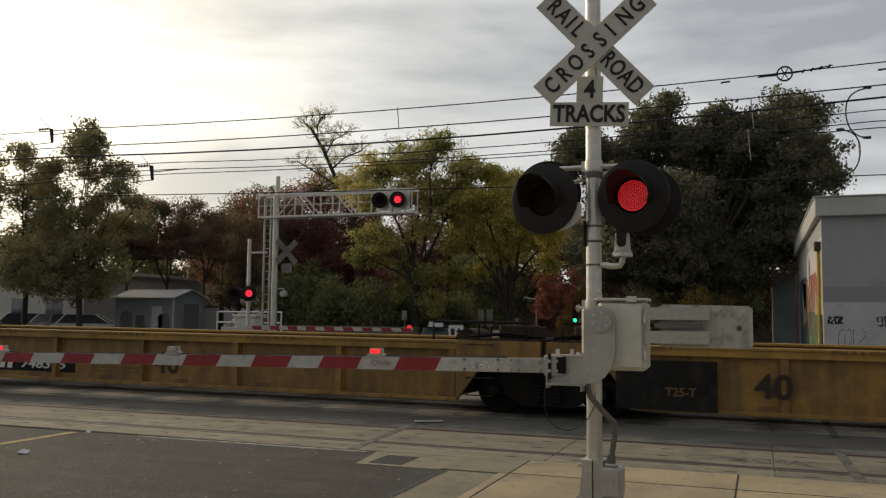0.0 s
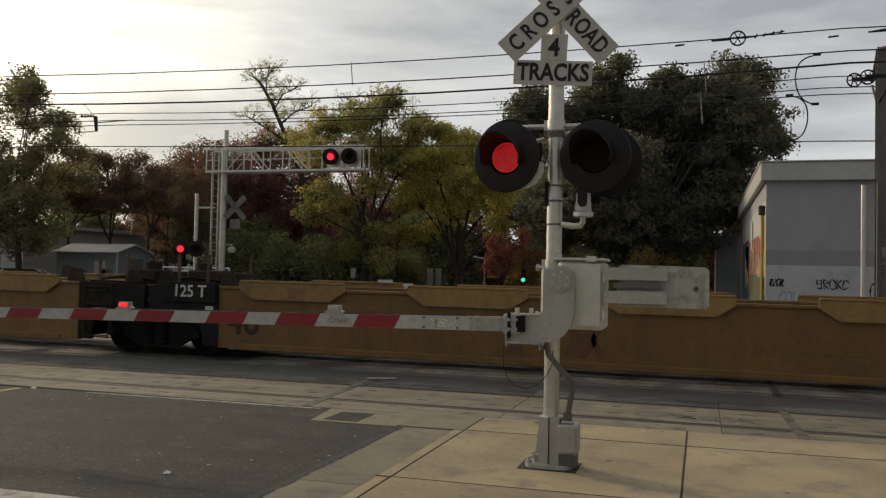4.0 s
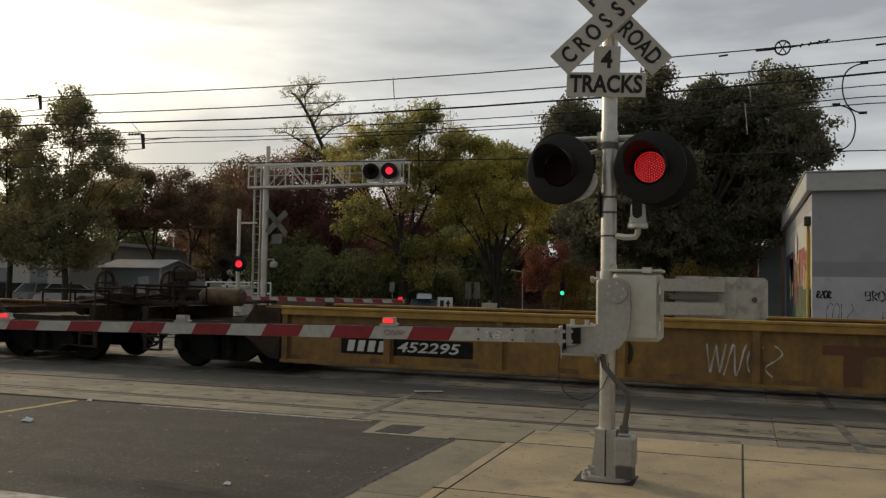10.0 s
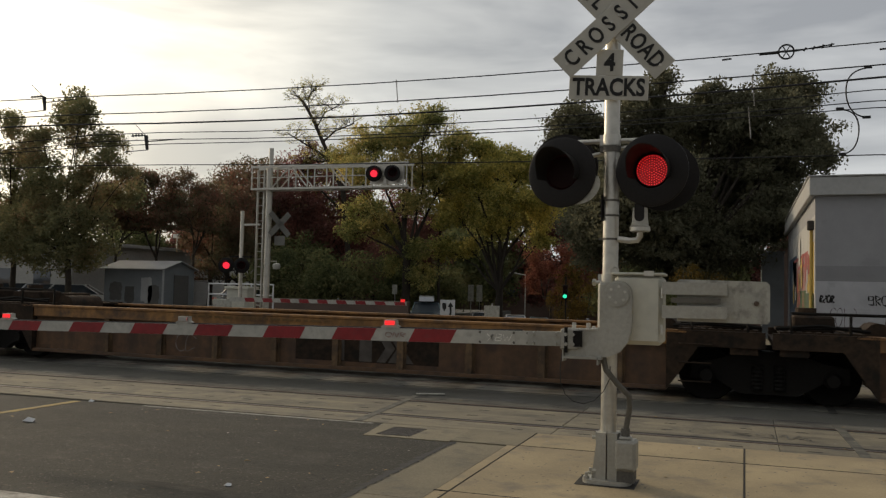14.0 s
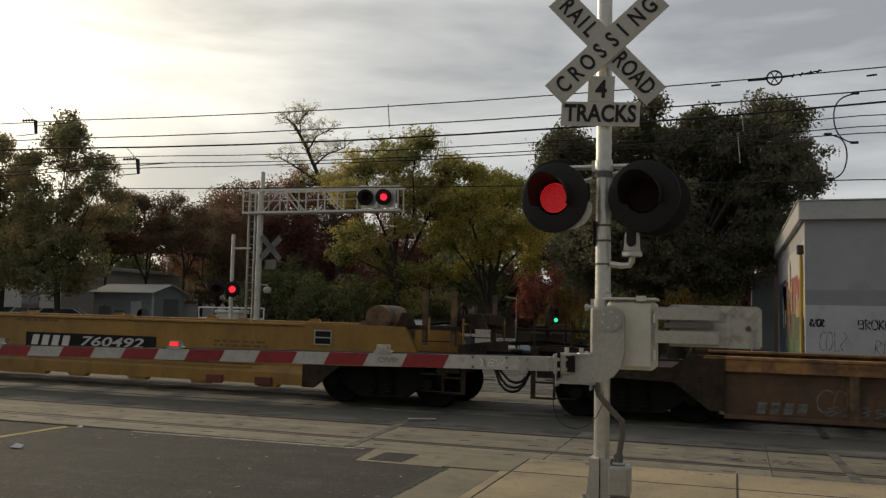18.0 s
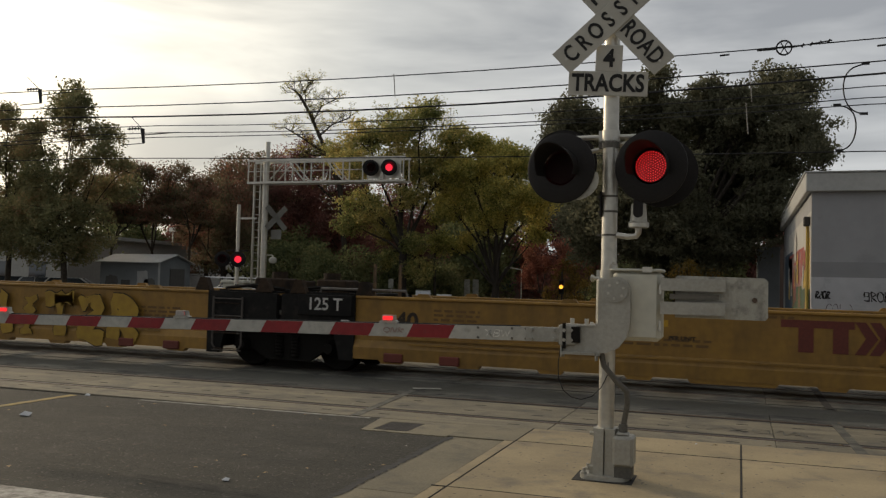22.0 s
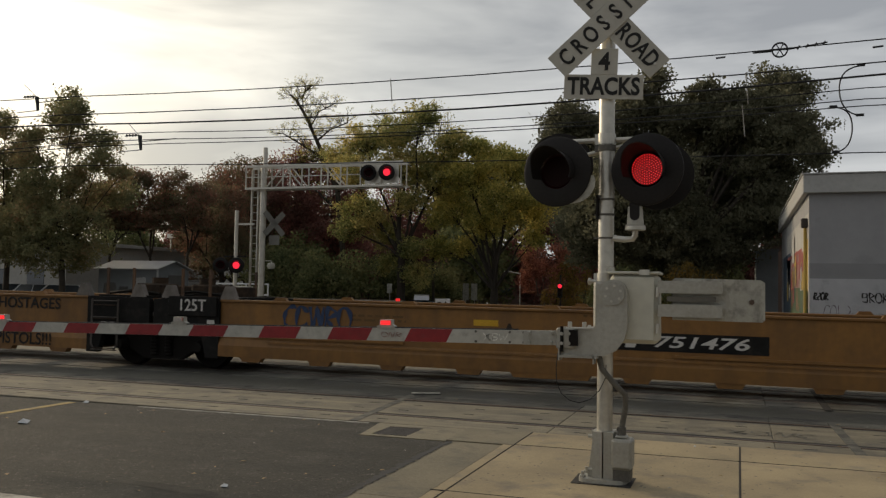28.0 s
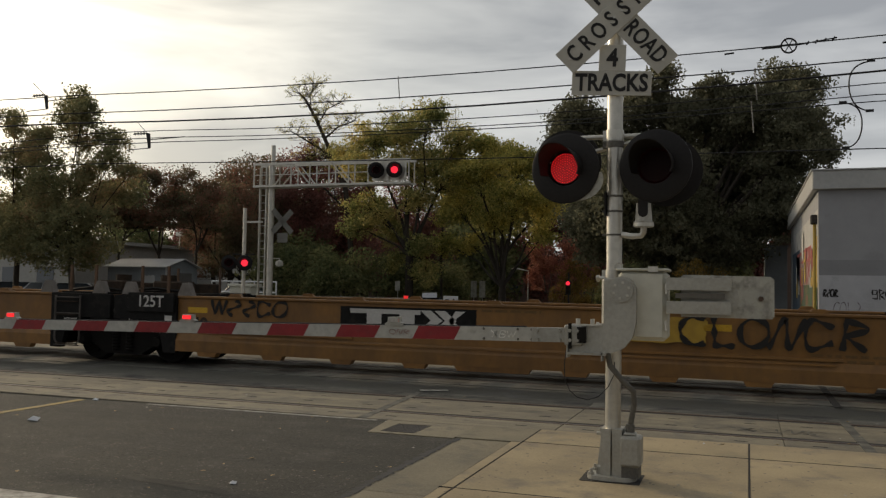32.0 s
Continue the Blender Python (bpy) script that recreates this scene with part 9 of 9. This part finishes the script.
def make_litter():
    rng = random.Random(5)
    bits = []
    for k in range(110):
        x, y = rng.uniform(-8.5, 1.6), rng.uniform(4.6, 12.2)
        bits.append((x, y, rng.uniform(0.012, 0.035)))
    for k, (x, y, s) in enumerate(bits):
        z = 0.022 if x > -2.05 and y < EDGE else 0.006
        b = Build().poly([(-s, 0, 0), (0, -s * 0.6, s * 0.25), (s, 0, 0.002), (0, s * 0.6, s * 0.3), (0, 0, s * 0.1)], [(0, 1, 4), (1, 2, 4), (2, 3, 4), (3, 0, 4)])
        tagged(part("fallen_leaf", b, M["leaf_dry" if k % 3 else "line_white"], at=pose(x, y, z, 0, 0, rng.uniform(0, 360))), "small dry curled leaf lying on the ground", "leaf", "fallen leaves")
    for x, y, s, lab in ((-7.76, 7.94, 0.075, "crumpled white paper litter on the asphalt"), (-0.44, 9.5, 0.04, "crumpled pale leaf scrap on the sidewalk"), (-3.91, 6.1, 0.036, "crumpled white scrap of paper on the asphalt"), (-8.35, 9.62, 0.045, "pale crumpled scrap at the end of the yellow line")):
        b = Build().poly([(-s, 0, 0), (-s * 0.2, -s, s * 0.2), (s, -s * 0.2, 0), (s * 0.5, s, s * 0.3), (-s * 0.5, s * 0.6, 0), (0, 0, s * 0.7)], [(0, 1, 5), (1, 2, 5), (2, 3, 5), (3, 4, 5), (4, 0, 5)])
        tagged(part("paper_scrap", b, M["paint_white"], at=pose(x, y, 0.004)), lab, "litter", "litter")
    b = Build().box(-0.22, 0.22, -0.07, 0.07, 0.004, 0.014, 0.003)
    tagged(part("metal_strip", b, M["zinc"], at=pose(-4.58, 12.7, 0, 0, 0, 25)), "flat pale metal strip lying on the crossing", "litter", "litter")


M["leaf_dry"] = mat("dry_leaf", (0.34, 0.26, 0.13), (0.22, 0.15, 0.07), 0.9, bump=0)
make_litter()


# ---- everything that moves ----
def motions():
    times = [2.0 * k for k in range(17)]
    for ob, u in ROLLING:
        walk(ob, [(t, pose(u + travelled(t), TRAIN_Y, -GRADE * (u + travelled(t) + 3.0), 0, math.degrees(GRADE), 0)) for t in times])
    for w, dx, u in WHEELS:
        rows = []
        on = [f for f in range(0, 961) if -17.5 < u + travelled(f / FPS) < 6.0]
        ang = lambda f: math.degrees(travelled(f / FPS) / WHEEL_R)
        a0 = ang(on[0]) if on else 0.0
        if on:
            if on[0] > 0:
                rows.append((0.0, pose(dx, 0, WHEEL_R, 0, 0, 0)))
            for f in on:
                rows.append((f / FPS, pose(dx, 0, WHEEL_R) @ Matrix.Rotation(radians((ang(f) - a0) % 360.0), 4, "Y")))
            if on[-1] < 960:
                rows.append((32.0, rows[-1][1]))
        else:
            rows = [(0.0, pose(dx, 0, WHEEL_R)), (32.0, pose(dx, 0, WHEEL_R))]
        walk(w, rows)
    for ob, at, changes in FLIPS:
        state = changes[0][1]
        a = 0.0 if state else 180.0
        rows = [(0.0, pose(*at, 0, 0, a))]
        for t, s in changes[1:]:
            if s == state or t < 0.07:
                continue
            state = s
            b = 0.0 if s else 180.0
            t0 = round(t * FPS) / FPS
            step = (b - a) / 3
            rows += [(t0 - 1.0 / FPS, pose(*at, 0, 0, a)), (t0, pose(*at, 0, 0, a + step)), (t0 + 1.0 / FPS, pose(*at, 0, 0, a + 2 * step)), (t0 + 2.0 / FPS, pose(*at, 0, 0, b))]
            a = b
        if rows[-1][0] < 31.99:
            rows.append((32.0, pose(*at, 0, 0, a)))
        rows = [r for r in rows if r[0] <= 32.001]
        if len(rows) < 2:
            rows.append((32.0, rows[0][1]))
        walk(ob, rows)


motions()
